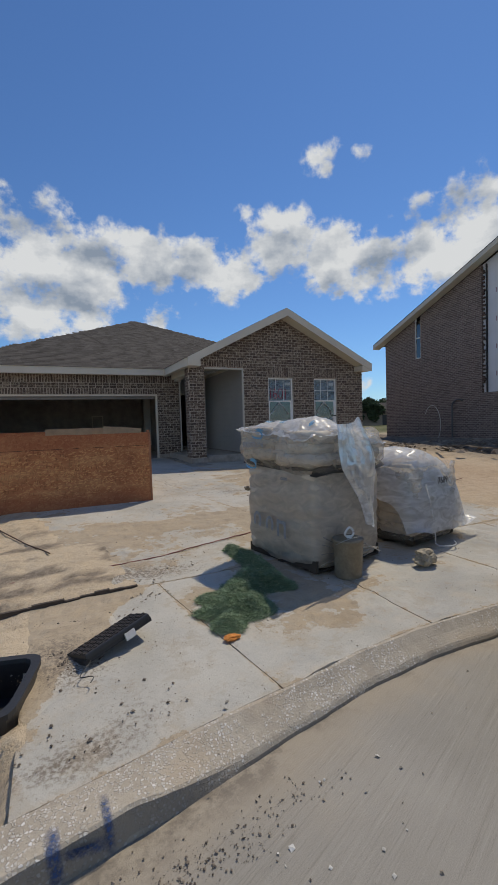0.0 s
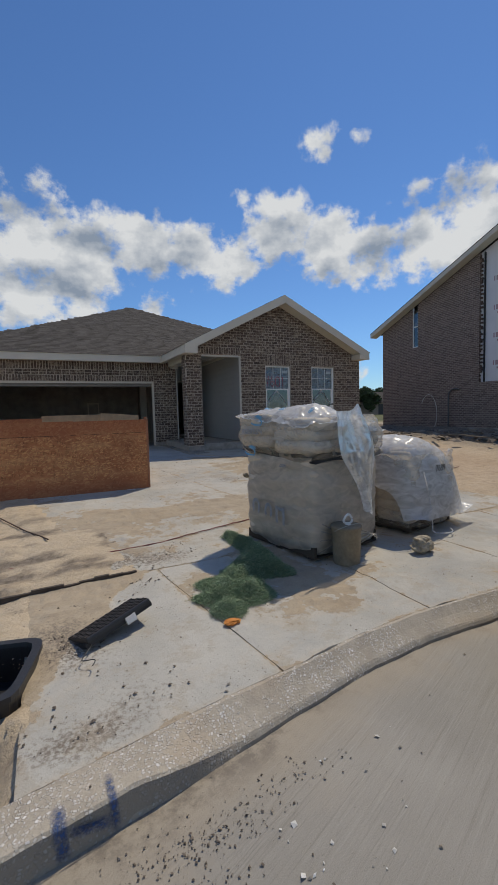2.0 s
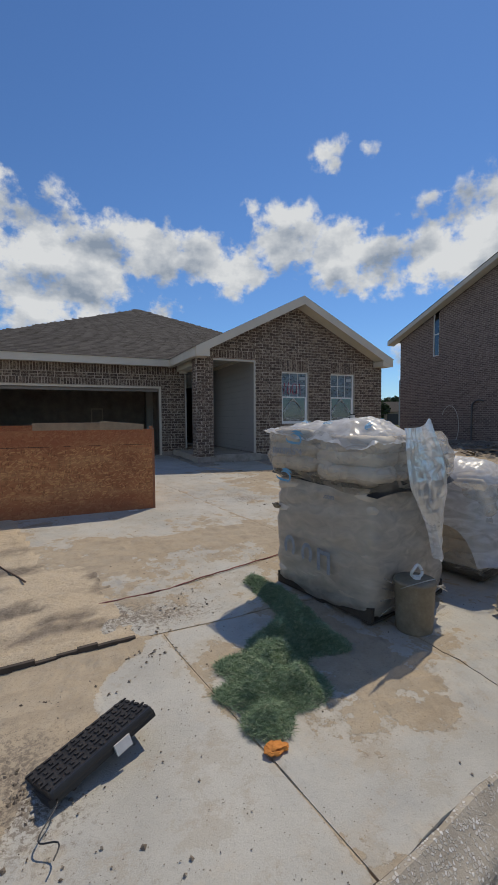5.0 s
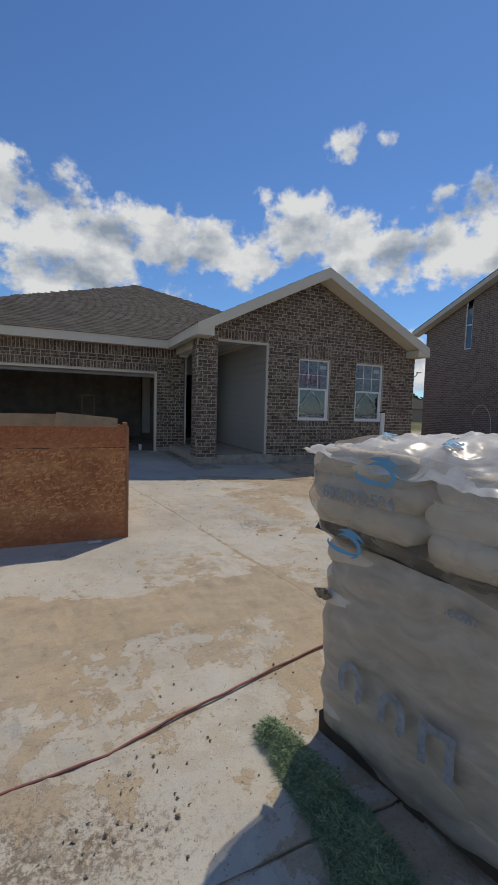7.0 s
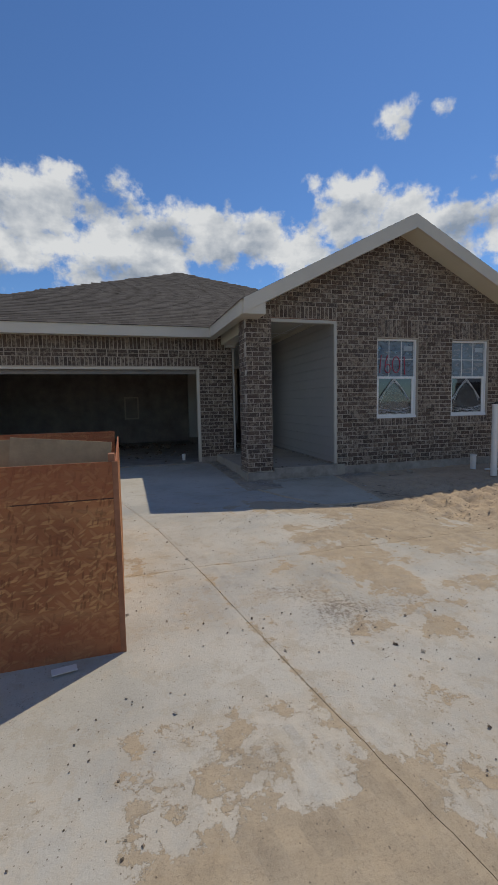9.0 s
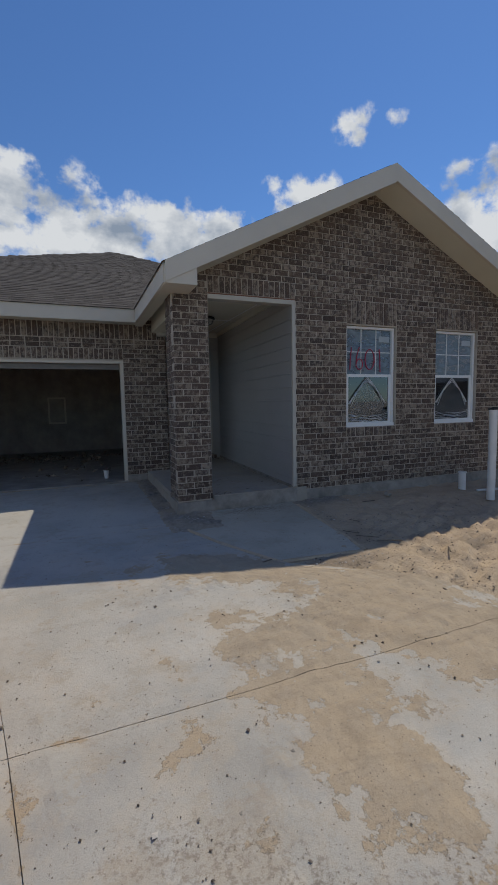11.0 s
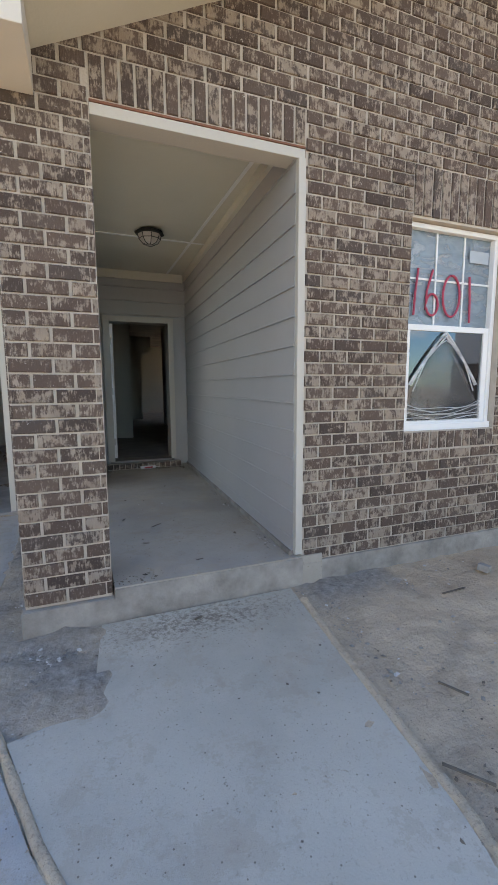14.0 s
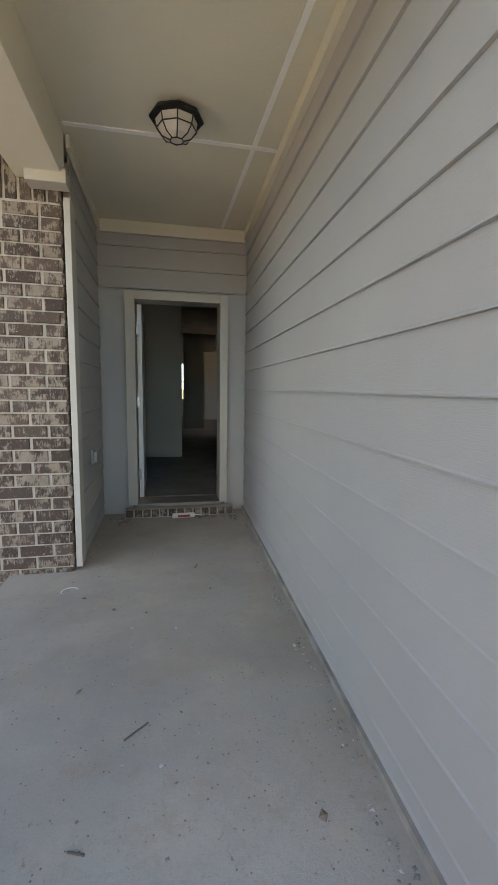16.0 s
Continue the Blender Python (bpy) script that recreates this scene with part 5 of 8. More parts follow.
def roof():
    dark = SHINGLE
    front = [(GX0, GFY, EF), (11.0, GFY, EF), PEAK]
    rb = (PEAK[0], 30.0, PEAK[2])
    m = plane("roof", dark, front, 0.03, "brown-grey shingled hip roof")
    m["category"] = "roof"
    plane("roof_side", dark, [(GX0, GFY, EF), PEAK, rb, (GX0, 30, EF)], 0.03)
    plane("roof_side", dark, [PEAK, (11.0, GFY, EF), (11.0, 30, EF), rb], 0.03)
    ry = 17.6
    gl = plane("gable_roof", dark, [(RX0, RYF, EF), (RIDGE[0], RYF, RIDGE[1] + 0.005), (RIDGE[0], ry, RIDGE[1] + 0.005), (RX0, GFY, EF)], 0.012)
    plane("gable_roof", dark, [(RIDGE[0], RYF, RIDGE[1] + 0.005), (RX1, RYF, EF), (RX1, GFY + 0.2, EF), (RIDGE[0], ry, RIDGE[1] + 0.005)], 0.03)
    o = Vector((GX0, GFY - 0.01, EF + 0.004))
    up = (Vector((0, PEAK[1] - GFY, PEAK[2] - EF))).normalized()
    tri = [(p[0], p[1]) for p in front]
    sl = (PEAK[2] - EF) / (PEAK[1] - GFY)
    rs = (RIDGE[1] - EF) / (RIDGE[0] - RX0)

    def keep(x, y):
        return inside_poly(x, max(y, GFY + 0.01), tri) and not (x > RX0 and EF + (x - RX0) * rs > EF + (y - GFY) * sl + 0.05)
    shingles("shingle_courses", m, o, Vector((1, 0, 0)), up, 13.9, 7.7, keep)
    up2 = Vector((RIDGE[0] - RX0, 0, RIDGE[1] - EF)).normalized()
    shingles("shingle_courses", gl, Vector((RX0 - 0.015, RYF - 0.015, EF + 0.004)), Vector((0, 1, 0)), up2, 2.7, 3.5, lambda x, y: True)
    up3 = Vector((RIDGE[0] - RX1, 0, RIDGE[1] - EF)).normalized()
    shingles("shingle_courses", gl, Vector((RX1 + 0.015, RYF - 0.015, EF + 0.004)), Vector((0, 1, 0)), up3, 2.7, 3.5, lambda x, y: True)
    # fascia and soffit
    f = thing("fascia", (0, 0, 0), "cream painted fascia, rake and soffit boards", "fascia", kind="structure")
    fh = 0.22
    for (xa, za), (xb, zb) in (((RX0, EF), RIDGE), (RIDGE, (RX1, EF))):
        # rake board, its face at RYF
        prism("rake_board", TRIM, [(xa, za - fh), (xb, zb - fh - 0.02 * (xb == RIDGE[0] or xa == RIDGE[0])), (xb, zb + 0.012), (xa, za + 0.012)], "y", RYF - 0.018, RYF + 0.03, f)
        prism("rake_soffit", SOFFIT, [(xa, za - fh + 0.01), (xb, zb - fh + 0.01), (xb, zb - fh + 0.03), (xa, za - fh + 0.03)], "y", RYF + 0.032, FY + 0.0, f)
    boxes("eave_board", TRIM, [(RX0 - 0.018, RX0 + 0.03, RYF + 0.031, GFY, EF - fh, EF + 0.008)], f)
    boxes("eave_board", TRIM, [(RX1 - 0.03, RX1, RYF + 0.031, 14.2, EF - fh, EF - 0.01)], f)
    boxes("eave_board", TRIM, [(GX0, RX0 - 0.006, GFY - 0.005, GFY + 0.03, EF - fh, EF - 0.004)], f)
    boxes("eave_board", TRIM, [(GX0, GX0 + 0.03, GFY + 0.031, 30, EF - fh, EF - 0.01)], f)
    # boxed returns at the gable's feet
    boxes("return_box", TRIM, [(RX0 - 0.006, 4.175, RYF - 0.004, FY - 0.002, EF - fh - 0.012, EF - fh + 0.19)], f, bevel=0.004)
    boxes("return_box", TRIM, [(9.98, RX1, RYF - 0.004, FY - 0.002, EF - fh - 0.012, EF - fh + 0.16)], f, bevel=0.004)
    boxes("soffit", SOFFIT, [(RX0 + 0.031, 3.963, FY, GY + 0.1, EF - fh + 0.01, EF - fh + 0.03), (GX0 + 0.031, 3.97, GFY + 0.031, GY + 0.0, EF - fh + 0.031, EF - fh + 0.045), (10.335, RX1 - 0.031, FY, 14.2, EF - fh + 0.01, EF - fh + 0.03)], f)


roof()

# ---- the neighbouring house ----
NX = 17.4
NR = 0.414     # slope of its roof along the wall


def neighbour():
    h = thing("neighbour_house", (0, 0, 0), "two-storey brown brick house under construction, partly in white wrap", "house")

    def top(y):
        return 5.80 + (18.1 - y) * NR if y > 8.2 else 5.80 + 9.9 * NR - (8.2 - y) * NR
    prism("wall", NBWALL, [(12.25, 0.3), (18.1, 0.3), (18.1, top(18.1)), (15.98, top(15.98)), (15.98, 4.72), (15.62, 4.72), (15.62, top(15.62)), (12.25, top(12.25))], "x", NX, NX + 0.14, h, "brown brick wall with pale mortar blots")
    prism("wall", NBWALL, [(2.0, 0.3), (12.25, 0.3), (12.25, 2.72), (2.0, 2.72)], "x", NX, NX + 0.14, h)
    # toothed brick ends at the unfinished edge
    rnd = random.Random(2)
    z = 2.72
    while z < 8.1:
        boxes("brick", BRICK_NB, [(NX + 0.002, NX + 0.10, 12.25 - rnd.choice((0.03, 0.10, 0.13)), 12.255, z, z + 0.07)], h)
        z += 0.081 * rnd.choice((1, 2))
    prism("house_wrap", WRAP, [(2.0, 2.70), (12.25, 2.70), (12.25, top(12.25)), (8.2, top(8.2)), (2.0, top(2.0))], "x", NX + 0.10, NX + 0.13, h, "white printed house wrap over sheathing")
    rows = []
    for yy in (11.95, 11.0, 10.05, 9.1, 8.1):
        for zz in (3.4, 4.55, 5.7, 6.9, 8.05):
            if zz < top(yy) - 0.5:
                x = -0.05
                for w, g in ((0.16, 0.05), (0.05, 0.05), (0.15, 0.05), (0.05, 0.05)):
                    rows.append((NX + 0.096, NX + 0.0985, yy - 0.8 + x, yy - 0.8 + x + w, zz + 0.0, zz + 0.20))
                    x += w + g
                rows.append((NX + 0.096, NX + 0.0985, yy - 0.8, yy - 0.45, zz - 0.16, zz - 0.08))
    ink = simple("faded_red_grey_print", (0.42, 0.28, 0.30), 0.7)
    for r in rows:
        boxes("printed_mark", ink, [r], h)
    # near-black strip painted as the shade in the gap beside the wrap
    boxes("stud_edge", simple("dark_gap", (0.03, 0.03, 0.03), 0.9), [(NX + 0.02, NX + 0.098, 12.02, 12.06, 2.72, 8.2)], h)
    prism("wall", BRICK_NB, [(NX + 0.14, 0.3), (27, 0.3), (27, 5.8), (NX + 0.14, 5.8)], "y", 17.96, 18.1, h)
    prism("wall", BRICK_NB, [(NX + 0.14, 0.3), (27, 0.3), (27, 5.8), (NX + 0.14, 5.8)], "y", 2.0, 2.14, h)
    boxes("wall", BRICK_NB, [(26.86, 27.0, 2.14, 17.96, 0.3, 5.8)], h)
    # roof
    for a, b in (((18.6, 5.62), (8.2, 5.62 + 10.4 * NR)), ((8.2, 5.62 + 10.4 * NR), (-2.2, 5.62))):
        bm = bmesh.new()
        pts = [(NX - 0.45, a[0], a[1]), (27.5, a[0], a[1]), (27.5, b[0], b[1]), (NX - 0.45, b[0], b[1])]
        t = [bm.verts.new((p[0], p[1], p[2] + 0.24)) for p in pts]
        u = [bm.verts.new((p[0], p[1], p[2] + 0.20)) for p in pts]
        bm.faces.new(t), bm.faces.new(u[::-1])
        for i in range(4):
            j = (i + 1) % 4
            bm.faces.new((t[i], u[i], u[j], t[j]))
        mesh_ob("roof", bm, SHINGLE, h, "dark shingle roof slope")
        prism("rake_board", TRIM, [(a[0], a[1]), (b[0], b[1]), (b[0], b[1] + 0.20), (a[0], a[1] + 0.20)], "x", NX - 0.45, NX - 0.42, h)
        prism("rake_soffit", SOFFIT, [(a[0], a[1]), (b[0], b[1]), (b[0], b[1] + 0.02), (a[0], a[1] + 0.02)], "x", NX - 0.419, NX + 0.0, h)
    # tall narrow window
    w = boxes("window", WHITE, [(NX + 0.03, NX + 0.10, 15.62, 15.66, 4.72, 6.75), (NX + 0.03, NX + 0.10, 15.94, 15.98, 4.72, 6.75), (NX + 0.03, NX + 0.10, 15.66, 15.94, 4.72, 4.77), (NX + 0.03, NX + 0.10, 15.66, 15.94, 5.74, 5.79)], h)
    boxes("pane", GLASS, [(NX + 0.06, NX + 0.066, 15.66, 15.94, 4.77, 6.6)], w)
    # black board behind the pane, added in place of an unlit room
    boxes("core", simple("dark_inside", (0.02, 0.02, 0.02), 0.9), [(NX + 0.16, NX + 0.2, 14, 17.8, 4.3, 6.6)], h)
    boxes("brick_ledge", FOOTING, [(NX - 0.02, NX + 0.12, 2.0, 18.1, 0.2, 0.72)], h)
    # conduit bent over, and a loose white cable
    pts = [(NX - 0.05, 13.75, 0.5 + 0.1 * k) for k in range(18)] + [(NX - 0.05, 13.75 - 0.35 * (1 - math.cos(a)), 2.2 + 0.30 * math.sin(a)) for a in np.linspace(0.2, 2.2, 10)]
    tube("conduit", simple("grey_conduit", (0.10, 0.10, 0.10), 0.5), pts, 0.035, h, "bent grey conduit")
    pts = [(NX - 0.06, 14.9 + 0.5 * math.cos(a), 1.35 + 0.95 * math.sin(a)) for a in np.linspace(0.6, 4.2, 26)]
    tube("cable", simple("pale_cable", (0.55, 0.53, 0.48), 0.6), pts, 0.014, h, "loose pale cable")


NBWALL = None


def nb_wall_mat():
    k = Mat("distant_brickwork", 0.9)
    n = k.node("ShaderNodeMapping")
    n.inputs["Rotation"].default_value = (0, 0, 0)
    sep, com = k.node("ShaderNodeSeparateXYZ"), k.node("ShaderNodeCombineXYZ")
    k.link(k.pos, sep.inputs[0])
    k.link(sep.outputs[1], com.inputs[0]), k.link(sep.outputs[2], com.inputs[1])
    b = k.node("ShaderNodeTexBrick")
    b.inputs["Scale"].default_value = 1.0
    b.inputs["Brick Width"].default_value, b.inputs["Row Height"].default_value, b.inputs["Mortar Size"].default_value = 0.219, 0.0813, 0.010
    b.inputs["Color1"].default_value, b.inputs["Color2"].default_value, b.inputs["Mortar"].default_value = (0.125, 0.090, 0.076, 1), (0.225, 0.165, 0.14, 1), (0.35, 0.29, 0.245, 1)
    k.link(com.outputs[0], b.inputs["Vector"])
    c = k.mix(k.math("MULTIPLY", k.step(k.noise(3.0, 5, 0.7), 0.5, 0.7), 0.35), b.outputs["Color"], (0.26, 0.19, 0.16))
    c = k.mix(k.math("MULTIPLY", k.step(k.noise(9, 5, 0.85), 0.60, 0.67), 0.8), c, (0.46, 0.38, 0.33))
    c = k.mix(k.math("MULTIPLY", k.step(k.noise(13, 4, 0.85), 0.64, 0.68), 0.8), c, (0.62, 0.56, 0.52))
    k.color(c).bump(b.outputs["Fac"], -0.006)
    return k.m


NBWALL = nb_wall_mat()
WRAP = paint_mat("white_house_wrap", (0.70, 0.69, 0.71), 0.05, 0.5)
neighbour()

# ---- far things between the houses ----


def far_tree(x, y, height, spread, seed):
    t = thing("tree", (x, y, 0.4), "dark green leafy tree on the far side of open ground", "tree", "far trees")
    rnd = random.Random(seed)
    bm = bmesh.new()
    lathe(bm, [(0.32, 0), (0.22, height * 0.25), (0.14, height * 0.5), (0.05, height * 0.8)], 8)
    for k in range(6):
        a = rnd.random() * 6.28
        p, q = Vector((0, 0, height * (0.25 + 0.06 * k))), Vector((math.cos(a) * spread * 0.6, math.sin(a) * spread * 0.6, height * (0.5 + 0.06 * k)))
        d = (q - p)
        side = d.cross(Vector((0, 0, 1))).normalized() * 0.07
        vs = [bm.verts.new(v) for v in (p - side, p + side, q, p + Vector((0, 0, 0.14)))]
        bm.faces.new((vs[0], vs[1], vs[2])), bm.faces.new((vs[1], vs[3], vs[2])), bm.faces.new((vs[3], vs[0], vs[2]))
    mesh_ob("trunk", bm, BARK, t)
    verts, faces = [], []
    blobs = [(Vector((rnd.gauss(0, spread * 0.33), rnd.gauss(0, spread * 0.33), height * rnd.uniform(0.3, 0.92))), spread * rnd.uniform(0.22, 0.45)) for _ in range(15)]
    for c, r in blobs:
        for _ in range(130):
            d = Vector((rnd.gauss(0, 1), rnd.gauss(0, 1), rnd.gauss(0, 0.8))).normalized() * r * rnd.uniform(0.6, 1.05)
            p = c + d
            s = 0.22 * rnd.uniform(0.6, 1.3)
            u = Vector((rnd.gauss(0, 1), rnd.gauss(0, 1), rnd.gauss(0, 1))).normalized() * s
            v = u.cross(Vector((rnd.gauss(0, 1), rnd.gauss(0, 1), rnd.gauss(0, 1)))).normalized() * s
            b = len(verts)
            verts += [p - u, p + v, p + u, p - v]
            faces.append((b, b + 1, b + 2, b + 3))
    me = bpy.data.meshes.new("crown")
    me.from_pydata([tuple(v) for v in verts], [], faces)
    me.materials.append(LEAF)
    ob = new("crown", me)
    ob.parent = t
    return t


BARK = simple("bark", (0.10, 0.075, 0.055), 0.95)
LEAF = simple("far_foliage", (0.05, 0.075, 0.03), 0.8, var=0.5, scale=0.8)


def far_scene():
    rnd = random.Random(4)
    for k in range(13):
        b = radians(38.5 + k * 0.75)
        d = 92 + rnd.uniform(-9, 12)
        far_tree(0.2 + d * math.sin(b), d * math.cos(b), rnd.uniform(4.3, 6.2), rnd.uniform(2.2, 3.3), k)
    p = thing("street_lamp", (50.6, 52.2, 0.4), "thin grey street lamp with a short curved arm", "street lamp")
    pts = [(0, 0, 7.2 * k / 10) for k in range(11)] + [(0.9 * math.sin(a), 0, 7.2 + 0.9 * (1 - math.cos(a)) * 0.8) for a in np.linspace(0.2, 1.4, 7)]
    tube("pole", simple("galvanised_pole", (0.30, 0.31, 0.32), 0.5, 0.4), pts, 0.09, p)
    boxes("lamp_head", bpy.data.materials["galvanised_pole"], [(0.8, 1.6, -0.15, 0.15, 7.85, 7.98)], p, bevel=0.03)
    h = thing("far_house", (62.0, 66.0, 0.4), "low tan house with a dark hip roof beyond open ground", "house", rz=-40)
    boxes("wall", simple("tan_wall", (0.33, 0.27, 0.21), 0.9), [(-6, 6, -4, 4, 0, 2.6)], h)
    bm = bmesh.new()
    e = [bm.verts.new(v) for v in ((-6.5, -4.5, 2.55), (6.5, -4.5, 2.55), (6.5, 4.5, 2.55), (-6.5, 4.5, 2.55))]
    r = [bm.verts.new(v) for v in ((-2.5, 0, 4.6), (2.5, 0, 4.6))]
    for f in ((e[0], e[1], r[1], r[0]), (e[2], e[3], r[0], r[1]), (e[1], e[2], r[1]), (e[3], e[0], r[0]), (e[3], e[2], e[1], e[0])):
        bm.faces.new(f)
    mesh_ob("roof", bm, SHINGLE, h)
    boxes("door", simple("dark_door", (0.05, 0.05, 0.05), 0.6), [(-1, 1, -4.06, -4.0, 0, 2.1)], h)


far_scene()

# ---- bagged pallets ----
KRAFT = None


def bag_mat():
    k = Mat("dusty_sack_paper", 0.75)
    c = ramp(k.nt, k.noise(4, 6, 0.6), [(0.3, (0.47, 0.40, 0.32)), (0.55, (0.57, 0.50, 0.41)), (0.75, (0.66, 0.60, 0.52))])
    k.color(c).bump(k.noise(5, 3, 0.5, distort=1.0), 0.015)
    return k.m


def sack(name, parent, cx, cy, cz, lx, ly, lz, mat, seed, rz=0.0):
    """A filled sack: a soft slab, pillowed and creased, its corners pinched."""
    nx, ny, nz_ = 12, 8, 4
    bm = bmesh.new()
    bmesh.ops.create_cube(bm, size=1.0)
    bmesh.ops.subdivide_edges(bm, edges=bm.edges[:], cuts=6, use_grid_fill=True)
    for v in bm.verts:
        x, y, z = v.co * 2
        r = (abs(x) ** 5 + abs(y) ** 5 + abs(z) ** 3) ** 0.2
        x, y, z = x / max(r, 0.001) * max(abs(x), abs(y), abs(z)), y / max(r, 0.001) * max(abs(x), abs(y), abs(z)), z
        edge = max(abs(x), abs(y))
        z *= 1 - 0.30 * edge ** 6
        n = noise.fractal(Vector((x * 1.7 + seed * 3.1, y * 1.7, z + seed)), 1, 2, 3)
        v.co = Vector((x * lx / 2 * (1 + 0.03 * n), y * ly / 2 * (1 + 0.03 * n), z * lz / 2 * 1.06 + 0.012 * n))
    bmesh.ops.transform(bm, matrix=pose(cx, cy, cz, 0, 0, rz), verts=bm.verts)
    return mesh_ob(name, bm, mat, parent, smooth=True)


def pallet(parent, w, d, mat):
    rows = []
    for k in range(7):
        y = -d / 2 + 0.045 + k * (d - 0.09) / 6
        rows.append(("deck_board", (-w / 2, w / 2, y - 0.045, y + 0.045, 0.105, 0.125)))
    for x in (-w / 2 + 0.02, 0, w / 2 - 0.02):
        rows.append(("stringer", (x - 0.02, x + 0.02, -d / 2, d / 2, 0.018, 0.104)))
    for y in (-d / 2 + 0.045, 0, d / 2 - 0.045):
        rows.append(("bottom_board", (-w / 2, w / 2, y - 0.045, y + 0.045, 0.0, 0.017)))
    for n, r in rows:
        boxes(n, mat, [r], parent, bevel=0.003)


def shroud(name, mat, parent, half_w, half_d, z0, z1, seed, flare=0.02, lab="", amp=0.03, n=96, m=26):
    """Stretch film round a stack: a wrinkled wall that follows the sack layers."""
    bm = bmesh.new()
    rows = []
    for j in range(m + 1):
        t = j / m
        z = z0 + (z1 - z0) * t
        row = []
        for i in range(n):
            a = 2 * math.pi * i / n
            c, s = math.cos(a), math.sin(a)
            q = 1 / (abs(c) ** 7 + abs(s) ** 7) ** (1 / 7)
            bulge = 0.018 * math.sin((z - z0) / 0.115 * math.pi) ** 2
            w = amp * noise.fractal(Vector((c * 2.2 + seed, s * 2.2, z * 1.6 + a * 0.7)), 1, 2, 4)
            k = q * (1 + flare * t)
            row.append(bm.verts.new((c * (half_w * k + bulge + w), s * (half_d * k + bulge + w), z)))
        rows.append(row)
    for a, b in zip(rows, rows[1:]):
        for i in range(n):
            j = (i + 1) % n
            bm.faces.new((a[i], a[j], b[j], b[i]))
    return mesh_ob(name, bm, mat, parent, lab, True)


def sheet(name, mat, parent, fn, nu, nv, lab=""):
    bm = bmesh.new()
    g = [[bm.verts.new(fn(i / nu, j / nv)) for i in range(nu + 1)] for j in range(nv + 1)]
    for a, b in zip(g, g[1:]):
        for i in range(nu):
            bm.faces.new((a[i], a[i + 1], b[i + 1], b[i]))
    return mesh_ob(name, bm, mat, parent, lab, True)


def words(name, text, size, m, mat, parent, lab=""):
    cu = bpy.data.curves.new(name, "FONT")
    cu.body, cu.size, cu.extrude, cu.offset = text, size, 0.0008, 0.002
    tmp = bpy.data.objects.new("t", cu)
    me = bpy.data.meshes.new_from_object(tmp)
    bpy.data.objects.remove(tmp)
    me.transform(m)
    me.materials.clear()
    me.materials.append(mat)
    ob = new(name, me)
    ob.parent = parent
    return tagged(ob, lab)


BAG = bag_mat()
WRAPFILM = film_mat("stretch_film", 0.10, 0.40, (0.76, 0.70, 0.615))
BODYFILM = film_mat("dusty_stretch_film", 0.55, 0.84, (0.71, 0.645, 0.555))
DARKWOOD = simple("dark_pallet_wood", (0.06, 0.048, 0.035), 0.9, var=0.3)
OLDWOOD = simple("weathered_pallet_wood", (0.24, 0.18, 0.12), 0.9, var=0.3)
BLUEINK = simple("blue_print", (0.10, 0.30, 0.50), 0.6)
GREYINK = simple("faded_grey_blue_print", (0.235, 0.255, 0.285), 0.7, var=0.35, scale=30)


def wrap_round(name, mat, parent, prof, seed, amp, lab, n=112, sub=5, tilt=0.0):
    """Film drawn round a load: rings of (z, half width, half depth), wrinkled by noise."""
    bm = bmesh.new()
    rows = []
    for (z0, w0, d0), (z1, w1, d1) in zip(prof, prof[1:]):
        for q in range(sub + (1 if (z1, w1, d1) == prof[-1] else 0)):
            t = q / sub
            z, hw, hd = z0 + (z1 - z0) * t, w0 + (w1 - w0) * t, d0 + (d1 - d0) * t
            row = []
            for i in range(n):
                a = 2 * math.pi * i / n
                c, s = math.cos(a), math.sin(a)
                k = 1 / (abs(c) ** 8 + abs(s) ** 8) ** (1 / 8)
                pull = amp * noise.fractal(Vector((c * 2.0 + seed, s * 2.0, z * 5.0 + 1.3 * c)), 1, 2, 4) + 0.3 * amp * math.sin(34 * z + 6 * c + 4 * s)
                y = s * (hd * k + pull)
                row.append(bm.verts.new((c * (hw * k + pull), y, z + tilt * y + 0.4 * amp * math.sin(5 * a + seed))))
            rows.append(row)
    for a, b in zip(rows, rows[1:]):
        for i in range(n):
            j = (i + 1) % n
            bm.faces.new((a[i], a[j], b[j], b[i]))
    return mesh_ob(name, bm, mat, parent, lab, True)


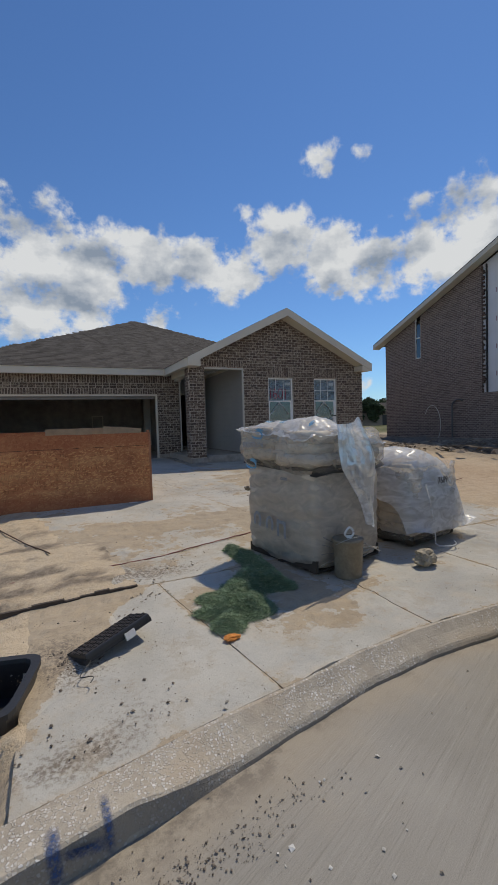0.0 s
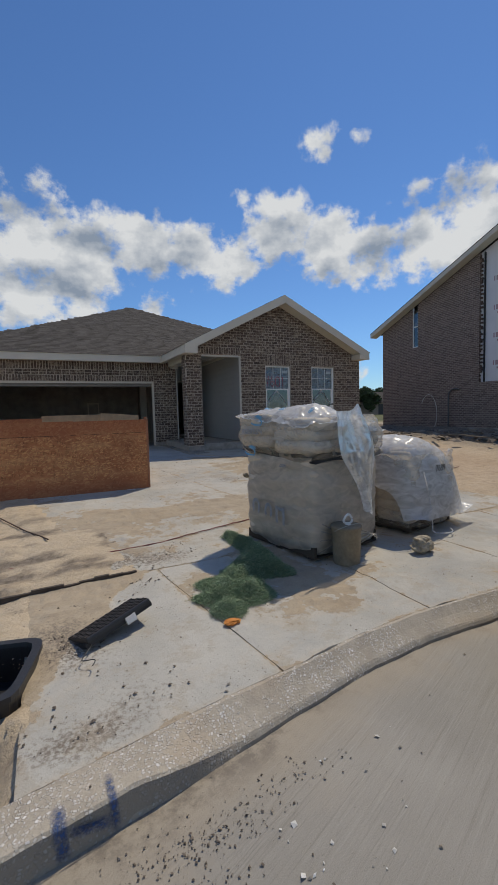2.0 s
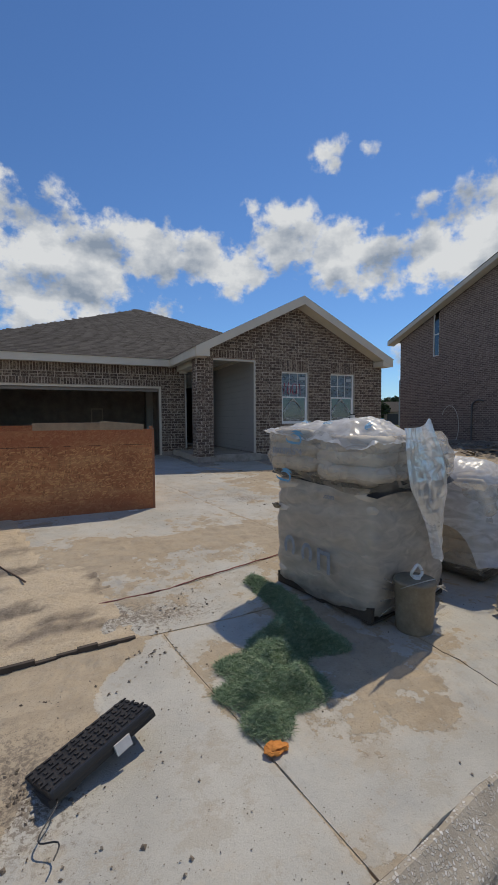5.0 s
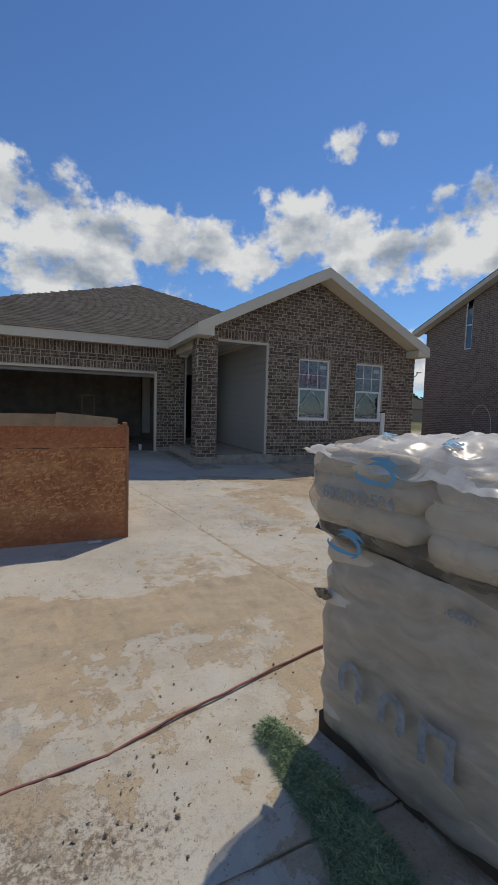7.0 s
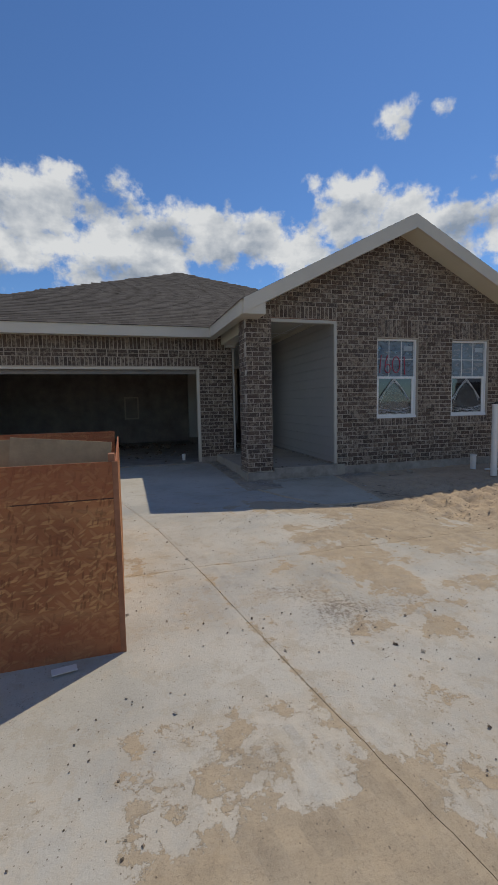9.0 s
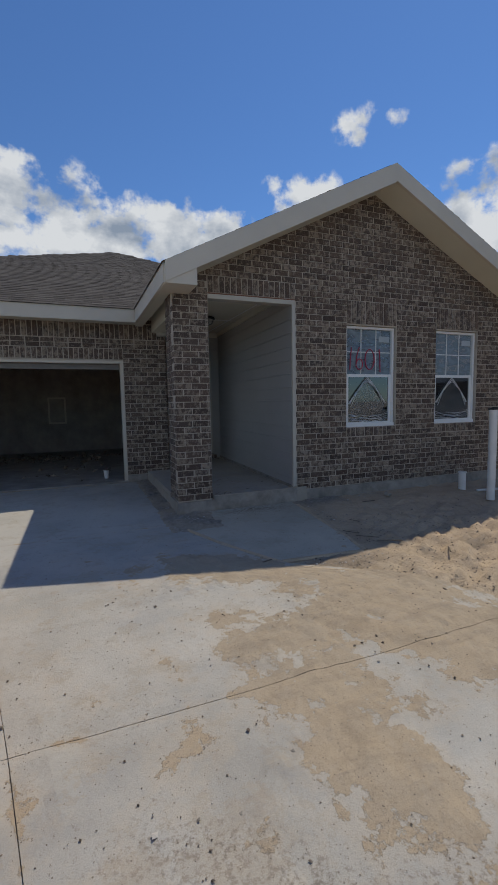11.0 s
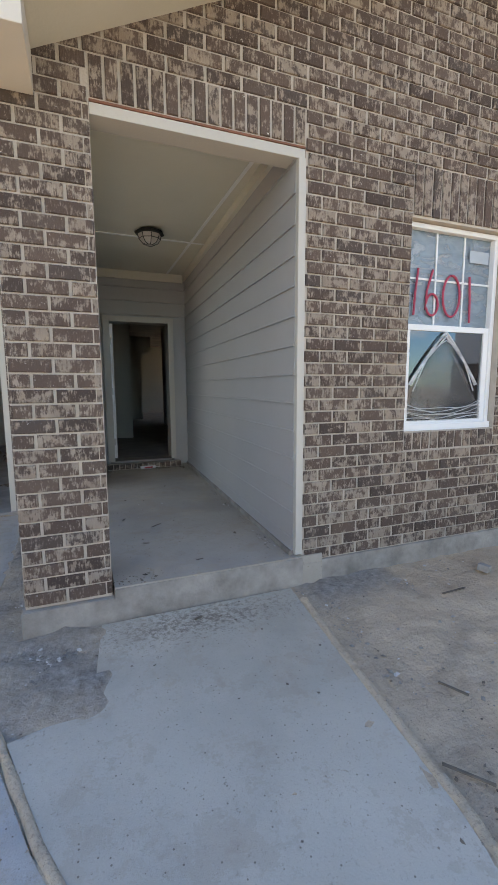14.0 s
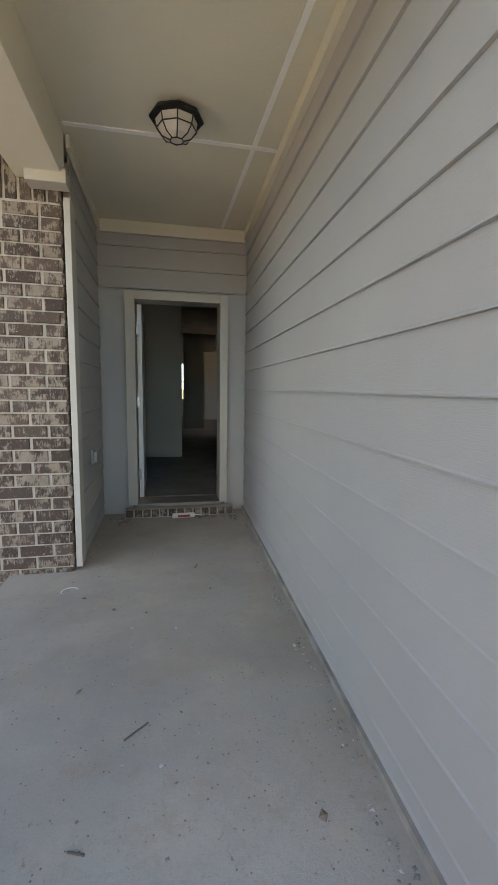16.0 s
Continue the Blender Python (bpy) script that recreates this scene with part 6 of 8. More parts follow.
def stack_a():
    s = thing("bag_pallet", (2.92, 3.79, lie(3, 3.8) + 0.005), "pallet of dusty cement bags in clear stretch film, printed in blue", "pallet of bags", rz=12)
    pallet(s, 1.02, 1.08, DARKWOOD)
    rnd = random.Random(6)
    k = 0
    for j in range(8):
        z = 0.185 + j * 0.113
        if j % 2:
            cells = [(x, y, 0.53, 0.365) for x in (-0.268, 0.268) for y in (-0.365, 0.0, 0.365)]
        else:
            cells = [(x, y, 0.355, 0.545) for x in (-0.355, 0.0, 0.355) for y in (-0.275, 0.275)]
        for x, y, lx, ly in cells:
            if max(abs(x) + lx / 2, abs(y) + ly / 2) < 0.4:
                continue
            sack("bag", s, x + rnd.uniform(-0.010, 0.010), y + rnd.uniform(-0.010, 0.010), z, lx + 0.005, ly + 0.005, 0.128, BAG, k, rnd.uniform(-1, 1))
            k += 1
    # dark slip sheet and the upper load, which leans out over the lower one
    tip = 0.07
    sheet("slip_sheet", simple("black_slip_sheet", (0.02, 0.02, 0.02), 0.5), s, lambda u, v: (-0.53 + 1.10 * u, -0.60 + 1.2 * v, 1.075 + tip * (-0.60 + 1.2 * v) + 0.05 * max(0, u - 0.6) + 0.022 * math.sin(7 * u) * math.cos(5 * v) - (0.05 if u < 0.04 or v < 0.04 else 0)), 24, 20, "black plastic slip sheet between the layers")
    for j in range(3):
        z = 1.165 + j * 0.115
        for x in (-0.40, -0.04, 0.36):
            for y in (-0.30, 0.30):
                if j == 2 and x > 0.2:
                    continue
                sack("bag", s, x + rnd.uniform(-0.02, 0.02), y + rnd.uniform(-0.02, 0.02), z + tip * y + (0.03 if x > 0.2 else 0), 0.38, 0.61, 0.135, BAG, k, rnd.uniform(-4, 4))
                k += 1
    wrap_round("stretch_film", BODYFILM, s, [(0.03, 0.50, 0.53), (0.10, 0.535, 0.56), (0.30, 0.553, 0.575), (0.60, 0.558, 0.58), (0.92, 0.550, 0.572), (1.03, 0.530, 0.555)], 1.0, 0.020, "tight dusty clear stretch film over the bags", sub=7)
    wrap_round("upper_film", WRAPFILM, s, [(0.985, 0.50, 0.52), (1.06, 0.570, 0.588), (1.15, 0.622, 0.625), (1.20, 0.632, 0.635), (1.32, 0.620, 0.630), (1.42, 0.600, 0.612), (1.48, 0.55, 0.565)], 6.0, 0.030, "loose clear film tucked in under the upper bags", tilt=tip)

    def cap(u, v):
        x, y = -0.615 + 1.19 * u, -0.63 + 1.26 * v
        e = max(abs(u - 0.5), abs(v - 0.5)) * 2
        ridge = 0.12 * math.exp(-((x + 0.22) / 0.22) ** 2 - ((y + 0.10) / 0.42) ** 2) + 0.05 * math.exp(-((x - 0.05) / 0.10) ** 2 - ((y + 0.3) / 0.3) ** 2)
        z = 1.475 + tip * y + 0.085 * noise.fractal(Vector((x * 2.6, y * 2.6, 4.0)), 1, 2, 5) + ridge - 0.10 * smooth01(x, 0.12, 0.34) - 0.07 * max(0, e - 0.84) / 0.16
        return (x, y, z)
    sheet("film_cap", MILKFILM, s, cap, 72, 66, "milky crumpled plastic sheet over the top")

    # the loose tail hanging down the front
    def tail(u, v):
        left = -0.30 + 0.42 * smooth01(v, 0.35, 1.0)
        right = 0.08 + 0.18 * smooth01(v, 0.0, 0.35) + 0.02 * v
        x = left + (right - left) * u
        fold = 0.020 * math.sin(u * 9 + v * 3) * (0.3 + v) + 0.028 * noise.fractal(Vector((u * 3, v * 3.0, 8.0)), 1, 2, 4)
        y = -0.665 - 0.05 * math.sin(min(1.0, v * 2) * math.pi / 2) + 0.04 * v - fold
        z = 1.50 + 0.07 * math.exp(-((u - 0.85) / 0.15) ** 2) * (1 - v) - (1.02 + 0.13 * u) * v - 0.03 * math.sin(6 * u) * v
        return (x, y, z)
    sheet("film_tail", MILKFILM, s, tail, 48, 60, "milky plastic tail hanging down the front")
    for q in range(4):
        pts = [(-0.50 + 0.9 * t, -0.60 - 0.015 * q, 0.09 + 0.10 * q * (1 - t) + 0.03 * math.sin(7 * t + q)) for t in np.linspace(0, 1, 14)]
        tube("film_strand", WRAPFILM, pts, 0.006, s)
    # a torn bag end poking through the film
    bm = bmesh.new()
    bmesh.ops.create_icosphere(bm, subdivisions=3, radius=0.035)
    for v in bm.verts:
        v.co = Vector((v.co.x * 0.7, v.co.y * 1.2, v.co.z * 0.7)) * (1 + 0.5 * noise.fractal(v.co * 40, 1, 2, 3))
    bmesh.ops.translate(bm, vec=(-0.560, 0.50, 0.77), verts=bm.verts)
    mesh_ob("torn_bag_end", bm, simple("torn_kraft", (0.26, 0.20, 0.13), 0.9, var=0.5, scale=60), s, "torn brown paper end of a bag")
    # printing on the long side
    left = pose(-0.588, 0.36, 0.34, 90, 0, -90) @ Matrix.Diagonal((1.1, 1.15, 1, 1))
    for n, (x, z, w, h) in enumerate(((0.0, 0.0, 0.13, 0.17), (0.20, -0.01, 0.12, 0.16), (0.37, -0.02, 0.045, 0.16), (0.47, -0.03, 0.045, 0.16))):
        bm = bmesh.new()
        if n < 2:
            lo = [(x + w / 2 + w / 2 * math.cos(a), z + h / 2 + h / 2 * math.sin(a)) for a in np.linspace(-0.9, 3.9, 16)]
            li = [(x + w / 2 + (w / 2 - 0.03) * math.cos(a), z + h / 2 + (h / 2 - 0.03) * math.sin(a)) for a in np.linspace(-0.9, 3.9, 16)]
            A, B = [bm.verts.new((a, b, 0)) for a, b in lo], [bm.verts.new((a, b, 0)) for a, b in li]
            for i in range(15):
                bm.faces.new((A[i], A[i + 1], B[i + 1], B[i]))
        else:
            vs = [bm.verts.new(p) for p in ((x, z, 0), (x + 0.032, z, 0), (x + 0.032, z + h, 0), (x, z + h, 0))]
            bm.faces.new(vs)
            if n == 3:
                vs = [bm.verts.new(p) for p in ((x - 0.08, z + h - 0.03, 0.0005), (x, z + h - 0.03, 0.0005), (x, z + h, 0.0005), (x - 0.08, z + h, 0.0005))]
                bm.faces.new(vs)
        bmesh.ops.transform(bm, matrix=left, verts=bm.verts)
        mesh_ob("printed_letter", bm, GREYINK, s, "faded blue-grey printed letter")
    words("printed_number", "800.873.594", 0.075, pose(-0.652, 0.44, 1.27, 90, 0, -90), GREYINK, s, "grey printed telephone number")
    words("printed_word", ".com", 0.06, pose(-0.592, -0.12, 0.93, 90, 0, -90), GREYINK, s, "grey printed web ending")
    for x, y, sc in ((-0.42, -0.05, 1.0), (-0.34, -0.40, 0.8), (0.05, -0.28, 1.2), (-0.34, 0.30, 0.8)):
        bm = bmesh.new()
        for i in range(3):
            a0, a1 = 0.6 + i * 0.5, 3.4 + i * 0.5
            o = [((0.085 - 0.02 * i) * math.cos(a), (0.055 - 0.012 * i) * math.sin(a)) for a in np.linspace(a0, a1, 12)]
            q = [((0.070 - 0.02 * i) * math.cos(a), (0.043 - 0.012 * i) * math.sin(a)) for a in np.linspace(a0, a1, 12)]
            A = [bm.verts.new((sc * a + x, sc * b + y, cap((x + sc * a + 0.615) / 1.19, (y + sc * b + 0.63) / 1.26)[2] + 0.012)) for a, b in o]
            B = [bm.verts.new((sc * a + x, sc * b + y, cap((x + sc * a + 0.615) / 1.19, (y + sc * b + 0.63) / 1.26)[2] + 0.012)) for a, b in q]
            for j in range(11):
                bm.faces.new((A[j], A[j + 1], B[j + 1], B[j]))
        mesh_ob("printed_swirl", bm, BLUEINK, s, "blue printed swirl on the film")
    for xx, yy, zz in ((-0.612, 0.33, 1.06), (-0.655, 0.15, 1.40)):
        bm = bmesh.new()
        for i, (a0, a1, ra, rb) in enumerate(((0.9, 4.3, 0.075, 0.050), (3.9, 6.6, 0.105, 0.030), (1.2, 2.6, 0.115, 0.068))):
            n = 14
            A, B = [], []
            for q in range(n + 1):
                a = a0 + (a1 - a0) * q / n
                wd = 0.011 * math.sin(math.pi * (q + 0.6) / (n + 1.2))
                A.append(bm.verts.new((xx, yy + (ra + wd) * math.cos(a), zz + (rb + wd) * math.sin(a))))
                B.append(bm.verts.new((xx, yy + (ra - wd) * math.cos(a), zz + (rb - wd) * math.sin(a))))
            for q in range(n):
                bm.faces.new((A[q], A[q + 1], B[q + 1], B[q]))
        mesh_ob("printed_swirl", bm, BLUEINK, s)


def stack_b():
    s = thing("bag_pallet", (4.42, 3.90, lie(4.4, 3.9) + 0.005), "lower slumped pallet of bags under loose milky plastic", "pallet of bags", rz=12)
    pallet(s, 0.95, 0.9, DARKWOOD)
    rnd = random.Random(9)
    k = 40
    for j in range(7):
        z = 0.195 + j * 0.121
        sh = 1 - 0.03 * j
        for x in (-0.36, 0.0, 0.36):
            for y in (-0.25, 0.25):
                if j == 6 and x > 0.2:
                    continue
                sack("bag", s, x * sh - 0.03 * j * 0.3, y * sh, z, 0.39, 0.52, 0.135, BAG, k, rnd.uniform(-4, 4))
                k += 1

    def cap(u, v):
        x, y = -0.66 + 1.40 * u, -0.66 + 1.26 * v
        e = min(1.0, (abs(u - 0.46) * 2) ** 4 + (abs(v - 0.5) * 2) ** 4)
        top = 1.12 - 0.5 * max(0, u - 0.35) ** 1.3
        z = top * (1 - e ** 1.5) + 0.16 * e ** 1.5 + 0.05 * noise.fractal(Vector((x * 2.6, y * 2.6, 9.0)), 1, 2, 4) + 0.02
        return (x, y, z)
    sheet("loose_sheet", MILKFILM, s, cap, 80, 74, "milky loose plastic sheet slumped over the bags")
    shroud("stretch_film", WRAPFILM, s, 0.585, 0.55, 0.08, 0.95, 12.0, flare=-0.05, lab="slack clear film round the bags", amp=0.05)
    pts = [(-0.42 + 0.10 * math.sin(t * 2), -0.60 - 0.06 * t, 0.75 - 0.70 * t) for t in np.linspace(0, 1, 12)] + [(-0.32 + 0.35 * t, -0.67 - 0.12 * math.sin(3 * t), 0.02) for t in np.linspace(0.05, 1, 10)]
    tube("film_strand", MILKFILM, pts, 0.008, s, "trailing strand of twisted film")
    words("marker_number", "7689", 0.11, pose(-0.22, -0.635, 0.74, 90, 0, 0), simple("black_marker", (0.02, 0.02, 0.02), 0.6), s, "handwritten black number")


stack_a()
stack_b()


def bucket():
    b = thing("bucket", (2.83, 3.02, lie(3, 2.9) + 0.002), "dusty tan plastic bucket with a coiled white handle end on top", "bucket")
    bm = bmesh.new()
    lathe(bm, [(0.148, 0.0), (0.152, 0.01), (0.166, 0.33), (0.172, 0.335), (0.172, 0.36), (0.176, 0.362), (0.176, 0.378), (0.168, 0.385), (0.0001, 0.383)], 36)
    k = Mat("dusty_tan_plastic", 0.6)
    k.color(ramp(k.nt, k.noise(9, 6, 0.7), [(0.3, (0.17, 0.135, 0.09)), (0.55, (0.24, 0.20, 0.14)), (0.75, (0.34, 0.29, 0.22))])).bump(k.noise(40, 4), 0.002)
    bmesh.ops.scale(bm, vec=(0.88, 0.88, 1), verts=bm.verts)
    mesh_ob("body", bm, k.m, b, smooth=True)
    tube("ring", simple("white_plastic", (0.72, 0.72, 0.70), 0.5), [(0.02 + 0.05 * math.cos(a), 0.012 * math.sin(2 * a), 0.44 + 0.045 * math.sin(a)) for a in np.linspace(0, 6.1, 20)], 0.012, b, "white plastic loop")
    bm = bmesh.new()
    lathe(bm, [(0.03, 0), (0.028, 0.02), (0.001, 0.022)], 16, (0.02, 0, 0.383))
    mesh_ob("spout_cap", bm, bpy.data.materials["white_plastic"], b)
    pts = [(0.157 * math.cos(a), 0.157 * math.sin(a), 0.33 - 0.10 * math.sin(a)) for a in np.linspace(-0.1, -3.04, 20)]
    tube("handle", simple("wire", (0.4, 0.4, 0.38), 0.4, 0.8), pts, 0.003, b)


bucket()


def rock(name, place, size, mat, label, category, seed=0, squash=(1, 0.8, 0.6)):
    bm = bmesh.new()
    bmesh.ops.create_icosphere(bm, subdivisions=4, radius=1)
    for v in bm.verts:
        d = v.co.normalized()
        r = 1 + 0.25 * noise.cell(d * 1.6 + Vector((seed, 0, 0))) + 0.16 * noise.fractal(d * 2.5 + Vector((seed, 1, 2)), 1, 2, 4)
        v.co = Vector((d.x * squash[0], d.y * squash[1], d.z * squash[2])) * r * size
    lo = min(v.co.z for v in bm.verts)
    bmesh.ops.translate(bm, vec=(0, 0, -lo * 0.92), verts=bm.verts)
    ob = mesh_ob(name, bm, mat, smooth=False)
    ob.location = place
    return tagged(ob, label, category)


STONE = simple("tan_limestone", (0.40, 0.34, 0.25), 0.9, var=0.35, scale=9, bump=0.006)
rock("rubble_stone", (3.70, 2.86, lie(3.7, 2.8)), 0.105, STONE, "rough tan stone lump on the concrete", "stone", 3, (1.15, 0.8, 0.75))
rock("foam_scrap", (1.31, 2.41, lie(1.4, 2.4)), 0.05, simple("orange_foam", (0.60, 0.22, 0.04), 0.8, var=0.3), "crumpled orange foam scrap on the pavement", "scrap", 5, (1.1, 0.8, 0.35))


def sod():
    """Loose green grass-like netting heap."""
    t = thing("grass_heap", (1.75, 3.2, 0.14), "heap of loose fine green grass clippings lying on dirt", "grass clump")
    rnd = random.Random(12)
    cl = [(-0.40, -0.62, 0.12, 0.12), (-0.31, -0.38, 0.18, 0.19), (-0.15, -0.17, 0.19, 0.22), (-0.08, -0.44, 0.15, 0.15), (0.04, 0.04, 0.18, 0.20), (0.24, 0.0, 0.17, 0.16), (0.36, -0.12, 0.12, 0.12), (0.33, 0.24, 0.15, 0.14), (0.38, 0.52, 0.12, 0.12), (0.36, 0.38, 0.13, 0.13), (0.37, 0.67, 0.12, 0.12), (0.36, 0.82, 0.11, 0.12), (0.33, 0.95, 0.09, 0.10), (0.31, 1.06, 0.08, 0.09), (-0.38, -0.05, 0.12, 0.05), (-0.52, -0.30, 0.08, 0.04)]
    verts, faces = [], []
    def heap(x, y):
        v = 0.0
        for cx, cy, r, h in cl:
            v += h * 0.95 * math.exp(-((x - cx) ** 2 + (y - cy) ** 2) / (r * 0.76) ** 2)
        return min(0.22, v) * (0.85 + 0.45 * noise.noise(Vector((x * 11, y * 11, 0))))
    count = 0
    while count < 80000:
        x, y = rnd.uniform(-0.65, 0.62), rnd.uniform(-0.82, 1.15)
        zt = heap(x, y)
        if zt < 0.012 or (x - 0.56) * 0.978 + (y - 0.2) * 0.208 > 0.02 or (zt < 0.03 and rnd.random() < 0.6):
            continue
        count += 1
        p = Vector((x, y, lie(1.75 + x, 3.2 + y) - 0.14 + zt * rnd.uniform(0.45, 1.0)))
        d = Vector((rnd.gauss(0, 1), rnd.gauss(0, 1), rnd.uniform(-0.1, 0.9))).normalized() * rnd.uniform(0.018, 0.05)
        w = d.cross(Vector((rnd.gauss(0, 1), rnd.gauss(0, 1), 1))).normalized() * 0.0011
        bend = Vector((rnd.gauss(0, 1), rnd.gauss(0, 1), -0.6)) * 0.012
        b = len(verts)
        verts += [p - w, p + w, p + d * 0.6 + w, p + d * 0.6 - w, p + d + bend]
        faces += [(b, b + 1, b + 2, b + 3), (b + 3, b + 2, b + 4)]
    me = bpy.data.meshes.new("grass_mat")
    me.from_pydata([tuple(v) for v in verts], [], faces)
    k = Mat("fine_green_grass", 0.7)
    k.color(ramp(k.nt, k.rand(True), [(0.0, (0.09, 0.15, 0.07)), (0.5, (0.20, 0.30, 0.16)), (0.85, (0.34, 0.43, 0.27)), (1.0, (0.46, 0.45, 0.30))]))
    me.materials.append(k.m)
    ob = new("grass_mat", me)
    ob.parent = t
    tagged(ob, kind="stuff")
    bm = bmesh.new()
    for cx, cy, r, h in cl:
        bmesh.ops.create_icosphere(bm, subdivisions=3, radius=1, matrix=Matrix.Translation((cx, cy, lie(1.75 + cx, 3.2 + cy) - 0.14)) @ Matrix.Diagonal((r * 0.62, r * 0.62, h * 0.36, 1)))
    for v in bm.verts:
        v.co += Vector((0, 0, 0.02)) * noise.fractal(v.co * 9, 1, 2, 3)
    mesh_ob("matted_core", bm, simple("matted_grass", (0.05, 0.08, 0.03), 0.95, var=0.4, scale=20, bump=0.01), t, kind="stuff")


sod()


def meter_box():
    dark = simple("black_plastic", (0.022, 0.022, 0.024), 0.42, var=0.2, bump=0.001)
    b = thing("meter_box", (-0.215, 2.41, 0.055), "open black plastic meter box sunk in the dirt", "meter box", rz=-14)
    bm = bmesh.new()
    rows = []
    for hx, hy, z in ((0.21, 0.30, -0.05), (0.215, 0.305, 0.155), (0.235, 0.325, 0.16), (0.235, 0.325, 0.19), (0.185, 0.275, 0.19), (0.18, 0.27, 0.165), (0.165, 0.255, -0.045)):
        row = []
        for i in range(40):
            a = 2 * math.pi * i / 40
            c, s = math.cos(a), math.sin(a)
            q = 1 / (abs(c) ** 6 + abs(s) ** 6) ** (1 / 6)
            row.append(bm.verts.new((hx * q * c, hy * q * s, z)))
        rows.append(row)
    for a, c in zip(rows, rows[1:]):
        for i in range(40):
            j = (i + 1) % 40
            bm.faces.new((a[i], a[j], c[j], c[i]))
    bm.faces.new(rows[-1])
    mesh_ob("body", bm, dark, b, smooth=False)
    lid = thing("access_cover", (0.53, 2.90, 0.245), "black ribbed plastic access cover propped on the dirt", "access cover", rz=28)
    lid.matrix_world = pose(0.505, 2.74, 0.212, -18, -10, 26)
    boxes("plate", dark, [(-0.26, 0.26, -0.145, 0.145, -0.012, 0.028)], lid, bevel=0.012)
    bm = bmesh.new()
    for i in range(13):
        for j in range(6):
            x, y = -0.25 + i * 0.0415, -0.11 + j * 0.044
            if (i + j) % 2:
                box(bm, x - 0.016, x + 0.016, y - 0.006, y + 0.006, 0.0282, 0.034)
            else:
                box(bm, x - 0.006, x + 0.006, y - 0.016, y + 0.016, 0.0282, 0.034)
    mesh_ob("tread", bm, dark, lid)
    boxes("rim", dark, [(-0.27, 0.27, -0.13, -0.115, -0.035, -0.002), (-0.27, 0.27, 0.115, 0.13, -0.035, -0.002), (-0.27, -0.255, -0.115, 0.115, -0.035, -0.002), (0.255, 0.27, -0.115, 0.115, -0.035, -0.002)], lid)
    boxes("tag", simple("pale_label", (0.62, 0.60, 0.58), 0.5), [(0.03, 0.11, -0.155, -0.141, -0.05, 0.0)], lid, "white label plate on the rim")
    tube("tracer_wire", dark, [(-0.26 + 0.04 * math.sin(9 * t) - 0.12 * t, -0.10 - 0.25 * t, -0.01 - 0.06 * t) for t in np.linspace(0, 1, 18)], 0.003, lid, "thin black tracer wire")


meter_box()


def hose():
    pts = [(-3.5, 4.25), (-1.5, 4.2), (-0.2, 4.33), (0.6, 4.36), (0.87, 4.37), (1.3, 4.42), (1.69, 4.54), (2.04, 4.63), (2.5, 4.74), (3.12, 4.90), (4.2, 5.25), (6.0, 5.6), (8.5, 6.2)]
    out = []
    for k in range(121):
        x, y = interp(pts, k / 120)
        out.append((x, y + 0.004 * math.sin(k * 0.35), lie(x, y) + 0.014 + 0.002 * math.sin(k * 1.1)))
    h = tube("hose", simple("dusty_red_rubber", (0.22, 0.085, 0.075), 0.8, var=0.5, scale=5), out, 0.0068)
    tagged(h, "thin dusty red hose lying across the driveway", "hose")
    r = tube("rebar", simple("rusty_bar", (0.10, 0.06, 0.04), 0.8), [(-0.62 + 0.74 * t, 6.6 - 1.63 * t, lie(0, 6.6 - 1.63 * t) + 0.010 + 0.036 * (1 - smooth01(6.6 - 1.63 * t, 5.0, 5.6))) for t in np.linspace(0, 1, 12)], 0.008)
    tagged(r, "thin rusty steel bar lying on the dirt", "steel bar")
    # muddy form board, its colour darkened to paint the crevice's shade
    fm = boxes("form_board", simple("crevice_dark_form_wood", (0.075, 0.058, 0.045), 0.95, var=0.35), [(-1.35 + 0.13 * q, -1.35 + 0.13 * q + 0.131, -0.018 + 0.006 * math.sin(q * 2.3), 0.012 + 0.006 * math.sin(q * 2.3), -0.03, 0.040 + 0.010 * math.sin(q * 1.7)) for q in range(15)], None)
    fm.matrix_world = pose(0.28, 3.70, 0.150, 0, 0, 5)
    tagged(fm, "muddy timber form board along the slab edge, darkened as crevice shade", "form board")


hose()


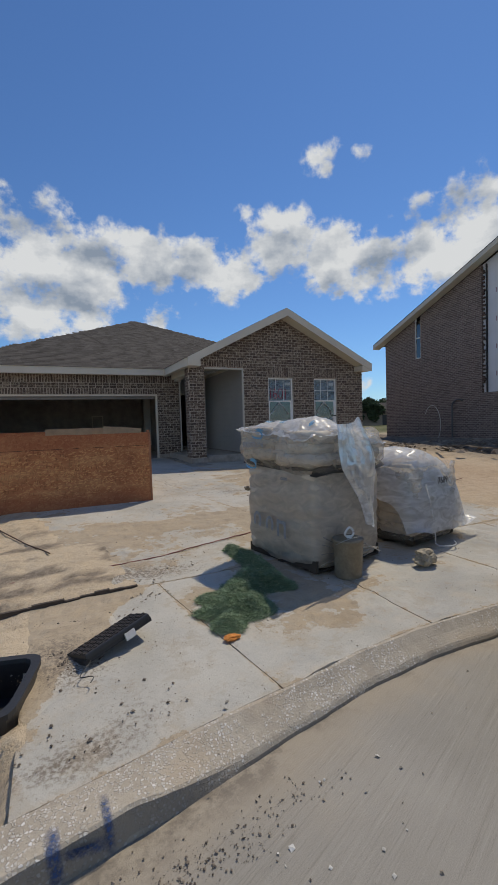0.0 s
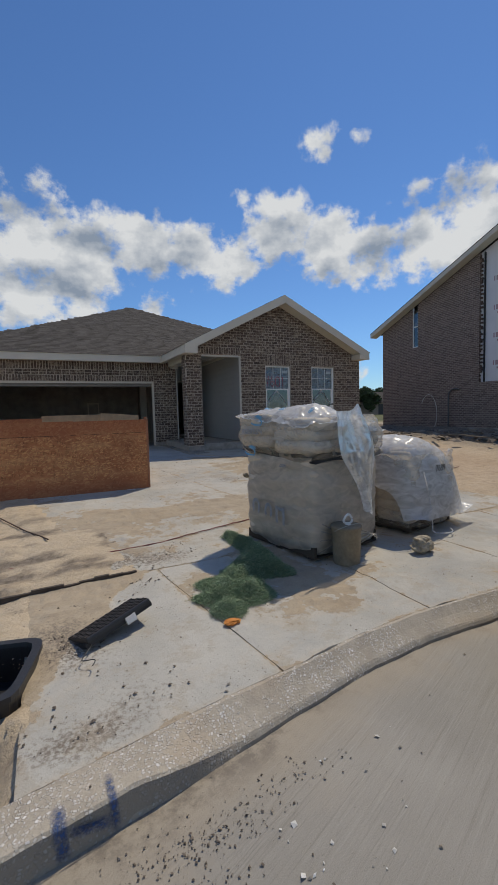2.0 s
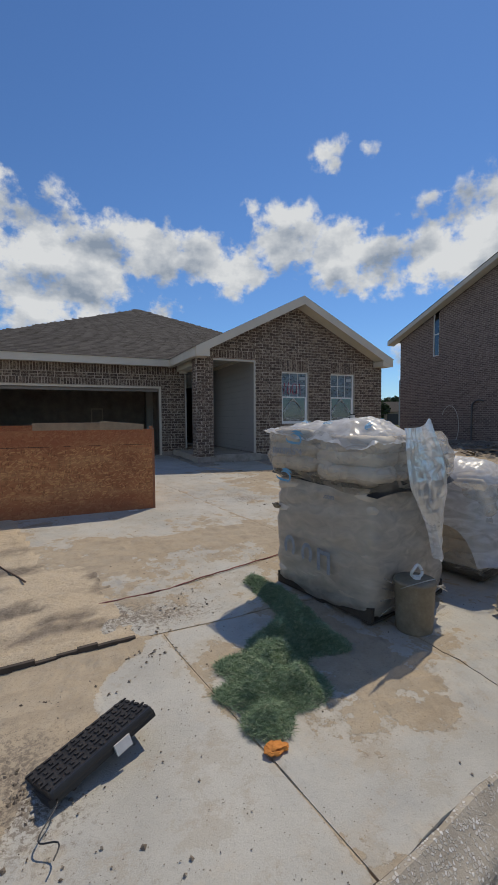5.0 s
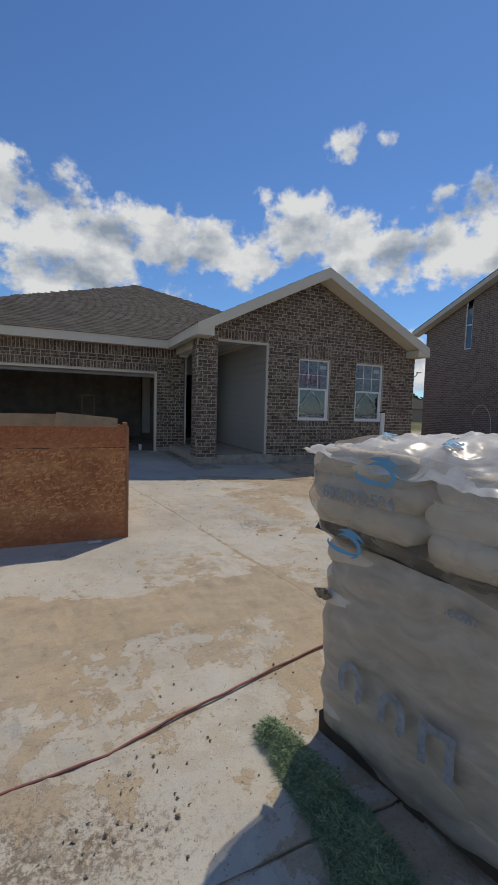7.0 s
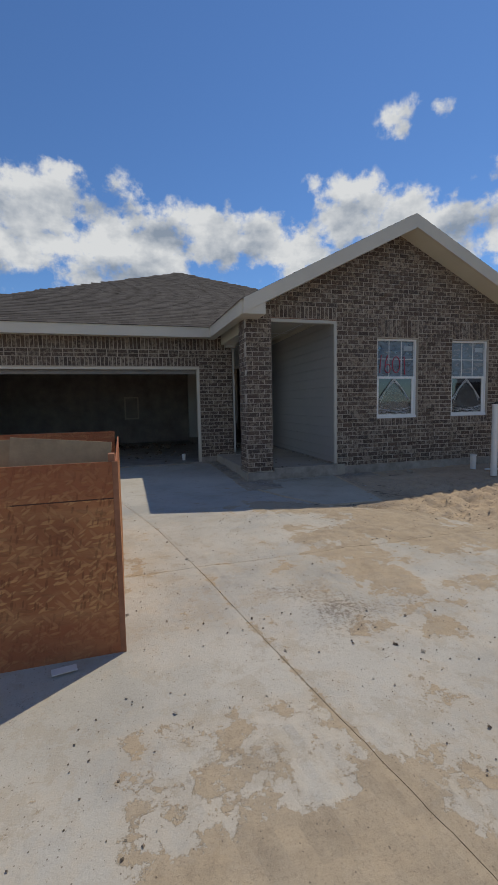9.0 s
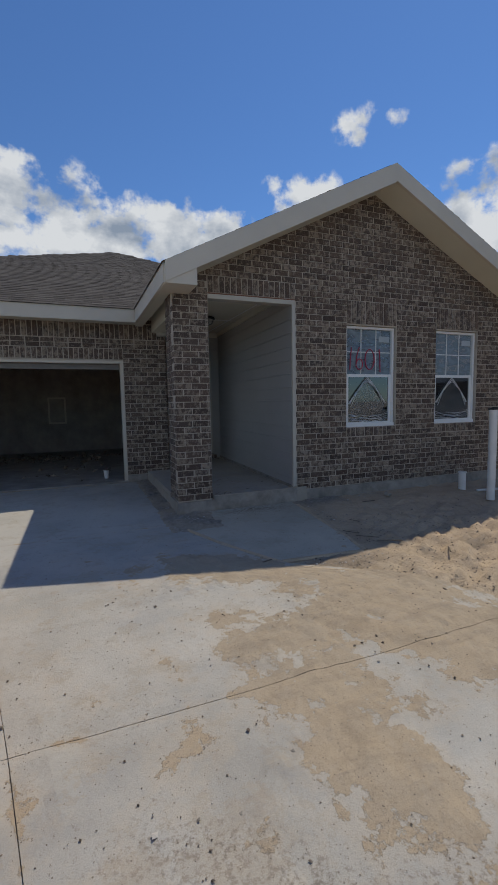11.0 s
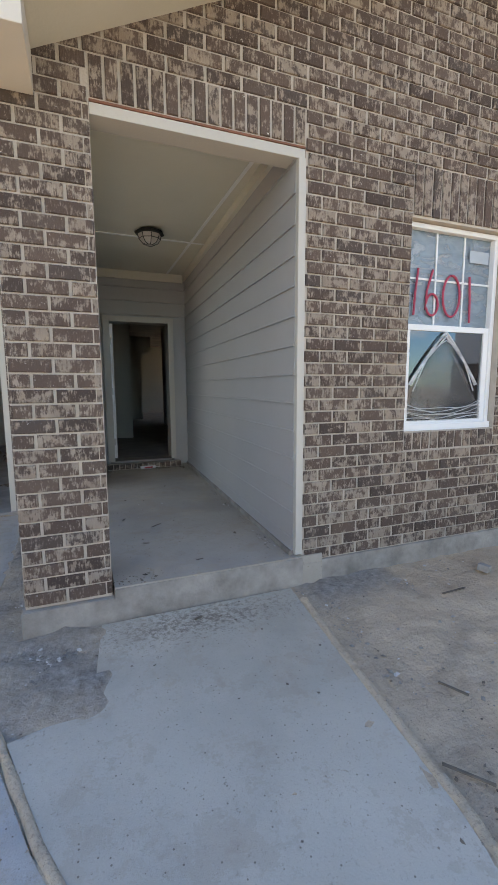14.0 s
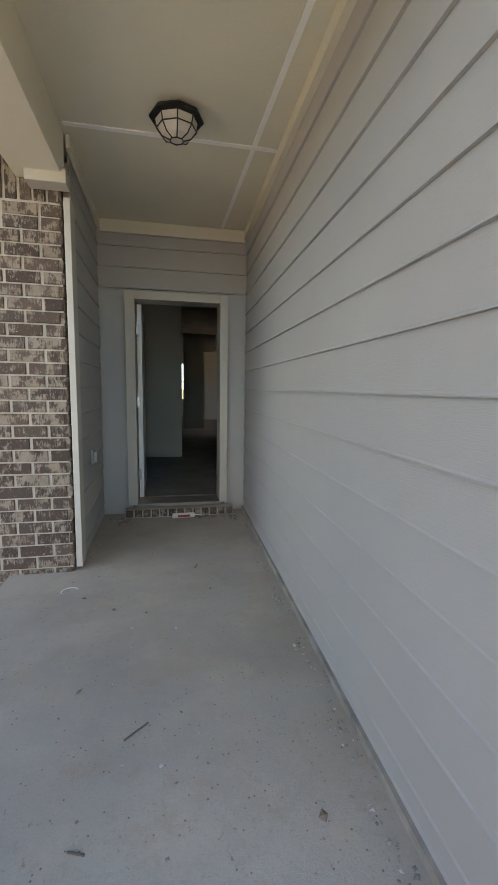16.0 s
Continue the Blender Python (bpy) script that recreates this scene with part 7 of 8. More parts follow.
def osb_bin():
    x1, y0, y1 = 1.80, 7.22, 9.6
    z0 = lie(1.5, 7.2)
    b = thing("waste_enclosure", (0, 0, 0), "open construction waste pen of reddish weathered flake board", "waste pen")
    boxes("front_panel", OSB, [(-3.0, 0.575 - 0.002, y0, y0 + 0.012, z0 + 0.0, z0 + 1.22)], b)
    boxes("front_panel", OSB, [(0.5732, x1 - 0.03, y0 - 0.0, y0 + 0.0115, z0 + 0.0, z0 + 1.215)], b)
    boxes("side_panel", OSB, [(x1 - 0.012, x1, y0 + 0.013, y1, z0 + 0.0, z0 + 1.21)], b)
    boxes("back_panel", OSB, [(-3.0, x1 - 0.04, y1, y1 + 0.012, z0 + 0.06, z0 + 1.27)], b)
    st = simple("reddish_stud", (0.30, 0.13, 0.07), 0.85, var=0.3)
    boxes("corner_post", st, [(x1 - 0.052, x1 - 0.0125, y0 + 0.013, y0 + 0.10, z0 + 0.0, z0 + 1.26)], b, bevel=0.003)
    boxes("stud", st, [(-0.66, -0.622, y0 + 0.0125, y0 + 0.10, z0 + 0.0, z0 + 1.2)], b, bevel=0.003)
    boxes("top_rail", st, [(-3.0, x1 - 0.055, y0 + 0.0125, y0 + 0.05, z0 + 1.16, z0 + 1.198)], b, bevel=0.003)
    boxes("corner_strip", st, [(x1 - 0.029, x1 + 0.004, y0 - 0.0035, y0 + 0.0125, z0 + 0.0, z0 + 1.216)], b, bevel=0.002)
    bd = boxes("leaning_board", simple("pale_board", (0.43, 0.30, 0.17), 0.85, var=0.2), [(-0.5, 0.5, 0, 0.018, 0, 0.95)], None, bevel=0.003)
    bd.matrix_world = pose(0.62, 7.9, z0 + 0.375, -6, 0.0, 3)
    tagged(bd, "pale timber board leaning inside the waste pen", "board")
    b2 = boxes("leaning_board", bpy.data.materials["pale_board"], [(-0.34, 0.34, 0, 0.018, 0, 1.33)], None, bevel=0.003)
    b2.matrix_world = pose(1.30, 7.70, z0 + 0.0, -6, 5, -4)
    tagged(b2, "pale timber board leaning at a slant inside the pen", "board")


osb_bin()


def pipes():
    pvc = simple("white_pvc", (0.70, 0.69, 0.66), 0.45, var=0.08)
    g = lie(8.3, 10.8)
    a = thing("vent_pipe", (8.30, 10.62, g - 0.0), "tall white plastic pipe with a black cap standing in dirt", "pipe")
    bm = bmesh.new()
    lathe(bm, [(0.055, 0), (0.055, 1.30), (0.048, 1.30), (0.048, 1.2)], 20)
    mesh_ob("pipe", bm, pvc, a, smooth=False)
    boxes("cap", simple("black_rubber", (0.02, 0.02, 0.02), 0.6), [(-0.06, 0.02, -0.05, 0.05, 1.301, 1.325), (0.02, 0.062, -0.03, 0.05, 1.301, 1.34)], a, bevel=0.008)
    c = thing("cleanout_pipe", (8.48, 11.28, g), "short white plastic cleanout pipe beside the footing", "pipe")
    bm = bmesh.new()
    lathe(bm, [(0.055, 0), (0.055, 0.28), (0.065, 0.281), (0.065, 0.305), (0.001, 0.306)], 20)
    mesh_ob("pipe", bm, pvc, c, smooth=False)
    e = thing("pipe_offcut", (8.62, 11.0, g + 0.04), "broken offcut of white plastic pipe lying on dirt", "pipe offcut", rz=-20)
    tube("pipe", pvc, [(-0.1, 0, 0), (0.12, 0.01, 0.005), (0.3, 0.03, 0.015)], 0.02, e)
    b = thing("storage_tote", (9.05, 10.35, lie(9, 10.3) + 0.0), "blue plastic tote with lid and white label", "tote", rz=6)
    blue = simple("blue_plastic", (0.02, 0.06, 0.19), 0.4, var=0.15, bump=0.001)
    bm = bmesh.new()
    vs, _ = box(bm, -0.24, 0.24, -0.17, 0.17, 0, 0.30)
    for v in vs[:4]:
        v.co.x *= 0.92
        v.co.y *= 0.9
    bmesh.ops.bevel(bm, geom=bm.edges[:], offset=0.02, segments=3, affect="EDGES")
    mesh_ob("body", bm, blue, b)
    boxes("lid", blue, [(-0.265, 0.265, -0.195, 0.195, 0.303, 0.335)], b, bevel=0.01)
    boxes("label", simple("label_grey", (0.55, 0.56, 0.55), 0.6), [(0.08, 0.19, -0.172, -0.168, 0.06, 0.16)], b)


pipes()


def car_corner():
    """A dark car parked along the kerb: its front reaches into the view."""
    c = thing("car", (5.01, 0.55, 0.0), "glossy dark grey car parked tight along the kerb", "car")
    k = Mat("dark_car_paint", 0.28, 0.3)
    k.b.inputs["Coat Weight"].default_value = 0.8
    k.color(ramp(k.nt, k.noise(2, 3), [(0.3, (0.035, 0.036, 0.042)), (0.7, (0.05, 0.051, 0.058))]))
    black = simple("car_black", (0.015, 0.015, 0.016), 0.5)
    L, W = 2.27, 0.92
    prof = [(-L, 0.30), (-L - 0.02, 0.50), (-L + 0.03, 0.68), (-L + 0.35, 0.80), (-1.25, 0.93), (-0.55, 1.36), (0.2, 1.45), (1.1, 1.40), (1.75, 1.02), (L - 0.1, 0.95), (L, 0.6), (L - 0.03, 0.30)]
    bm = bmesh.new()
    n = 14
    rows = []
    for i in range(n + 1):
        u = i / n * 2 - 1
        shrink = 1 - 0.10 * abs(u) ** 4
        row = []
        for x, z in prof:
            narrow = 1 - 0.22 * max(0, z - 0.9) / 0.5
            row.append(bm.verts.new((x * shrink, u * W * narrow, z if abs(u) < 1 else z * 0.985 + 0.005)))
        rows.append(row)
    for a, b in zip(rows, rows[1:]):
        for j in range(len(prof)):
            q = (j + 1) % len(prof)
            bm.faces.new((a[j], a[q], b[q], b[j]))
    bm.faces.new(rows[0][::-1]), bm.faces.new(rows[-1])
    mesh_ob("body", bm, k.m, c, smooth=True)
    boxes("lower_bumper", black, [(-L + 0.06, -L + 0.5, -W + 0.1, W - 0.1, 0.18, 0.31), (L - 0.5, L - 0.08, -W + 0.1, W - 0.1, 0.18, 0.31), (-L + 0.5, L - 0.5, -W + 0.06, W - 0.06, 0.2, 0.3)], c, bevel=0.03)
    for x in (-1.42, 1.38):
        for y in (-0.80, 0.80):
            bm = bmesh.new()
            lathe(bm, [(0.2, -0.1), (0.31, -0.1), (0.33, -0.07), (0.33, 0.07), (0.31, 0.1), (0.2, 0.1)], 28)
            bmesh.ops.transform(bm, matrix=pose(x, y, 0.33, 90), verts=bm.verts)
            w = mesh_ob("wheel", bm, black, c)
            bm = bmesh.new()
            lathe(bm, [(0.2, -0.09), (0.05, -0.06), (0.05, 0.06), (0.2, 0.09)], 20)
            bmesh.ops.transform(bm, matrix=pose(x, y, 0.33, 90), verts=bm.verts)
            mesh_ob("rim", bm, simple("alloy", (0.5, 0.5, 0.5), 0.35, 0.9) if x < 0 and y < 0 else bpy.data.materials["alloy"], w)
    boxes("side_window", GLASS, [(-0.9, 0.9, -0.84, -0.836, 1.0, 1.3), (-0.9, 0.9, 0.836, 0.84, 1.0, 1.3)], c)
    boxes("headlight", simple("lamp_plastic", (0.10, 0.10, 0.11), 0.2), [(-L - 0.01, -L + 0.2, -0.8, -0.45, 0.62, 0.7), (-L - 0.01, -L + 0.2, 0.45, 0.8, 0.62, 0.7)], c, bevel=0.02)


car_corner()


# ---- the porch's small things ----
def porch_things():
    l = thing("ceiling_lamp", (5.07, 13.90, 3.575), "black octagonal cage ceiling lamp with frosted glass, unlit", "ceiling lamp")
    blk = simple("black_metal", (0.018, 0.017, 0.016), 0.45, 0.3)
    gl = simple("frosted_glass", (0.50, 0.48, 0.44), 0.25, var=0.06)
    bm = bmesh.new()
    lathe(bm, [(0.08, 0), (0.14, -0.025), (0.152, -0.038), (0.152, -0.05), (0.125, -0.055)], 8)
    mesh_ob("canopy", bm, blk, l)
    bm = bmesh.new()
    prof = [(0.118, -0.056), (0.108, -0.10), (0.078, -0.138), (0.033, -0.155)]
    lathe(bm, prof, 8)
    mesh_ob("shade", bm, gl, l)
    for k in range(8):
        a = 2 * math.pi * k / 8
        tube("cage_bar", blk, [((r + 0.003) * math.cos(a), (r + 0.003) * math.sin(a), z) for r, z in prof], 0.0036, l)
    for r, z in ((0.111, -0.10), (0.037, -0.157)):
        tube("cage_ring", blk, [((r + 0.002) * math.cos(2 * math.pi * k / 8), (r + 0.002) * math.sin(2 * math.pi * k / 8), z) for k in range(8)], 0.0036, l, cyclic=True)
    o = thing("outlet", (4.425, 14.85, 1.47), "grey weatherproof outlet box on the siding", "outlet")
    boxes("plate", simple("grey_box", (0.30, 0.30, 0.30), 0.5, 0.4), [(-0.01, 0.012, -0.04, 0.04, -0.055, 0.055)], o, bevel=0.004)
    boxes("cover", bpy.data.materials["grey_box"], [(0.0125, 0.04, -0.03, 0.03, -0.045, 0.045)], o, bevel=0.006)
    c = thing("caulk_tube", (5.18, 15.40, 0.79), "white sealant tube with red print lying on the porch", "sealant tube", rz=4)
    bm = bmesh.new()
    lathe(bm, [(0.024, -0.11), (0.024, 0.10), (0.018, 0.105), (0.006, 0.11), (0.003, 0.17)], 16)
    bmesh.ops.transform(bm, matrix=pose(0, 0, 0, 0, 90), verts=bm.verts)
    mesh_ob("tube", bm, simple("white_tube", (0.7, 0.68, 0.66), 0.5), c)
    boxes("red_band", simple("red_ink", (0.35, 0.05, 0.05), 0.6), [(-0.06, 0.06, -0.0255, -0.0235, -0.01, 0.012)], c)
    cup = thing("paper_cup", (3.25, 14.75, 0.613), "white paper cup with a straw on the garage floor", "cup")
    bm = bmesh.new()
    lathe(bm, [(0.035, 0), (0.05, 0.14), (0.053, 0.142), (0.053, 0.15), (0.03, 0.155)], 20)
    mesh_ob("cup", bm, simple("white_paper", (0.72, 0.72, 0.70), 0.7), cup)
    tube("straw", bpy.data.materials["red_ink"], [(0.01, 0, 0.15), (0.02, 0.01, 0.21)], 0.003, cup)
    pb = boxes("loose_board", simple("tan_plywood", (0.34, 0.27, 0.18), 0.85), [(-0.16, 0.16, -0.33, 0.33, 0, 0.015)], None, bevel=0.002)
    pb.matrix_world = pose(1.10, 14.22, 0.605, 1.5, 0, -4)
    tagged(pb, "tan plywood ramp board at the garage threshold", "board")


porch_things()


def scatter(name, label, category, spots, mat, rnd, lo, hi, flat=0.5, parent=None, zf=None):
    """Many small angular bits, joined: spots are (x, y, spread, count)."""
    verts, faces = [], []
    base = [Vector(v) for v in ((1, 0, 0), (-1, 0.1, 0), (0, 1, 0.1), (0.1, -1, 0), (0.1, 0, 1), (0, 0.1, -0.5))]
    tri = ((0, 2, 4), (2, 1, 4), (1, 3, 4), (3, 0, 4), (2, 0, 5), (1, 2, 5), (3, 1, 5), (0, 3, 5))
    for sx, sy, sp, cnt, *rest in spots:
        spy = rest[0] if rest else sp
        for _ in range(cnt):
            x, y = sx + rnd.gauss(0, sp), sy + rnd.gauss(0, spy)
            s = lo * (hi / lo) ** (rnd.random() ** 2.2)
            z = (zf or lie)(x, y)
            m = pose(x, y, z + s * flat * 0.3, rnd.uniform(-25, 25), rnd.uniform(-25, 25), rnd.uniform(0, 360)) @ Matrix.Diagonal((s, s * rnd.uniform(0.5, 1), s * flat, 1))
            b = len(verts)
            verts += [tuple(m @ (v * rnd.uniform(0.75, 1.2))) for v in base]
            faces += [tuple(b + i for i in f) for f in tri]
    me = bpy.data.meshes.new(name)
    me.from_pydata(verts, [], faces)
    me.materials.append(mat)
    ob = new(name, me)
    if parent:
        ob.parent = parent
    return tagged(ob, label, category, kind="stuff")


def debris():
    rnd = random.Random(21)
    clod = Mat("dark_clods", 0.95)
    clod.color(ramp(clod.nt, clod.rand(True), [(0.0, (0.10, 0.08, 0.06)), (0.5, (0.19, 0.15, 0.115)), (1.0, (0.33, 0.275, 0.21))]))
    grit = Mat("pale_chips", 0.9)
    grit.color(ramp(grit.nt, grit.rand(True), [(0.0, (0.20, 0.18, 0.15)), (0.7, (0.34, 0.31, 0.265)), (1.0, (0.62, 0.59, 0.54))]))
    spots = [(rnd.uniform(-0.6, 6.3), rnd.uniform(4.0, 11.0), 0.35, 60) for _ in range(150)]
    spots += [(rnd.uniform(0.0, 1.2), rnd.uniform(1.75, 3.4), 0.22, 18) for _ in range(22)] + [(rnd.uniform(1.2, 5.0), rnd.uniform(1.9, 3.2), 0.25, 16) for _ in range(24)]
    scatter("soil_crumbs", "scattered dark soil crumbs on the concrete", "soil crumbs", spots, clod.m, rnd, 0.0015, 0.009, 0.6, zf=lambda x, y: lie(x, y) + 0.003)
    heaps = [(0.25, 1.85, 0.24, 90, 0.10), (0.55, 2.0, 0.22, 50, 0.1), (0.35, 2.45, 0.16, 36), (0.1, 2.75, 0.14, 260, 0.12), (0.05, 3.1, 0.25, 200), (-0.2, 3.0, 0.3, 260), (0.95, 3.55, 0.10, 90, 0.08),
             (0.3, 3.9, 0.5, 260, 0.15), (0.6, 4.75, 0.6, 420, 0.2), (2.9, 7.2, 0.4, 60), (3.6, 6.8, 0.3, 90), (4.0, 9.55, 0.5, 180, 0.12), (6.6, 9.6, 0.8, 1100, 0.6), (7.6, 9.3, 0.6, 700, 0.5), (5.2, 10.6, 0.3, 120, 0.6), (4.9, 11.3, 0.4, 160, 0.15), (0.20, 2.62, 0.07, 420, 0.07), (0.12, 2.85, 0.12, 300, 0.10), (0.3, 3.25, 0.25, 200, 0.10), (5.9, 9.0, 0.5, 260, 0.4), (5.6, 10.0, 0.25, 160, 0.12), (1.5, 3.0, 0.2, 160), (2.2, 4.3, 0.3, 120), (5.2, 8.9, 0.45, 900, 0.35), (4.7, 9.15, 0.3, 300, 0.12), (5.6, 8.2, 0.5, 500, 0.5), (0.9, 4.15, 0.5, 500, 0.16)]
    scatter("soil_clods", "loose brown clods of soil", "soil clods", heaps, clod.m, rnd, 0.0015, 0.016, 0.6, zf=lambda x, y: lie(x, y) + (0.02 if x > 5.7 and y > 8.5 else 0.004))
    gutter = [(0.62, 1.15, 0.20, 520, 0.05), (1.05, 1.24, 0.2, 160, 0.04), (0.5, 0.98, 0.2, 260, 0.07), (2.0, 0.9, 0.9, 70, 0.4), (0.7, 0.6, 0.5, 60, 0.3)]
    scatter("gutter_grit", "small clods and grit in the gutter", "grit", gutter, clod.m, rnd, 0.0012, 0.011, 0.6, zf=lambda x, y: 0.003)
    white = Mat("white_chips", 0.85)
    white.color(ramp(white.nt, white.rand(True), [(0.0, (0.55, 0.52, 0.47)), (1.0, (0.80, 0.79, 0.76))]))
    scatter("white_chips", "broken white ceramic chips on the road", "chips", [(0.78, 0.66, 0.10, 16, 0.06), (1.0, 0.80, 0.12, 6, 0.06), (0.95, 1.0, 0.03, 3), (1.8, 1.25, 0.3, 3, 0.05)], white.m, rnd, 0.006, 0.018, 0.25, zf=lambda x, y: 0.004)
    chips = [(0.8, 0.72, 0.25, 10, 0.12), (1.55, 1.0, 0.3, 8), (1.1, 1.78, 0.2, 10, 0.05), (1.8, 6.9, 0.8, 30), (3.0, 8.0, 1.2, 40)]
    scatter("pale_chips", "scattered white chips of broken concrete", "chips", chips, grit.m, rnd, 0.005, 0.022, 0.3, zf=lambda x, y: 0.003 if y < kerb_y(x) else lie(x, y) + 0.004)
    # rubble strip between driveway and porch
    side = [(4.05, 11.30, 0.14, 900, 0.16), (5.0, 9.55, 0.22, 260, 0.05), (4.95, 11.5, 0.35, 320, 0.09), (3.86, 12.2, 0.05, 260, 0.4), (3.87, 13.2, 0.06, 200, 0.4), (4.6, 11.6, 0.3, 160, 0.05), (5.75, 11.3, 0.1, 160, 0.25), (6.2, 11.45, 0.35, 700, 0.14), (5.95, 10.9, 0.25, 400, 0.4), (7.2, 11.4, 0.6, 400, 0.15), (8.0, 11.5, 0.9, 260, 0.08)]
    scatter("porch_rubble", "grey mortar droppings and rubble by the footing", "rubble", side, grit.m, rnd, 0.003, 0.020, 0.5, zf=lambda x, y: lie(x, y) - 0.005)
    pd = [(4.62, 15.4, 0.10, 120, 0.06), (5.65, 15.4, 0.1, 110, 0.06), (4.55, 15.0, 0.12, 50, 0.3), (4.95, 13.5, 0.4, 40, 0.9), (4.5, 14.3, 0.06, 50, 0.1), (4.62, 15.32, 0.07, 160, 0.08), (5.45, 15.38, 0.10, 120, 0.05)] + [(5.745 + (y - 15.62) * 0.046, y, 0.022, 60, 0.12) for y in (12.1, 12.6, 13.1, 13.6, 14.1, 14.6, 15.1)]
    scatter("porch_crumbs", "dust crumbs and plaster bits on the porch floor", "crumbs", pd, grit.m, rnd, 0.003, 0.014, 0.4, zf=lambda x, y: 0.768)
    scatter("porch_litter", "dark scraps of bark and mortar by the door sill", "litter", [(4.60, 15.36, 0.06, 60, 0.06), (5.42, 15.40, 0.08, 26, 0.03), (5.66, 15.36, 0.03, 30, 0.05), (4.9, 12.9, 0.3, 14, 0.5), (4.6, 11.75, 0.12, 40, 0.04)], clod.m, rnd, 0.006, 0.026, 0.4, zf=lambda x, y: 0.768 if y > 11.69 else lie(x, y) + 0.02)
    for x, y, l, a in ((4.86, 12.75, 0.11, 40), (4.72, 12.35, 0.05, -20), (5.2, 14.2, 0.06, 70), (5.02, 11.9, 0.05, 10)):
        w = boxes("wood_splinter", clod.m, [(-l / 2, l / 2, -0.003, 0.003, 0, 0.004)], None)
        w.matrix_world = pose(x, y, 0.768, 0, 0, a)
        tagged(w, "thin dark wood splinter on the porch slab", "splinter", "splinters on the porch")
    gd = [(2.6, 18.5, 0.8, 200, 0.5), (0.8, 18.9, 0.9, 160, 0.4), (-0.8, 16.0, 0.5, 160, 0.4), (2.9, 16.0, 0.5, 60)]
    scatter("garage_rubbish", "dark scraps and dust on the garage floor", "rubbish", gd, clod.m, rnd, 0.01, 0.14, 0.5, zf=lambda x, y: 0.615)
    # mud and broken stuff along the neighbour's wall
    nb = [(15.6, 12.5, 0.8, 1500, 3.2), (14.0, 12.5, 0.8, 900, 3.0), (12.6, 12.5, 0.6, 260, 2.6)]
    scatter("mud_heaps", "dark churned mud and rubble along the neighbour's wall", "mud", nb, clod.m, rnd, 0.03, 0.20, 0.45, zf=lambda x, y: 0.62)
    # single boards and scraps
    wood = simple("grey_scrap_wood", (0.16, 0.125, 0.09), 0.9, var=0.35)
    for k in range(34):
        x, y = rnd.uniform(11.3, 15.5), rnd.uniform(8.5, 18.5)
        w = boxes("scrap_board", wood, [(-rnd.uniform(0.2, 0.8), rnd.uniform(0.2, 0.8), -0.045, 0.045, 0, 0.03)], None)
        w.matrix_world = pose(x, y, 0.66 + 0.02 * rnd.random(), rnd.uniform(-5, 5), rnd.uniform(-4, 4), rnd.uniform(0, 180))
        tagged(w, "dirty broken board lying in the mud", "scrap board", "scrap boards in the mud")
    for x, y, l, a in ((4.35, 9.75, 0.10, 20), (5.55, 10.15, 0.16, -50), (5.62, 9.95, 0.22, -35), (5.75, 9.75, 0.25, -20), (4.9, 11.5, 0.05, 30), (6.6, 11.2, 0.2, 5), (5.85, 10.5, 0.12, -60), (6.1, 9.3, 0.15, 50)):
        w = boxes("wood_splinter", wood, [(-l * 0.55, l * 0.55, -0.006, 0.006, 0, 0.006)], None)
        w.matrix_world = pose(x, y, lie(x, y) + 0.02, 0, 2, a)
        tagged(w, "thin weathered wood splinter on the ground", "splinter", "splinters by the walkway")
    pl = simple("pale_plastic", (0.66, 0.66, 0.64), 0.6)
    s = tube("plastic_strip", pl, [(4.40 + 0.05 * math.cos(a), 13.95 + 0.05 * math.sin(a), 0.772) for a in np.linspace(0.5, 3.6, 10)], 0.004)
    tagged(s, "curl of white plastic strip on the porch", "plastic strip")
    pap = boxes("torn_paper", pl, [(-0.07, 0.07, -0.03, 0.03, 0, 0.004)], None)
    pap.matrix_world = pose(1.45, 7.12, lie(1.4, 7.1) + 0.015, 3, 2, 12)
    tagged(pap, "torn white packaging scrap beside the pen", "paper scrap")
    bl = boxes("broken_block", FOOTING, [(-0.06, 0.06, -0.04, 0.04, 0, 0.05)], None, bevel=0.01)
    bl.matrix_world = pose(7.05, 11.35, lie(7, 11.3) + 0.02, 8, 14, 30)
    tagged(bl, "grey broken chunk of mortar beside the footing", "mortar chunk")


debris()


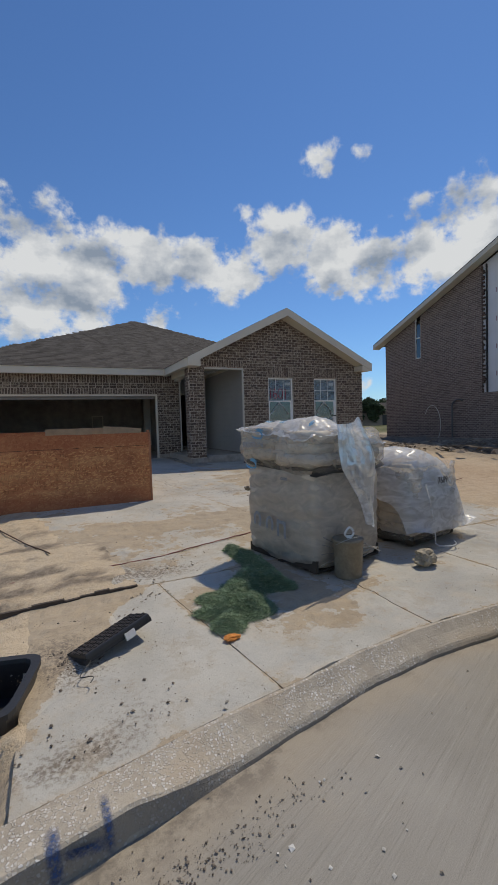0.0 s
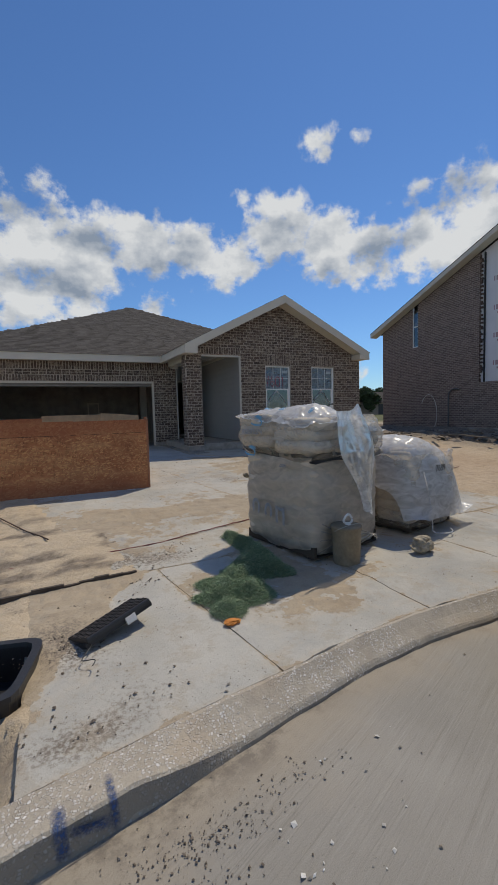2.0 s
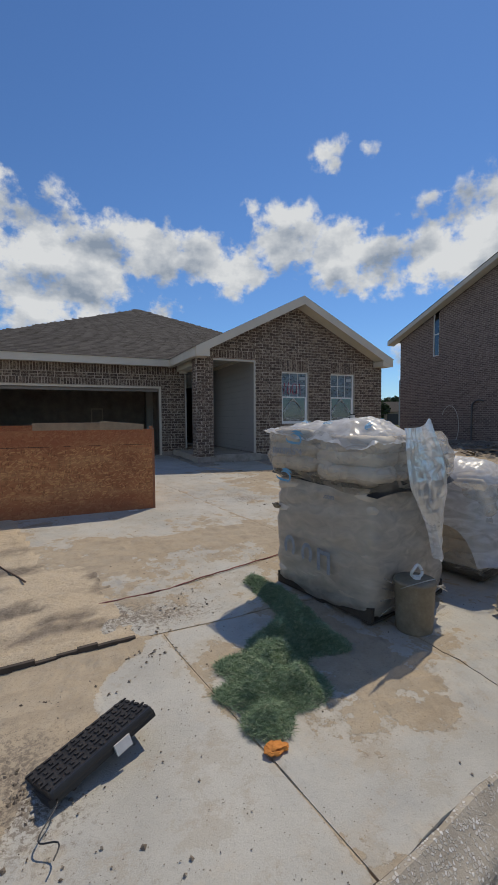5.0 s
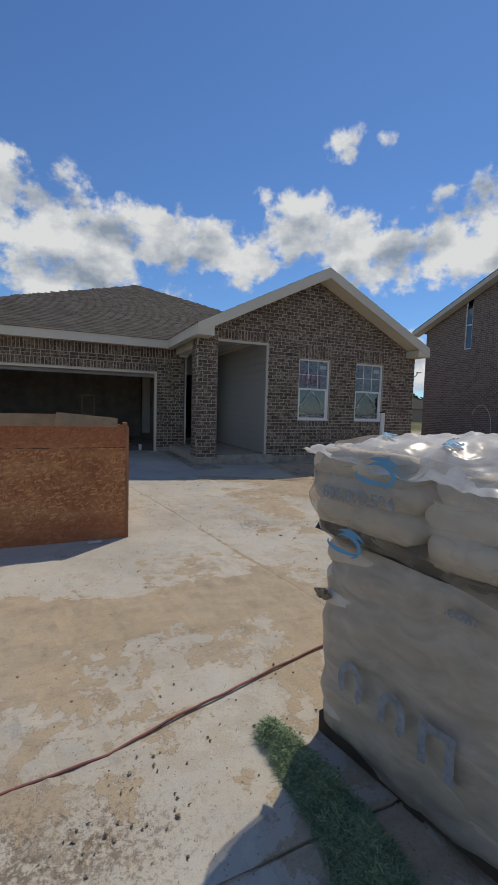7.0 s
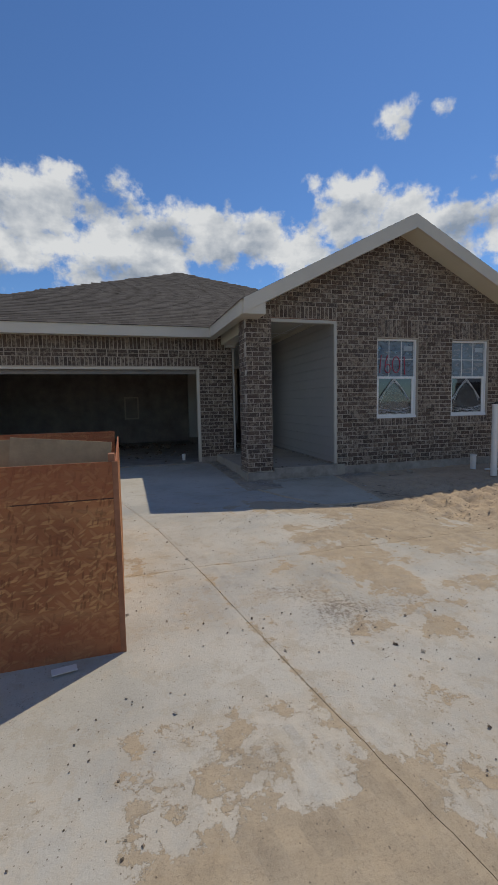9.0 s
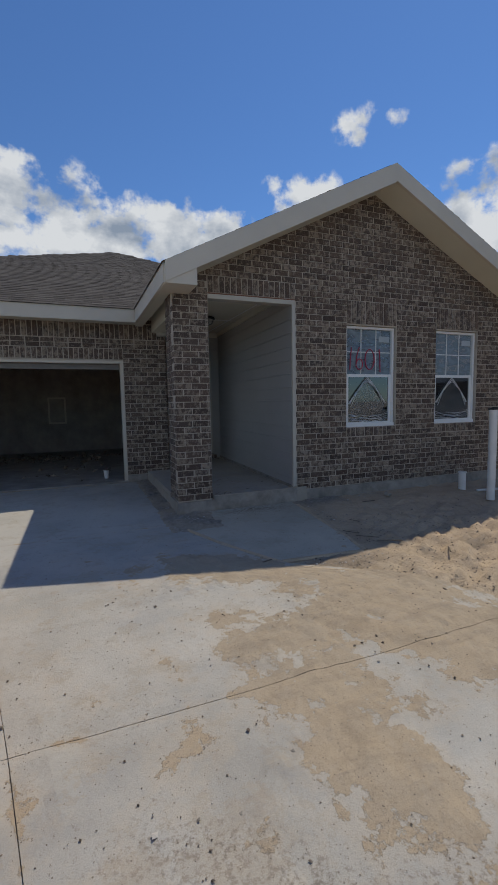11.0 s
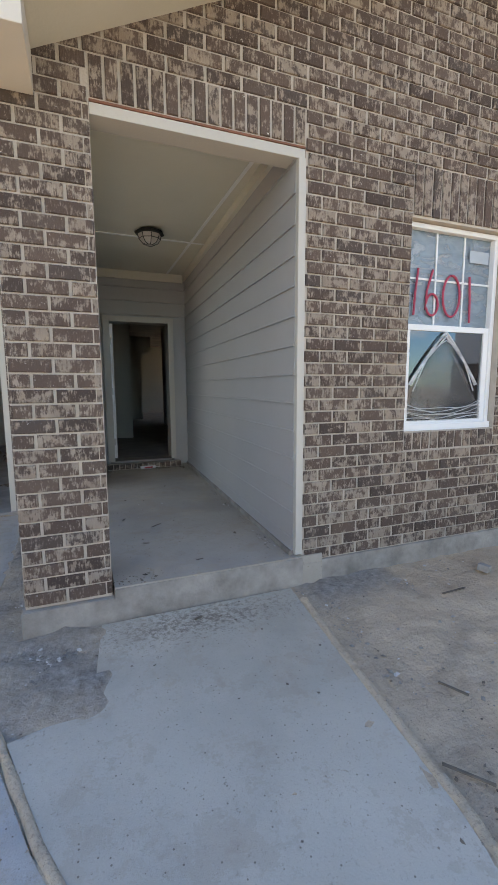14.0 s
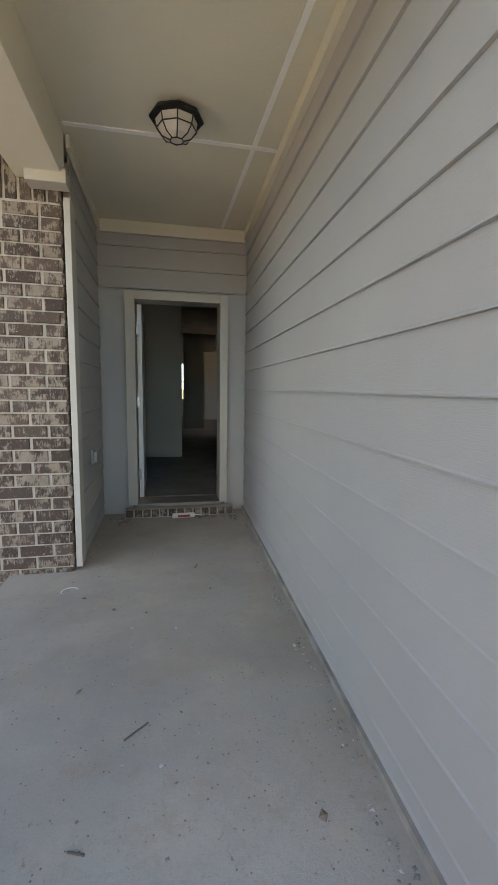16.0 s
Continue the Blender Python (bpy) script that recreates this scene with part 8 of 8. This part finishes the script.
def kerb_paint():
    """Blue utility paint sprayed over the kerb."""
    k = Mat("blue_marking_paint", 0.8)
    k.color((0.03, 0.075, 0.20))
    nz = k.noise(55, 5, 0.75)
    tr, mx = k.node("ShaderNodeBsdfTransparent"), k.node("ShaderNodeMixShader")
    at = k.math("MULTIPLY", k.attr("cover"), k.step(nz, 0.30, 0.62))
    k.link(at, mx.inputs[0]), k.link(tr.outputs[0], mx.inputs[1]), k.link(k.b.outputs[0], mx.inputs[2])
    k.link(mx.outputs[0], k.nt.nodes["Material Output"].inputs[0])
    for x0, x1, y0, y1, h in ((0.10, 0.16, 0.0, 0.10, 1), (0.16, 0.33, 0.0, 0.03, 0), (0.31, 0.35, -0.0, 0.13, 1)):
        bm = bmesh.new()
        lay = bm.verts.layers.float.new("cover")
        g = []
        for j in range(15):
            v = j / 14
            row = []
            for i in range(9):
                u = i / 8
                x = x0 + (x1 - x0) * u - 0.02 * v
                if v < 0.5:
                    y, z = kerb_y(x) - 0.019, 0.0 + 0.118 * v * 2
                    if not h:
                        z = 0.02 + 0.06 * v * 2 + 0.05 * (1 - u)
                else:
                    w = (v - 0.5) * 2
                    y, z = kerb_y(x) - 0.012 + 0.012 * min(1, w * 6) + (y1) * w, 0.139 + 0.004
                    if w < 0.01:
                        z = 0.128
                    if not h:
                        z, y = 0.08 + 0.02 * w, kerb_y(x) - 0.019
                q = bm.verts.new((x, y, z))
                q[lay] = 0.95 * math.sin(math.pi * u) ** 0.7 * min(1, 4 * (1 - v)) * min(1, 6 * v + 0.1)
                row.append(q)
            g.append(row)
        for a, b in zip(g, g[1:]):
            for i in range(8):
                bm.faces.new((a[i], a[i + 1], b[i + 1], b[i]))
        ob = mesh_ob("utility_mark", bm, k.m)
        tagged(ob, "blue sprayed utility mark on the kerb", "paint mark")


kerb_paint()

# ---- the bricks, one by one near the walk, joined beyond ----
CACHE = {}


def lay_bricks():
    rnd = random.Random(3)
    for name, parent, m, rows, (near, reach) in BRICKS:
        rot = m.to_3x3()
        if rot.determinant() < 0:
            rot = rot @ Matrix.Diagonal((-1, 1, 1))
        rot = rot.to_4x4()
        rows = sorted(rows, key=lambda r: abs((m @ Vector((r[0], 0, r[1]))).x - 4.6) + abs(r[1] - 1.9) * 0.9)
        limit = 300
        joined_v, joined_f = [], []
        for k, (u, z, l, h) in enumerate(rows):
            if l < 0.02 or h < 0.02:
                continue
            key = (round(l, 2), round(h, 2))
            proud = rnd.uniform(-0.003, 0.002)
            tilt = pose(0, 0, 0, rnd.uniform(-0.5, 0.5), rnd.uniform(-0.5, 0.5), rnd.uniform(-0.6, 0.6))
            at = Matrix.Translation(m @ Vector((u, proud, z))) @ rot @ tilt
            if key not in CACHE:
                CACHE[key] = brick_mesh("brick", key[0] if l > h else l, key[1] if h < l else h)
            if k < limit:
                ob = bpy.data.objects.new("brick", CACHE[key])
                scene.collection.objects.link(ob)
                ob.parent = parent
                ob.matrix_basis = (parent.matrix_basis.inverted() if parent else Matrix()) @ at
            else:
                me = CACHE[key]
                b = len(joined_v)
                joined_v += [tuple(at @ v.co) for v in me.vertices]
                joined_f += [tuple(b + i for i in p.vertices) for p in me.polygons]
        if joined_f:
            me = bpy.data.meshes.new("brickwork")
            me.from_pydata(joined_v, [], joined_f)
            me.materials.append(BRICK_J)
            ob = new("brickwork", me)
            ob.parent = parent
            ob.matrix_basis = parent.matrix_basis.inverted()
            tagged(ob, "mottled dark brown bricks", kind="stuff")


lay_bricks()
